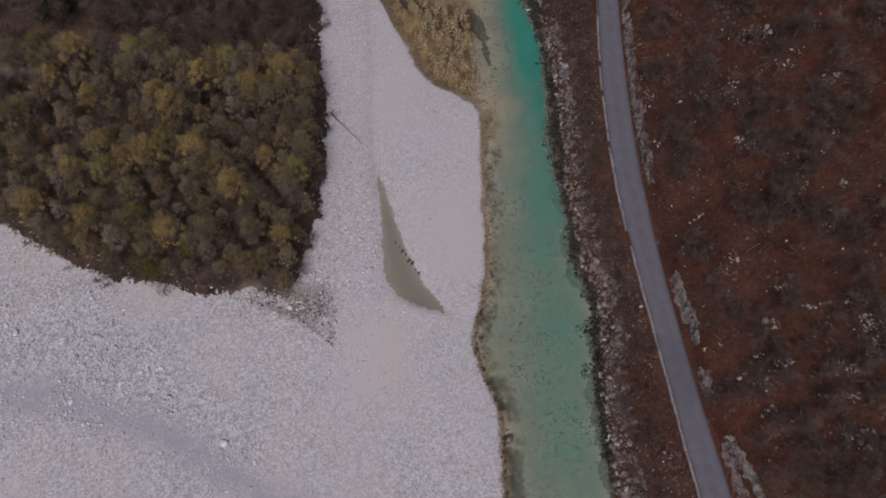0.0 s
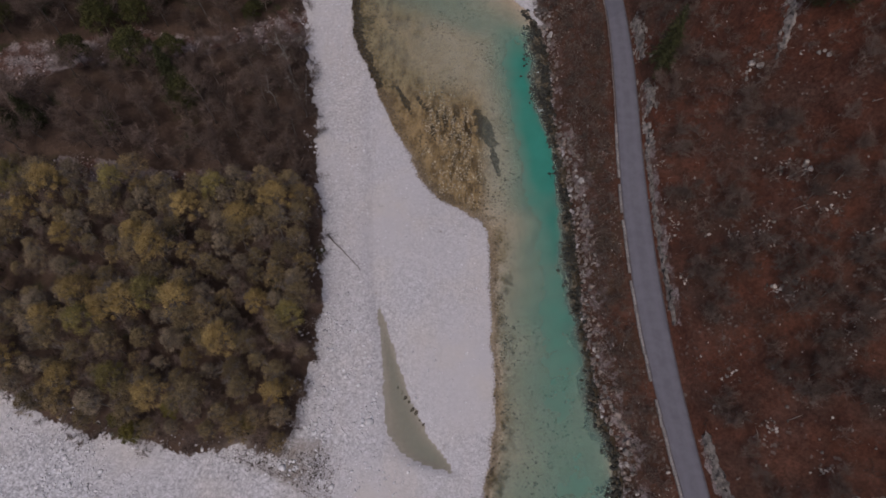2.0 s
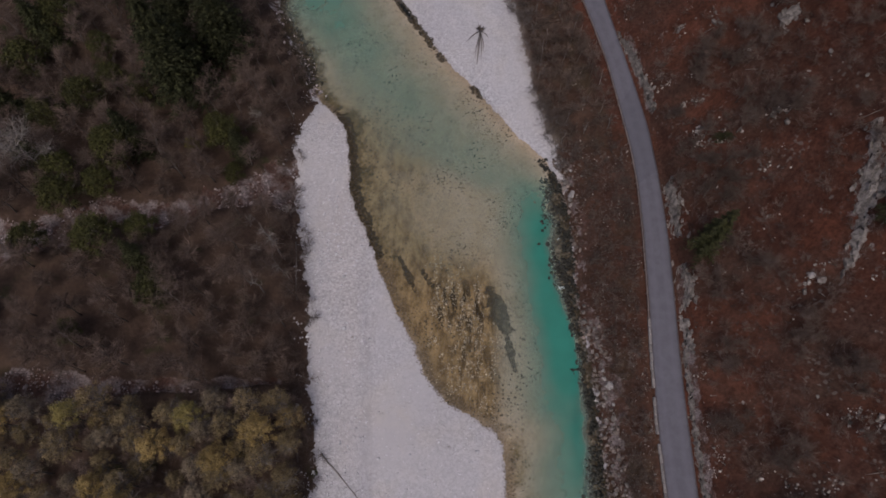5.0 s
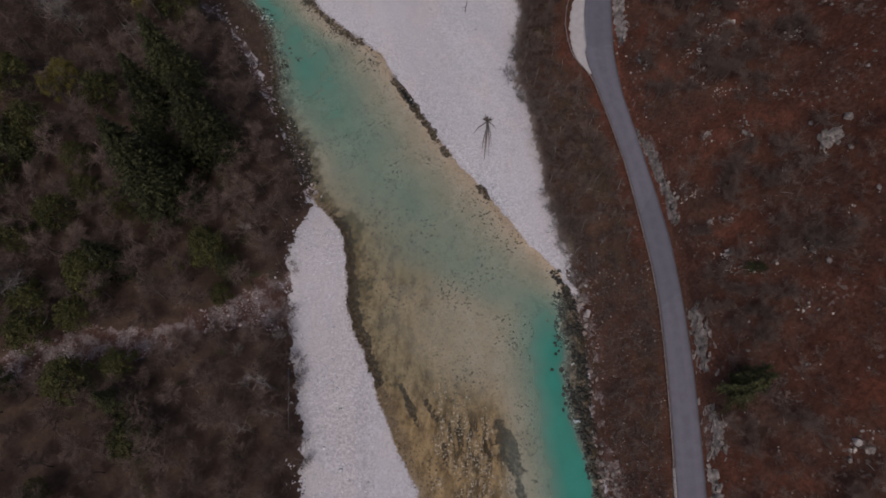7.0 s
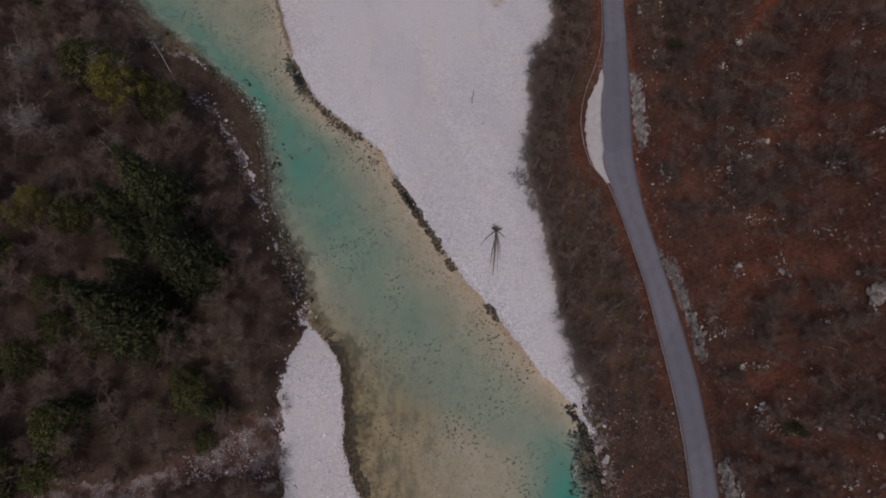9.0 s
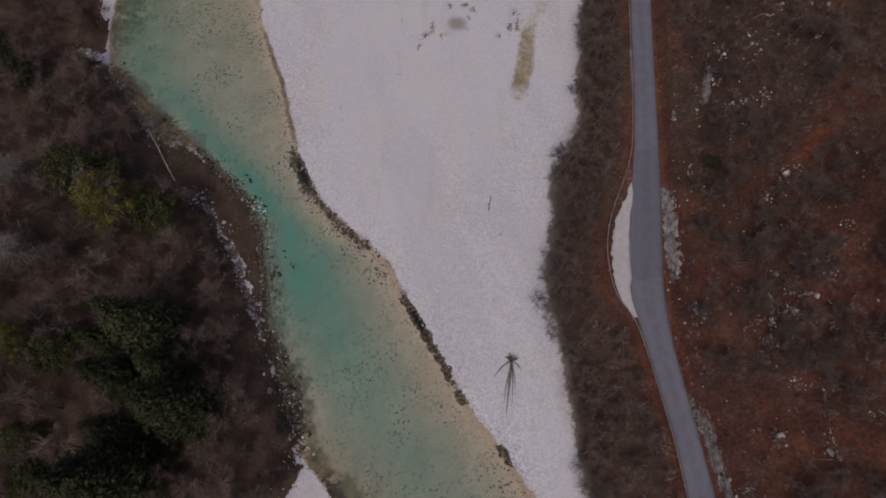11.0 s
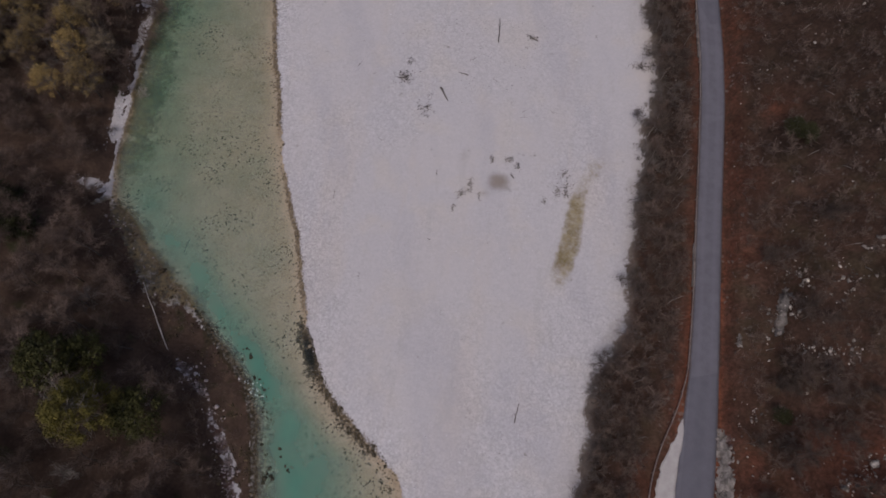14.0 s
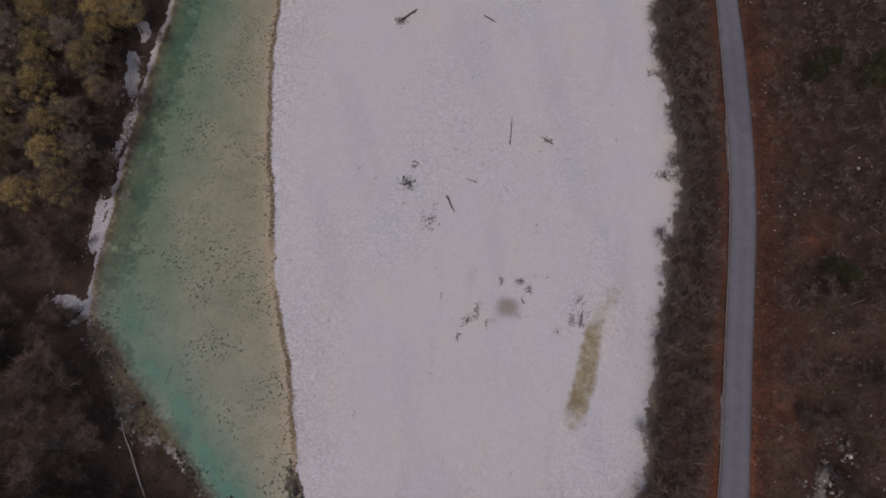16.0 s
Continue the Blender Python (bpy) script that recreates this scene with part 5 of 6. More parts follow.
# outcrops: many struck stones grown together
def outcrop(line, width, size, n, label, shapes=GREYS, zdrop=0.28, grain=None):
    line = np.array(line, float)
    t = rng.uniform(0, len(line) - 1, n)
    k = np.minimum(t.astype(int), len(line) - 2)
    p = line[k] + (line[k + 1] - line[k]) * (t - k)[:, None] + rng.normal(size=(n, 2)) * width / 2
    zz = lay(p[:, 0], p[:, 1])["z"]
    top = thing("rock_outcrop", label, "rock outcrop", "rock outcrops")
    # the ledge from which the stones stand out
    length = np.linalg.norm(np.diff(line, axis=0), axis=1).sum()
    m = max(int(length / 0.45), 6)
    t = np.linspace(0, len(line) - 1, m)
    k = np.minimum(t.astype(int), len(line) - 2)
    c = line[k] + (line[k + 1] - line[k]) * (t - k)[:, None]
    d = np.gradient(c, axis=0)
    nrm = np.stack([-d[:, 1], d[:, 0]], 1) / np.linalg.norm(d, axis=1, keepdims=True)
    u = np.linspace(-1, 1, 9)
    half = (0.45 if grain is None else 0.16) * width + 0.32 * size
    half = half * np.sin(np.pi * np.linspace(0.06, 0.94, m)) ** 0.4 * (1 + 0.55 * vnoise(c[:, 0] * 1.7, c[:, 1] * 1.7, 1.6, 9))
    v = c[:, None] + nrm[:, None] * (u[None, :, None] * half[:, None, None])
    v = v + 0.14 * rng.normal(size=v.shape)
    h = lay(v[..., 0].ravel(), v[..., 1].ravel())["z"].reshape(m, 9)
    h = h - 0.25 + (0.25 + 0.30 * size * (1 - u ** 2)[None]) * (1 + 0.5 * vnoise(v[..., 0], v[..., 1], 0.9, 12)) + 0.07 * rng.normal(size=(m, 9))
    h[:, 0] -= 0.3
    h[:, -1] -= 0.3
    i = (np.arange(m - 1)[:, None] * 9 + np.arange(8)[None]).ravel()
    part("ledge", mesh("ledge", np.concatenate([v, h[..., None]], -1).reshape(-1, 3), np.stack([i, i + 9, i + 10, i + 1], 1), GREYROCK), top)
    for (x, y), z in zip(p, zz):
        q = rng.uniform(0.3, 0.95) * size
        ob = part("rock", shapes[rng.integers(len(shapes))], top)
        ob.matrix_world = pose(x, y, z + q * (0.25 - zdrop), rng.uniform(-25, 25), rng.uniform(-25, 25), rng.uniform(0, 360) if grain is None else grain + rng.normal() * 14) @ Matrix.Diagonal((q * (0.55 if grain is None else rng.uniform(0.7, 1.3)), q * rng.uniform(0.35, 0.75) * (1 if grain is None else 0.75), q * 0.5, 1))
    return top


CUT = "pale cut limestone face beside the road"
outcrop([(39.9, 100), (39.5, 88), (39.6, 76), (40.2, 62)], 0.4, 0.8, 70, CUT)
outcrop([(42.3, 43), (43.0, 38), (43.8, 33.5), (44.0, 29.5)], 0.6, 1.05, 50, CUT)
outcrop([(44.3, 25.5), (44.8, 21)], 0.4, 0.85, 22, CUT)
outcrop([(46.5, 14.3), (48.2, 9.8), (49.4, 5.2), (50.5, 0)], 0.6, 1.1, 50, CUT)
outcrop([(40.9, 131), (41.2, 127), (41.3, 119.5)], 1.3, 1.35, 64, CUT, SLABS, 0.3, 80)
outcrop([(41.1, 114), (41.6, 110), (40.8, 106)], 1.3, 1.3, 60, CUT, SLABS, 0.3, 75)
outcrop([(40.2, 104), (40.4, 98)], 0.7, 1.3, 14, CUT)
outcrop([(35.2, 168), (37.2, 161), (39.2, 152), (39.9, 147)], 0.7, 1.0, 70, CUT)
outcrop([(34.1, 207.3), (34.4, 201), (34.1, 195), (34.1, 188.3)], 1.5, 0.8, 70, "pale grey stone bank along the road's inner edge")
outcrop([(36.9, 222.6), (36.7, 221)], 0.5, 0.7, 7, CUT)
outcrop([(63.3, 127.3), (61.9, 120.4), (61.2, 115.9), (60.2, 111), (59.1, 106.3)], 1.3, 1.6, 56, "craggy grey limestone cliff in the leaf litter", SLABS, 0.3, 62)
outcrop([(62.3, 114.9), (64.1, 120.2), (65.6, 125.6), (68.5, 132.4)], 4.2, 1.8, 46, "craggy grey limestone knob above the road", SLABS, 0.3, 52)
outcrop([(65.8, 118.6), (67.7, 121.6), (70.4, 126.3)], 3.2, 1.8, 20, "tilted grey limestone slabs above the road", SLABS, 0.3, 50)
outcrop([(57.5, 151.5), (58.7, 153.8)], 1.1, 2.4, 12, "large tilted pale limestone block on the wooded hillside")
outcrop([(43.1, 230.6), (42.8, 227.6), (41.9, 222.7)], 0.7, 1.2, 18, "grey lichen-covered rock rib on the hillside")


# ---- trees ----
def limbs(soup, rng, h, r, n, base=0.35, up=0.6, thick=0.0055, trunk=0.014, spread=None):
    """A tapered leaning trunk with limbs; gives the limbs' lines."""
    thick, trunk = thick * h, trunk * h
    lean = rng.normal(size=2) * 0.05 * h
    k = np.linspace(0, 1, 6)
    pts = np.stack([lean[0] * k ** 2 + 0.03 * h * rng.normal(size=6) * k, lean[1] * k ** 2 + 0.03 * h * rng.normal(size=6) * k, k * h * 0.9], 1)
    pts[0, 2] = -0.4
    soup.tube(pts, trunk * (1 - k * 0.85) + 0.01, 6)
    lines = [pts[2:]]
    for i in range(n):
        t = rng.uniform(base, 0.92)
        p = np.array([np.interp(t, k, pts[:, c]) for c in range(3)])
        a = i * 2.4 + rng.uniform(-0.5, 0.5)
        reach = r * (1.15 - 0.65 * t) * rng.uniform(0.75, 1.15)
        d = np.array([math.cos(a), math.sin(a), up * rng.uniform(0.6, 1.5)])
        q = np.stack([p, p + d * reach * 0.45 + rng.normal(size=3) * 0.15, p + d * reach * np.array([1, 1, 1.15]) + rng.normal(size=3) * 0.25])
        (spread or soup).tube(q, (thick, thick * 0.6, thick * 0.2), 4)
        lines.append(q)
    return lines


def twigs(soup, lines, rng, n, length, width, spread=0.8):
    which = rng.integers(0, len(lines), n)
    start = np.empty((n, 3))
    out = np.empty((n, 3))
    for i, w in enumerate(which):
        q = lines[w]
        t = rng.uniform(0.15, 1) * (len(q) - 1)
        k = min(int(t), len(q) - 2)
        start[i] = q[k] + (q[k + 1] - q[k]) * (t - k)
        d = q[-1] - q[0]
        out[i] = d / (np.linalg.norm(d) + 1e-9)
    out = out + rng.normal(size=(n, 3)) * spread + [0, 0, 0.25]
    out /= np.linalg.norm(out, axis=1, keepdims=True)
    ln = rng.uniform(0.5, 1.2, (n, 1)) * length
    mid = start + out * ln * 0.5
    soup.blades(start, start + out * ln, width * rng.uniform(0.6, 1.3, n), rng)
    out2 = out + rng.normal(size=(n, 3)) * 0.7
    soup.blades(mid, mid + out2 * ln * 0.55, width * 0.8 * rng.uniform(0.6, 1.2, n), rng)


def bare_tree(rng, h, r, n=560, pale=False, width=0.075, mat=None, whole=False):
    wood, fine = Soup(), Soup()
    lines = limbs(wood, rng, h, r, 11, 0.3, 0.55, spread=fine if whole else None)
    twigs(fine, lines, rng, n, 0.5 * r, width)
    return wood.mesh("trunk", PALEBARK if pale else BARK), fine.mesh("crown", mat or (PALETWIG if pale else TWIG))


def budding_crown(rng, h, r, mat, n=5200, size=0.098, bare=420):
    """A tall domed crown of many small bud clumps over fine twigs."""
    wood, leaf = Soup(), Soup()
    lines = limbs(wood, rng, h, r, 12, 0.3, 0.8)
    twigs(wood, lines, rng, bare, 0.45 * r, 0.05)
    k = rng.integers(26, 38)
    a = np.arange(k) * 2.39996 + rng.uniform(0, 6)
    u = (np.arange(k) + 0.5) / k
    rr = r * 0.86 * np.sqrt(u) * rng.uniform(0.8, 1.15, k)
    c = np.stack([rr * np.cos(a), rr * np.sin(a), h * (0.90 - 0.40 * u ** 1.4) + rng.normal(size=k) * 0.035 * h], 1)
    br = r * rng.uniform(0.17, 0.34, k)
    w = rng.integers(0, k, n)
    d = rng.normal(size=(n, 3)) + [0, 0, 0.5]
    d /= np.linalg.norm(d, axis=1, keepdims=True)
    p = c[w] + d * br[w][:, None] * rng.uniform(0.35, 1.1, (n, 1)) * [1, 1, 1.3]
    leaf.leaves(p, d, size * rng.uniform(0.5, 1.4, n), rng)
    return wood.mesh("trunk", BARK), leaf.mesh("crown", mat)


def conifer(rng, h, r, boughs=15, mat=None):
    """A spruce: whorls of drooping boughs, each a spine with side sprays."""
    wood, leaf = Soup(), Soup()
    wood.tube([(0, 0, -0.4), (0, 0, h * 0.5), (0, 0, h)], (0.012 * h, 0.007 * h, 0.02), 6)
    rows = int(h * 1.3) + 4
    width = 0.16 + 0.011 * h
    for i in range(rows):
        t = (i + 0.5) / rows
        z = h * (0.08 + 0.92 * t)
        reach = r * (1 - t) ** 0.75 + 0.2
        m = boughs if t < 0.7 else max(boughs * 3 // 5, 4)
        for j in range(m):
            a = 2 * np.pi * j / m + i * 1.3 + rng.uniform(-0.25, 0.25)
            ln = reach * rng.uniform(0.62, 1.15)
            d = np.array([math.cos(a), math.sin(a), 0])
            side = np.array([-d[1], d[0], 0])
            k = np.linspace(0, 1, 7)
            spine = d * (ln * k)[:, None] + np.array([0, 0, 1.0]) * (z + 0.10 * ln * k - 0.34 * ln * k ** 2)[:, None]
            st, en = [], []
            for q in range(1, 7):
                b = spine[q - 1] * 0.4 + spine[q] * 0.6
                wd = ln * 0.30 * (1.15 - k[q] * 0.75)
                for sg in (-1, 1):
                    st.append(b)
                    en.append(b + (d * 0.75 + side * sg) * wd + rng.normal(size=3) * 0.06 - [0, 0, 0.16 * wd])
            st.append(spine[1])
            en.append(spine[6] + d * 0.15)
            leaf.blades(st, en, np.full(len(st), width), rng)
    return wood.mesh("trunk", BARK), leaf.mesh("crown", mat or NEEDLE)


def plant(name, label, category, group, meshes, x, y, turn, size, tilt=(0, 0)):
    t = thing(name, label, category, group)
    for key, me in zip(("trunk", "crown"), meshes):
        part(key, me, t)
    t.matrix_world = pose(x, y, height(x, y) - 0.05, tilt[0], tilt[1], turn) @ Matrix.Scale(size, 4)
    return t


def stand(name, label, category, group, kinds, x, y, z, rng, lo, hi):
    first = [plant(name, label, category, group, m, x[i], y[i], rng.uniform(0, 360), 1.0) for i, m in enumerate(kinds) if i < len(x)]
    for t in first:
        s = rng.uniform(lo, hi)
        t.scale = (s, s, s)
    for i in range(len(first), len(x)):
        t = first[rng.integers(len(first))]
        s = rng.uniform(lo, hi)
        c = copy_thing(t, pose(x[i], y[i], z[i] - 0.05, rng.uniform(-4, 4), rng.uniform(-4, 4), rng.uniform(0, 360)))
        c.scale = (s, s, s)


rng = np.random.default_rng(37)
in_grove = lambda x, y: (((x + 96) / 7) ** 2 + ((y - 86) / 4) ** 2 > 1) & (y < 89 + 2 * vnoise(x, x * 0, 8, 3)) & (x > -97 + 0.25 * (y - 50))
# the budding grove on the gravel point
BRIGHT = [(-68.6, 61.5), (-63.1, 65.4), (-61.8, 60.8), (-58.4, 62.8), (-54.6, 64.0), (-50.7, 65.3), (-45.5, 64.0), (-38.5, 57.7), (-74.3, 54.7), (-63.3, 51.0), (-55.5, 51.0), (-48.5, 49.3), (-47.4, 82.0), (-43.0, 85.7), (-55.1, 76.2), (-60.6, 85.7), (-32.0, 83.4), (-75.9, 81.3), (-68.1, 75.9), (-71.8, 85.0), (-50.8, 72.7), (-28.2, 62.7), (-29.6, 49.2), (-37.2, 79.8), (-79.3, 87.3), (-33.6, 64.6)]
gx, gy = np.array(BRIGHT).T
stand("budding_tree", "bright ochre-yellow budding broadleaf tree with a domed crown", "tree", "budding grove", [budding_crown(rng, rng.uniform(10, 12), rng.uniform(2.5, 3.3), (BUDBRIGHT, BUDBRIGHT, BUDGREEN)[k % 3]) for k in range(7)], gx, gy, lay(gx, gy)["z"], rng, 0.85, 1.15)
spaced = lambda x, y: np.min((x[:, None] - gx) ** 2 + (y[:, None] - gy) ** 2, axis=1) > 2.9 ** 2
x, y, z = pick(6000, (-100, 40, -26, 95), lambda x, y, a: (a["wood"] > 0.9) & in_grove(x, y) & spaced(x, y), rng, 3.2)
stand("budding_tree", "dull olive-brown budding broadleaf tree with a rounded crown", "tree", "budding grove", [budding_crown(rng, rng.uniform(9, 11.5), rng.uniform(2.0, 2.9), (BUDS, BUDDULL, BUDGREY, BUDDULL)[k % 4], 3600) for k in range(12)], x, y, z, rng, 0.6, 1.08)
# spruces by place and height
EVERGREENS = [(-54.6, 151.6, 30), (-47.9, 162.7, 26), (-54.5, 174.5, 25), (-57.5, 166.5, 19), (-51, 168.5, 18), (-79.9, 158, 15), (-62, 138, 15), (-43, 139, 11), (-86.5, 129.6, 14), (-91.2, 226.3, 14), (-95, 231, 13), (-85, 143, 14), (-80, 101, 10), (-57, 114, 12), (-84, 100, 10), (-54, 109, 10), (-55.5, 158.5, 19), (-60.5, 172, 16)]


OLIVES = [(-72, 125, 1.4), (-64.7, 135, 1.5), (-46, 141, 1.4), (-64, 117, 1.5), (-53, 108, 1.4), (-44, 134, 0.8), (-87, 137, 1.4), (-75, 116, 1.2), (-90, 122, 1.2), (-63, 150, 1.1), (-70, 157, 1.1), (-58, 120, 1.1), (-66, 100, 0.9), (-79, 133, 1.1), (-59.4, 197.2, 1.7), (-67.6, 170.2, 1.4), (-73.5, 202.6, 1.9), (-70.5, 204.8, 1.4), (-77, 161, 1.5), (-82.3, 151.5, 1.5), (-80.6, 168.9, 1.5), (-48.2, 143.8, 1.0), (-65, 136, 1.5), (-73.2, 130, 1.3), (-66, 128.5, 1.2), (-72, 146, 1.4), (-78, 142, 1.3), (-68, 151, 1.2)]


def clear_of(x, y):
    """Keeps bare trees out of the evergreens' crowns."""
    ok = np.ones(len(x), bool)
    for ex, ey, r in [(ex, ey, 0.17 * h) for ex, ey, h in EVERGREENS] + [(ex, ey, 1.7 * k) for ex, ey, k in OLIVES] + [(-64.2, 196, 4.5)]:
        ok &= (x - ex) ** 2 + (y - ey) ** 2 > r ** 2
    return ok


# bare trees of the left wood
BARES = [bare_tree(rng, rng.uniform(7, 11), rng.uniform(2.4, 3.6), 860, width=0.058) for _ in range(12)]
x, y, z = pick(9000, (-84, 44, -27, 345), lambda x, y, a: (a["wood"] > 0.85) & (a["gully"] < 0.12) & (lay(x, y + 2.0)["gully"] < 0.3) & ~in_grove(x, y - 1.5) & clear_of(x, y) & ((a["dw"] > 3.4) | (y < 152)), rng, 3.9)
stand("bare_tree", "leafless grey-brown broadleaf tree with fine twigs", "tree", "bare woodland", BARES, x, y, z, rng, 0.75, 1.2)


def joined(name, label, category, kinds, x, y, z, rng, lo, hi, which=1, mat=TWIG):
    """Many far plants in one mesh."""
    s = Soup()
    data = []
    for m in kinds:
        me = m[which]
        v = np.empty(len(me.vertices) * 3, np.float32)
        me.vertices.foreach_get("co", v)
        f = np.empty(len(me.loops), np.int32)
        me.loops.foreach_get("vertex_index", f)
        data.append((v.reshape(-1, 3).astype(float), f.reshape(-1, 3)))
    for i in range(len(x)):
        v, f = data[rng.integers(len(data))]
        a, k = rng.uniform(0, 2 * np.pi), rng.uniform(lo, hi)
        r = np.array([[math.cos(a), -math.sin(a), 0], [math.sin(a), math.cos(a), 0], [0, 0, 1]])
        s.add(v @ r.T * k + [x[i], y[i], z[i]], f)
    return thing(name, label, category, kind="stuff", me=s.mesh(name, mat))


x, y, z = pick(7000, (-136, 44, -84, 345), lambda x, y, a: (a["wood"] > 0.85) & (a["gully"] < 0.12) & ~in_grove(x, y) & clear_of(x, y) & ((x < -98) | (lay(x, y + 3.5)["gully"] < 0.3)) & ((y < 256) | (rng.random(len(x)) < 0.7)), rng, 4.7)
joined("far_woodland", "distant leafless grey-brown woodland crowns", "woodland", BARES, x, y, z, rng, 0.75, 1.2)

x, y, z = pick(3000, (-98, 40, -25, 95), lambda x, y, a: (a["wood"] > 0.8) & in_grove(x, y), rng, 4.4)
joined("grove_understorey", "leafless brown understorey between budding trees", "undergrowth", BARES, x, y, z, rng, 0.5, 0.85)

GREYTWIG = make_plain("grey_bank_twigs", (0.082, 0.067, 0.059), (0.158, 0.133, 0.122), 0.5, 0.9, island=0.35, bump=0)
# low undergrowth under the trees and over the right bank and hillside
SHRUBS = [bare_tree(rng, rng.uniform(2.0, 3.6), rng.uniform(1.1, 1.9), 190, False, 0.05, SHRUBTWIG) for _ in range(10)]
x, y, z = pick(9000, (10, -10, 36, 340), lambda x, y, a: (a["litter"] > 0.9) & (x < ROAD_W(y) - 2.2 - 4.2 * smooth(y, 177, 187) * (1 - smooth(y, 203, 215))) & (a["b"] > np.where(y < 139, 3.2, 0.4)) & ((vnoise(x, y, 6, 61) > -0.35) | (x < BANK(y) + 7)), rng, 2.1)
stand("bare_shrub", "leafless grey-brown shrub on the bank below the road", "shrub", "bank shrubs", SHRUBS, x[:40], y[:40], z[:40], rng, 0.7, 1.25)
joined("bank_thicket", "dense leafless thicket on the river bank", "thicket", SHRUBS, x[40:], y[40:], z[40:], rng, 0.7, 1.2, mat=SHRUBTWIG)
HAZETWIG = make_plain("grey_brown_hill_twigs", (0.078, 0.056, 0.047), (0.146, 0.109, 0.094), 0.35, 0.9, island=0.35, rnd=0.25, bump=0)
HAZE = [bare_tree(rng, rng.uniform(3.6, 6.2), rng.uniform(1.7, 2.7), 640, False, 0.036, HAZETWIG) for _ in range(10)]
THIN = [bare_tree(rng, rng.uniform(2.0, 3.6), rng.uniform(1.1, 1.9), 190, False, 0.040, HAZETWIG) for _ in range(10)]
for_thicket = np.repeat(np.array(THICKETS), 4, axis=0)[:262] + rng.normal(size=(262, 2)) * 1.7
a = lay(for_thicket[:, 0], for_thicket[:, 1])
ok = a["e"] > 2.2
stand("bare_shrub", "leafless grey-brown shrub growing on the leafy hillside", "shrub", "hillside shrubs", HAZE, for_thicket[ok, 0], for_thicket[ok, 1], a["z"][ok], rng, 0.55, 1.15)
south = np.repeat(np.array(SCRUB_PATCHES), 3, axis=0) + rng.normal(size=(3 * len(SCRUB_PATCHES), 2)) * 1.6
joined("hillside_scrub", "leafless grey-brown scrub between stones on the slope", "scrub", HAZE, south[:, 0], south[:, 1], lay(south[:, 0], south[:, 1])["z"], rng, 0.5, 1.0, mat=HAZETWIG)
x, y, z = pick(16000, (38, -12, 108, 345), lambda x, y, a: (a["e"] > 2.5) & (fbm(x, y, 16, 63) > -0.15 - 0.5 * smooth(y, 180, 215)), rng, 2.3)
joined("hillside_scrub", "sparse leafless scrub over red-brown litter", "scrub", THIN, x, y, z, rng, 0.55, 1.3, mat=HAZETWIG)
x, y, z = pick(3000, (62, -12, 108, 345), lambda x, y, a: (a["e"] > 20) & (fbm(x, y, 14, 68) > 0.0), rng, 3.4)
joined("hillside_scrub", "leafless grey-brown scrub high on the slope", "scrub", HAZE, x, y, z, rng, 0.6, 1.1, mat=HAZETWIG)

TUFT = [bare_tree(rng, 0.9, 0.8, 34, False, 0.046) for _ in range(8)]
x, y, z = pick(20000, (24, -12, 106, 345), lambda x, y, a: (a["litter"] > 0.9) & ((a["e"] > 1.5) | (x < ROAD_W(y) - 2 - 3.6 * smooth(y, 177, 187) * (1 - smooth(y, 203, 215)))) & (fbm(x, y, 9, 64) > -0.1), rng, 1.1)
joined("hillside_brush", "low dark brushwood in red-brown leaf litter", "brushwood", TUFT, x[:7000], y[:7000], z[:7000], rng, 0.5, 1.5, mat=make_plain("dark_brushwood", (0.030, 0.024, 0.021), (0.125, 0.100, 0.088), 0.12, 0.9, island=0.5, bump=0))
x, y, z = pick(9000, (-95, 40, -24, 340), lambda x, y, a: (a["dw"] > np.where(y > 236, 0.8, np.where(y > 156, 1.6, -2.2))) & (a["dw"] < 2.6) & (a["d"] < -0.6) & (vnoise(x, y, 4, 65) > -0.35 - 0.3 * a["dw"]), rng, 1.4)
joined("wood_edge_scrub", "ragged leafless scrub along the wood's edge", "scrub", SHRUBS, x, y, z, rng, 0.4, 1.25, mat=SHRUBTWIG)
x, y, z = pick(7000, (-96, 158, -34, 240), lambda x, y, a: (x < LEFT(y)) & (a["d"] < -0.8) & (a["dw"] < 2.0) & (fbm(x, y, 4, 69) > -0.25), rng, 0.8)
joined("shelf_brush", "low dark brushwood on the stony wooded shore", "brushwood", TUFT, x, y, z, rng, 0.5, 1.3, mat=SHRUBTWIG)
x, y, z = pick(9000, (10, 138, 30, 340), lambda x, y, a: (a["b"] > -1.9) & (a["b"] < 2.5) & (a["d"] < -1) & (vnoise(x, y, 4, 66) > -0.2 - 0.25 * a["b"]), rng, 1.2)
joined("bar_edge_scrub", "ragged leafless scrub along the gravel bar's edge", "scrub", SHRUBS, x, y, z, rng, 0.35, 1.3, mat=GREYTWIG)

x, y, z = pick(9000, (22, -10, 44, 142), lambda x, y, a: (a["b"] > 2.6) & (x < ROAD_W(y) - 1.3) & (fbm(x, y, 5, 70) > -0.22), rng, 0.95)
joined("bank_brush", "low grey-brown brushwood between the road and the river", "brushwood", TUFT, x, y, z, rng, 0.6, 1.7, mat=GREYTWIG)
x, y, z = pick(5200, (22, -10, 44, 142), lambda x, y, a: (a["b"] > 2.0) & (x < ROAD_W(y) - 0.8) & (fbm(x, y, 6, 77) > -0.05), rng)
thing("bank_stones", "small pale stones in the leaf litter below the road", "stones", kind="stuff", me=stones("bank_stones", x, y, rng.lognormal(-1.75, 0.45, len(x)), CHIP, rng, z=z, flat=0.8, jag=0.36))
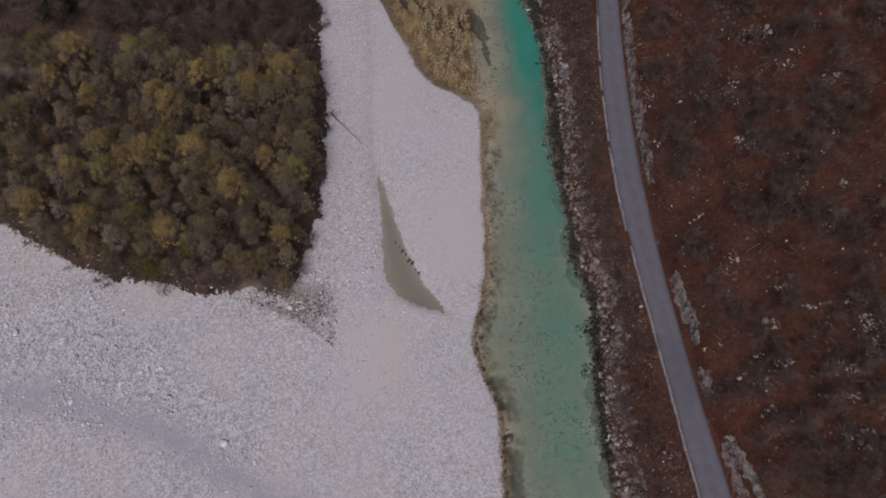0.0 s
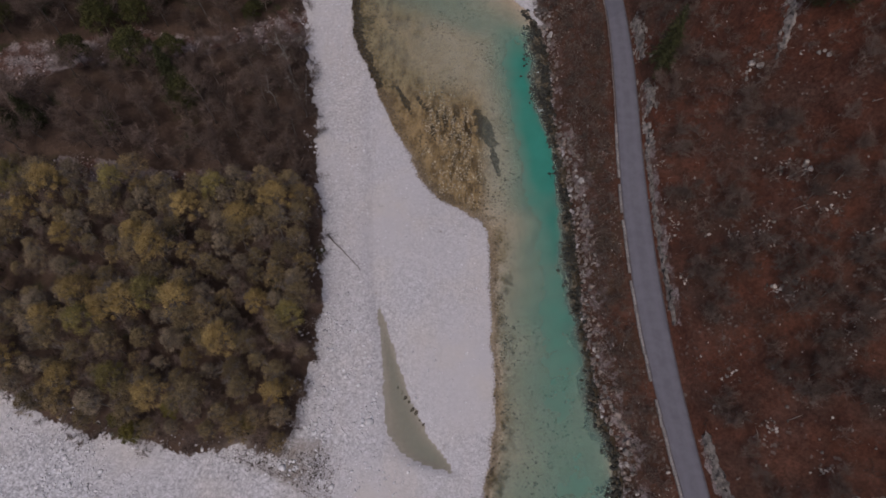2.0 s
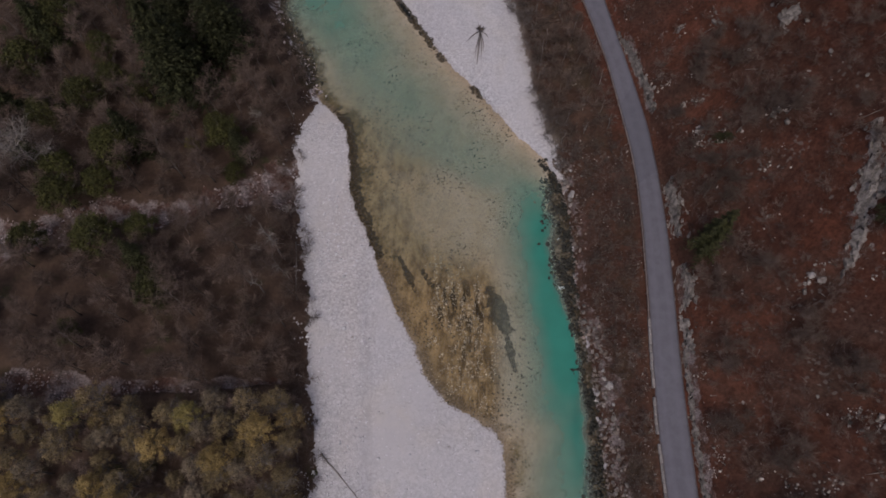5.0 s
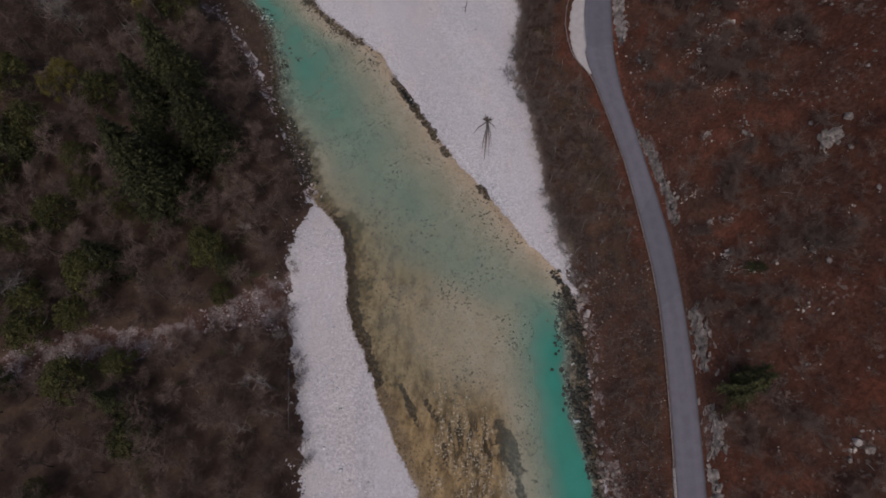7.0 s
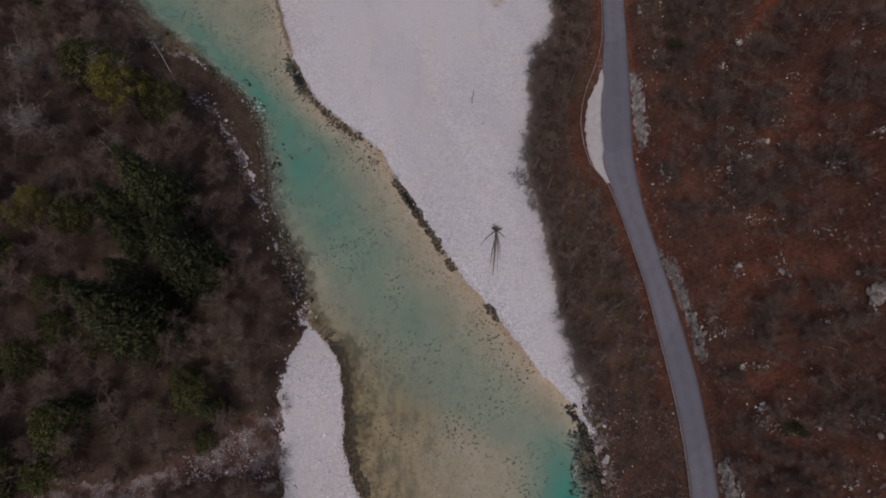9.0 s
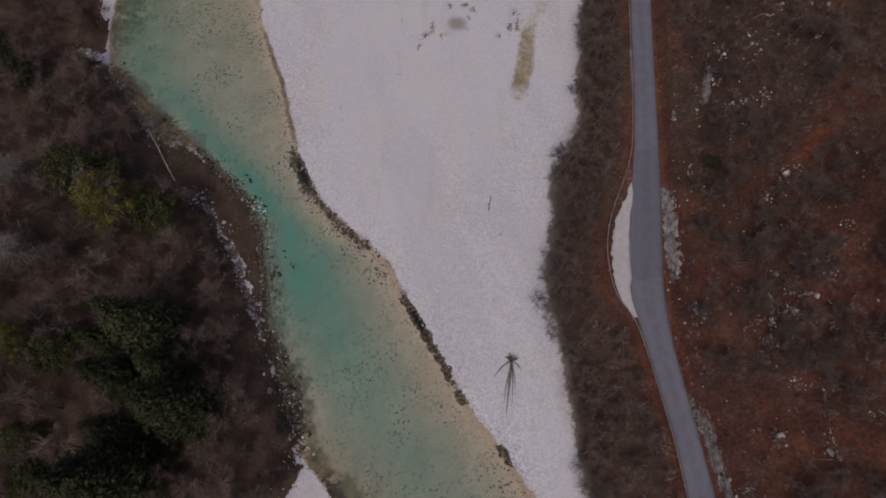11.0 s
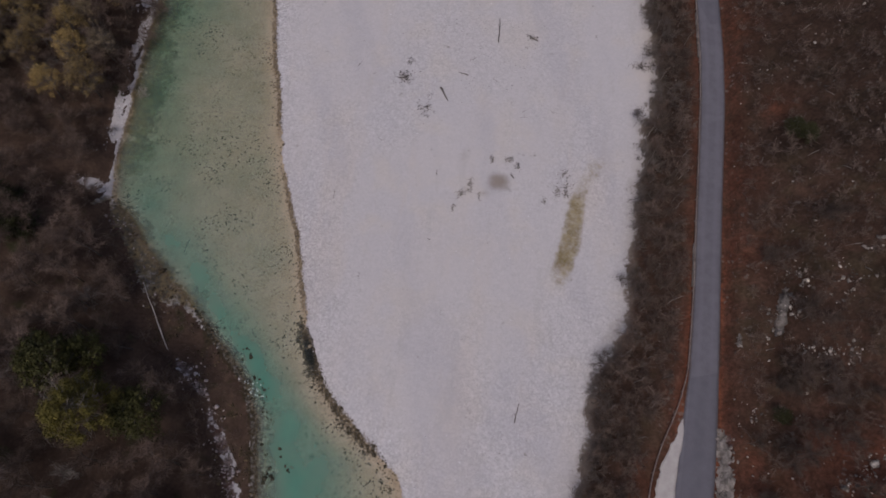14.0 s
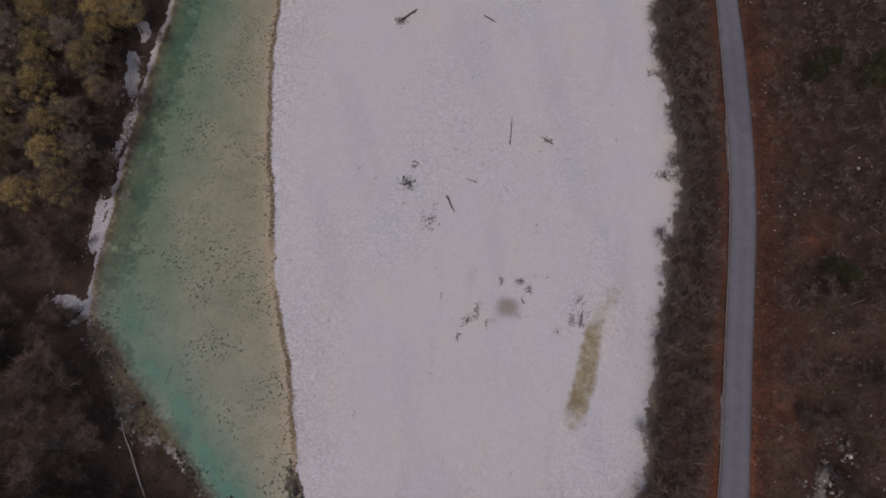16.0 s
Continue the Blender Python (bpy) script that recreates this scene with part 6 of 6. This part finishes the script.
THICK = [bare_tree(rng, rng.uniform(4.0, 5.5), rng.uniform(1.8, 2.4), 330, False, 0.06, whole=True) for _ in range(8)]
x, y, z = pick(9000, (10, 138, 36, 342), lambda x, y, a: (a["litter"] > 0.8) & (a["b"] > 0.3) & (x < ROAD_W(y) - 3.8 - 4.0 * smooth(y, 177, 187) * (1 - smooth(y, 203, 215))) & (vnoise(x, y, 7, 67) > -0.45), rng, 2.5)
stand("bare_sapling", "leafless grey-brown sapling in the bank thicket", "tree", "bank saplings", THICK, x[:260], y[:260], z[:260], rng, 0.7, 1.15)
if len(x) > 260:
    joined("bank_saplings", "dense leafless saplings along the gravel bar", "thicket", THICK, x[260:], y[260:], z[260:], rng, 0.7, 1.1)

x, y, z = pick(1500, (10, 142, 34, 342), lambda x, y, a: (a["b"] > 0.2) & (x < RAIL(y) - 2.5), rng, 3.6)
joined("bank_stems", "pale leaning stems in the bank thicket", "stems", THICK, x[:170], y[:170], z[:170], rng, 0.7, 1.3, which=0, mat=make_plain("pale_stem_bark", (0.15, 0.13, 0.12), (0.27, 0.24, 0.225), 1.0, 0.9, island=0.3, bump=0))
for x, y, s in ((-85.4, 283.5, 1.3), (-85.8, 281.0, 1.0), (-85.2, 276.0, 1.1), (-86.0, 273.5, 0.9), (-87.2, 299, 1.0), (-86.5, 262, 0.9), (-87.0, 268, 1.2), (-87.4, 265, 0.8), (-86.9, 251.5, 0.7), (-88.6, 247, 0.8), (-89, 291, 0.8)):
    plant("bare_shrub", "dark leafless shrub overhanging the eroded river bank", "shrub", "overhanging shrubs", THICK[int(y) % 8], x, y, rng.uniform(0, 360), s)
# evergreens
SPRUCE = [(30, conifer(rng, 30, 7.4)), (25, conifer(rng, 25, 6.2)), (20, conifer(rng, 20, 4.6)), (14, conifer(rng, 14, 3.4))]
for k, (x, y, h) in enumerate(EVERGREENS):
    full, kind = min(SPRUCE, key=lambda q: abs(q[0] - h))
    plant("spruce", "dark green spruce with drooping tiered branches", "conifer", "dark spruces", kind, x, y, rng.uniform(0, 360), h / full)
for x, y, h in ((43.2, 115.4, 17.5), (44.7, 117.4, 12)):
    plant("pine", "thin dark green pine standing beside the road cut", "conifer", "roadside pines", conifer(rng, h, 0.19 * h, 5, DARKIVY), x, y, rng.uniform(0, 360), 1.0)
BUSHY = [budding_crown(rng, 6.5, 2.9, IVY, 5600, 0.13, 40) for _ in range(3)]
for k, (x, y, s) in enumerate(OLIVES):
    plant("evergreen_tree", "dark evergreen tree with a dense rounded crown", "tree", "dark evergreens", BUSHY[k % 3], x, y, rng.uniform(0, 360), s)
SHADY = [budding_crown(rng, 5.0, 2.9, DARKIVY, 4600, 0.13, 40) for _ in range(3)]
for k, (x, y, s) in enumerate([(62.0, 111.4, 0.8), (64.2, 109.5, 1.3), (64.9, 112.7, 1.1), (68.3, 108.8, 1.3), (66, 115.3, 1.0), (70.5, 113.3, 1.2), (41.5, 209.6, 0.55), (45.6, 261, 0.75), (47.2, 259.3, 0.7), (44.6, 300.2, 0.8), (46.8, 302.5, 0.8), (51.6, 296.5, 0.9), (53.5, 299, 0.9), (57, 303, 0.9), (47.4, 135.1, 0.4), (48.6, 134.6, 0.35)]):
    plant("evergreen_bush", "low dark green bush on the leafy hillside", "bush", "hillside evergreens", SHADY[k % 3], x, y, rng.uniform(0, 360), s)
SPRING = [budding_crown(rng, 13, 3.4, GREENLEAF, 9500, 0.125) for _ in range(2)]
for k, (x, y, s) in enumerate([(-64.4, 195.8, 1.4), (-66.2, 198.5, 1.1), (-72.2, 170.5, 0.85), (-74, 168.5, 0.8), (-52, 139, 0.45), (-48, 145, 0.4), (-46, 47, 0.55), (-52.6, 43.2, 0.62), (-56, 45.5, 0.45), (-34, 45, 0.45), (-62, 48, 0.4)]):
    plant("leafing_tree", "broadleaf tree in fresh yellow-green leaf", "tree", "leafing trees", SPRING[k % 2], x, y, rng.uniform(0, 360), s)
BUDB = [budding_crown(rng, 10, 3.3, mat, 4600, 0.1) for mat in (BUDBRIGHT, BUDS, BUDBRIGHT, BUDGREY)]
x, y, z = pick(1500, (-128, 256, -91, 340), lambda x, y, a: (a["wood"] > 0.9), rng, 4.4)
stand("budding_tree", "ochre budding tree above the pale eroded river bank", "tree", "upstream budding trees", BUDB, x, y, z, rng, 0.8, 1.25)
x, y, z = pick(2500, (-128, 246, -90, 342), lambda x, y, a: (a["wood"] > 0.9), rng, 3.0)
joined("upstream_understorey", "leafless brown understorey below budding trees", "undergrowth", BARES, x, y, z, rng, 0.45, 0.8)
WHITE = [bare_tree(rng, 13, 4.2, 520, True), bare_tree(rng, 7, 2.6, 300, True)]
for k, (x, y, s) in enumerate([(-76.5, 131.3, 1.25), (-72.5, 178.2, 0.6), (-75, 185, 1.0), (-40, 124, 0.5), (-41, 147, 0.4), (-38, 118, 0.55), (-33, 127, 0.35), (-75.4, 215, 0.95), (-80, 200, 1.0), (-83, 262, 0.6), (-66, 187, 0.5), (-58, 178, 0.45)]):
    plant("pale_bare_tree", "pale grey leafless tree with spreading branches", "tree", "pale bare trees", WHITE[k % 2], x, y, rng.uniform(0, 360), s)
SLIM = [bare_tree(rng, 18, 1.5, 160, True), bare_tree(rng, 14, 1.2, 130, True)]
for k, (x, y, s) in enumerate([(-33.4, 117.5, 1.0), (-31.6, 112.8, 0.75), (-36, 110, 0.7), (-64, 183, 0.8)]):
    plant("pale_bare_tree", "tall slim pale leafless tree with short branches", "tree", "slim bare trees", SLIM[k % 2], x, y, rng.uniform(0, 360), s)


# ---- driftwood and litter on the bars ----
def log(x0, y0, x1, y1, r, label, mat=DRIFT, stubs=3, name="driftwood_log", lift=0.0):
    s = Soup()
    k = np.linspace(0, 1, 6)
    px, py = x0 + (x1 - x0) * k, y0 + (y1 - y0) * k
    px, py = px + rng.normal(size=6) * 0.06, py + rng.normal(size=6) * 0.06
    zz = lay(px, py)["z"]
    pz = np.maximum(zz, np.linspace(zz[0], zz[-1], 6)) + r * 0.7 + lift * k
    pts = np.stack([px, py, pz], 1)
    s.tube(pts, r * (1 - 0.55 * k), 7)
    for _ in range(stubs):
        t = rng.uniform(0.2, 0.95)
        p = np.array([np.interp(t, k, pts[:, c]) for c in range(3)])
        d = np.array([*(rng.normal(size=2)), rng.uniform(0.1, 0.6)])
        d /= np.linalg.norm(d)
        ln = rng.uniform(0.5, 1.3)
        s.tube([p, p + d * ln * 0.5, p + d * ln + rng.normal(size=3) * 0.1], (r * 0.4, r * 0.3, r * 0.1), 5)
    return thing(name, label, "driftwood", "driftwood", me=s.mesh(name, mat))


def stranded_tree(x, y, tx, ty, label):
    """A fallen tree with its root plate, trunk and stripped branches."""
    t = thing("stranded_tree", label, "driftwood")
    base, d = np.array([x, y, height(x, y)]), np.array([tx - x, ty - y, 0.0])
    side = np.array([-d[1], d[0], 0]) / np.linalg.norm(d)
    s = Soup()
    s.tube([base + [0, 0, 0.4], base + d * 0.5 + [0, 0, 0.35], base + d + [0, 0, 0.2]], (0.26, 0.18, 0.05), 7)
    part("trunk", s.mesh("trunk", DRIFT), t)
    s = Soup()
    u = d / np.linalg.norm(d)
    for i in range(16):
        a = rng.uniform(0, 2 * np.pi)
        q = side * math.cos(a) + np.array([0, 0, abs(math.sin(a)) * 0.8]) - u * rng.uniform(0.0, 0.7)
        ln = rng.uniform(0.7, 1.6)
        s.tube([base + [0, 0, 0.45], base + [0, 0, 0.45] + q * ln * 0.5, base + [0, 0, 0.35] + q * ln + rng.normal(size=3) * 0.15], (0.2, 0.12, 0.03), 5)
    part("root_plate", s.mesh("root_plate", DARKWOOD), t, "dark tangled root plate")
    for sg, at, ln, out in ((-1, 0.0, 4.6, 0.62), (1, 0.02, 8.6, 0.10), (1, 0.03, 6.4, 0.20), (-1, 0.12, 7.0, 0.09), (1, 0.0, 2.4, 0.8)):
        s = Soup()
        p = base + d * at + [0, 0, 0.35]
        e = p + u * ln * (1 - 0.4 * out) + side * sg * ln * out - [0, 0, 0.2]
        s.tube([p, (p + e) / 2 + side * sg * (0.15 + 0.1 * ln * out), e], (0.13, 0.09, 0.02), 5)
        part("branch", s.mesh("branch", DRIFT), t)


stranded_tree(5.9, 174.7, 4.9, 165.0, "stranded bare tree with dark roots on pale gravel")
log(-23.8, 81.6, -17.2, 74.6, 0.15, "long grey driftwood trunk lying on the gravel bar")
log(-9.4, 284.6, -9.7, 291.2, 0.12, "dark driftwood log lying on pale gravel", DARKWOOD)
log(-20.4, 271.4, -18.5, 268.3, 0.22, "thick grey driftwood log on pale gravel")
log(-31.6, 121.5, -30.4, 109.0, 0.14, "pale fallen trunk lying along the wood's edge", PALEBARK)
log(-62.6, 209.2, -69.6, 220.3, 0.13, "pale bleached trunk leaning out over the rocky bank", BLEACHED, 2, lift=1.6)
log(-65.0, 231.6, -65.7, 228.2, 0.12, "dark sunken branch lying on the river bed", DARKWOOD, 4)
log(-0.8, 285.9, -3.2, 287.4, 0.10, "dark driftwood branch on pale gravel", DARKWOOD)
log(-15, 275.3, -17, 275.8, 0.12, "short dark driftwood stick on gravel", DARKWOOD, 1)
log(-36.4, 312.2, -33.6, 315.6, 0.28, "grey driftwood stump on pale gravel", DARKWOOD)
log(-18.6, 315.8, -15.8, 314.4, 0.16, "dark driftwood branch lying on pale gravel", DARKWOOD)
log(1.4, 204.5, 1.9, 208, 0.1, "thin dark driftwood stick on pale gravel", DARKWOOD, 1)
for _ in range(18):
    x, y = rng.uniform(-40, 14), rng.uniform(235, 325)
    a, n = rng.uniform(0, 6.28), rng.uniform(0.5, 1.6)
    if lay([x], [y])["d"][0] < -3 and lay([x], [y])["litter"][0] < 0.1:
        log(x, y, x + n * math.cos(a), y + n * math.sin(a), rng.uniform(0.04, 0.08), "small grey driftwood stick on pale gravel", DRIFT, 1, "driftwood_stick")


def brush_pile(x, y, rx, ry, n, label, name="flood_debris", mat=DARKWOOD, ln=0.6):
    s = Soup()
    n = int(n * 1.8)
    px, py = x + rng.normal(size=n) * rx / 2, y + rng.normal(size=n) * ry / 2
    z = lay(px, py)["z"] + rng.uniform(0.02, 0.25, n)
    a = rng.uniform(0, 2 * np.pi, n)
    st = np.stack([px, py, z], 1)
    en = st + np.stack([np.cos(a), np.sin(a), rng.uniform(-0.05, 0.35, n)], 1) * (ln * rng.uniform(0.4, 1.2, n))[:, None]
    for p, q in zip(st, en):
        s.tube([p, (p + q) / 2 + rng.normal(size=3) * 0.06, q], (0.05, 0.04, 0.015), 4)
    return thing(name, label, "flood debris", kind="stuff", me=s.mesh(name, mat))


DEBRIS = "dark tangle of flood-washed sticks on pale gravel"
for x, y, rx, ry, n in ((-23, 37.5, 3.0, 3.5, 50), (-31, 39.5, 9, 2.0, 40), (-13.0, 247.3, 0.9, 0.9, 30), (-11.6, 249.4, 0.5, 1.6, 34), (-14.2, 244.4, 0.35, 1.2, 16), (-9.5, 247.0, 0.3, 1.1, 12), (-7.7, 255.6, 0.5, 0.8, 20), (-4.4, 256.0, 0.8, 0.6, 30), (-2.6, 254.6, 0.7, 0.9, 24), (-3.5, 252.4, 0.3, 0.5, 8), (6.6, 254.2, 1.4, 1.0, 26), (7.4, 251.4, 1.2, 1.0, 22), (5.8, 250.0, 0.7, 1.6, 30), (7.5, 249.7, 0.9, 1.2, 34), (3.5, 247.5, 0.4, 1.0, 12)):
    brush_pile(x, y, rx, ry, n * (0.6 if y > 200 else 1), DEBRIS, mat=DRIFT if y > 200 else DARKWOOD)
for x, y, rx, ry, n in ((-28.6, 273.3, 1.6, 1.6, 60), (-27.8, 277.5, 0.8, 0.8, 14), (-23, 266, 1.8, 3, 30), (22, 282, 2.6, 1.2, 70), (-36.6, 312.2, 1.5, 1.2, 50), (-2.0, 286.6, 1.6, 0.5, 16)):
    brush_pile(x, y, rx, ry, n, DEBRIS)


# grey stones washed together in the bar's middle
x, y, z = pick(6000, (-34, 262, 4, 300), lambda x, y, a: (vnoise(x, y, 3, 95) + 0.5 * vnoise(x, y, 9, 96) > 0.1) & (rng.random(len(x)) < np.exp(-(((x + 12) / 11) ** 2 + ((y - 281) / 8) ** 2))), rng)
thing("bar_pebbles", "grey pebbles washed together on the pale gravel bar", "pebbles", kind="stuff", me=stones("bar_pebbles", x, y, rng.lognormal(-2.0, 0.35, len(x)), make_plain("grey_bar_pebble", (0.16, 0.15, 0.15), (0.38, 0.365, 0.375), 1.0, 0.9, island=0.4), rng, z=z, flat=0.45, sink=0.35))


# bleached branches lying over the right slope
x, y, z = pick(420, (40, -8, 96, 340), lambda x, y, a: a["e"] > 3, rng, 2.0)
s = Soup()
for i in range(min(130, len(x))):
    a, n = rng.uniform(0, 6.28), rng.uniform(0.6, 1.9)
    ex, ey = x[i] + n * math.cos(a), y[i] + n * math.sin(a)
    s.tube([(x[i], y[i], z[i] + 0.1), ((x[i] + ex) / 2, (y[i] + ey) / 2, height((x[i] + ex) / 2, (y[i] + ey) / 2) + 0.22), (ex, ey, height(ex, ey) + 0.12)], (0.06, 0.05, 0.02), 4)
thing("fallen_branches", "bleached fallen branches scattered over leaf litter", "branches", kind="stuff", me=s.mesh("fallen_branches", PALEBARK))
for bx, by, q in ((-82, 55, 1.1), (-80.9, 54.4, 0.8), (-80, 53, 0.7), (-42.4, 41.0, 1.2), (-43.6, 41.8, 0.8)):
    boulder(bx, by, q, "white limestone boulder at the grove's gravel edge", "bar boulders", BARROCKS)


# foam, dark stones
w = rng.beta(2.4, 1.0, 1500)
px = -42 + 22.2 * w + rng.normal(size=1500) * 0.3
py = 41.5 - rng.random(1500) ** 0.8 * np.interp(px, [-42, -34, -26, -20], [1.5, 3.0, 6.5, 11])
thing("dark_stones", "dark scattered stones and sticks on pale gravel", "stones", kind="stuff", me=stones("dark_stones", px, py, rng.lognormal(-1.95, 0.45, 1500), make_plain("brown_flood_litter", (0.055, 0.043, 0.038), (0.17, 0.145, 0.135), 0.8, 0.9, island=0.5), rng))
x, y, z = pick(16000, (-100, 155, -30, 240), lambda x, y, a: (x < LEFT(y) + 3) & (a["d"] > np.where(y < 200, -6, -12)) & (a["dw"] < 1.8) & (vnoise(x, y, 2.2, 83) > -0.15), rng)
thing("shore_rubble", "dark mossy rubble along the wooded shore", "rubble", kind="stuff", me=stones("shore_rubble", x, y, rng.lognormal(-1.35, 0.5, len(x)), make_plain("mossy_brown_rubble", (0.036, 0.027, 0.016), (0.125, 0.092, 0.056), 1.0, 0.95, island=0.5), rng, z=z, jag=0.3))
x, y, z = pick(30000, (-130, 82, -29, 150), lambda x, y, a: (a["gully"] > 0.3) & (vnoise(x, y, 5, 81) > -0.2) & (rng.random(len(x)) < 0.5 + 0.5 * smooth(x, -62, -44)), rng)
thing("gully_stones", "pale and reddish stones washed down a dry gully", "stones", kind="stuff", me=stones("gully_stones", x, y, rng.lognormal(-1.2, 0.42, len(x)), make_plain("reddish_scree", (0.15, 0.106, 0.097), (0.40, 0.345, 0.345), 0.3, 0.92, island=0.45), rng, z=z))
x, y, z = pick(6000, (-60, 160, -26, 222), lambda x, y, a: (x < LEFT(y) + 7) & (a["d"] > -0.5) & (a["d"] < 2.2 + 2.2 * vnoise(x, y, 4, 84) + 3.2 * smooth(y, 182, 190) * (1 - smooth(y, 203, 209))) & (vnoise(x, y, 1.8, 85) > -0.05), rng, 0.45)
thing("sunken_stones", "dark sunken stones along the deep wooded shore", "stones", kind="stuff", me=stones("sunken_stones", x, y, np.clip(rng.lognormal(-0.8, 0.4, len(x)), 0.2, 1.0), make_plain("dark_sunken_stone", (0.020, 0.020, 0.014), (0.062, 0.055, 0.036), 1.0, 0.9, island=0.5), rng, z=np.maximum(z, -0.05), jag=0.3))
x, y, z = pick(9000, (-48, 190, -18, 222), lambda x, y, a: (x > LEFT(y) + 9) & (a["d"] > -0.6) & (a["d"] < 2.6) & (vnoise(x, y, 2.4, 86) > -0.1), rng, 0.3)
thing("sunken_stones", "brown and pale stones along the bar's wet edge", "stones", kind="stuff", me=stones("sunken_stones", x, y, rng.lognormal(-1.4, 0.4, len(x)), make_plain("mixed_wet_stone", (0.035, 0.030, 0.018), (0.20, 0.165, 0.12), 0.5, 0.9, island=0.6), rng, z=z, jag=0.3))
rng = np.random.default_rng(53)
for x, y, n, r in ((20.3, 112.4, 30, 0.45), (20.9, 122.8, 12, 0.4), (-46.4, 205.4, 16, 0.9), (-45.8, 204.2, 18, 0.9), (-44.6, 203.4, 12, 0.8), (-57, 213, 8, 0.5)):
    px, py = x + rng.normal(size=n) * r, y + rng.normal(size=n) * r * 0.25 - 0.1 * x * 0
    me = stones("foam", px, py, rng.uniform(0.1, 0.34, n), FOAM, rng, flat=0.18, z=np.full(n, 0.0))
    thing("foam", "white foam of broken water over stones", "foam", kind="stuff", me=me)
# eroded white gravel scars in the left bank, and its loose stones
for x, y, n, rx, ry in ((-91.2, 290, 160, 1.3, 6), (-87.2, 256, 150, 1.0, 7), (-88.6, 274, 90, 0.7, 6), (-87, 239.6, 110, 2.6, 1.6)):
    px, py = x + rng.normal(size=n) * rx * 0.6, y + rng.normal(size=n) * ry * 0.5
    thing("bank_scar_stones", "white washed stones in an eroded bank scar", "stones", kind="stuff", me=stones("bank_scar_stones", px, py, rng.lognormal(-1.5, 0.45, n), COBBLE, rng))
py = rng.uniform(156, 234, 1300)
px = WOOD(py) + (0.6 + rng.normal(size=1300) * 1.15) * slant(WOOD, py)
p = np.stack([px, py], 1)
keep = (vnoise(px, py, 2.4, 97) > -0.25) & (rng.random(1300) < np.interp(py, [155, 158, 170, 178, 185, 190, 198, 202, 206, 209, 229, 234], [.3, .7, .25, .8, .4, .8, .7, .3, .9, .1, .12, .4]))
thing("bank_scar_stones", "pale washed stones along the wooded shore's rim", "stones", kind="stuff", me=stones("bank_scar_stones", p[keep, 0], p[keep, 1], rng.lognormal(-1.2, 0.5, keep.sum()), make_plain("pinkish_bank_stone", (0.21, 0.175, 0.17), (0.50, 0.44, 0.44), 1.0, 0.9, island=0.45), rng, jag=0.3))
x, y, z = pick(16000, (-95, 38, -24, 160), lambda x, y, a: (a["dw"] > -1.2) & (a["dw"] < 2.4) & (vnoise(x, y, 3, 91) > 0.0), rng)
thing("edge_stones", "white cobbles scattered along the wood's edge", "stones", kind="stuff", me=stones("edge_stones", x[:1500], y[:1500], rng.lognormal(-1.5, 0.4, len(x[:1500])), COBBLE, rng, z=z[:1500]))
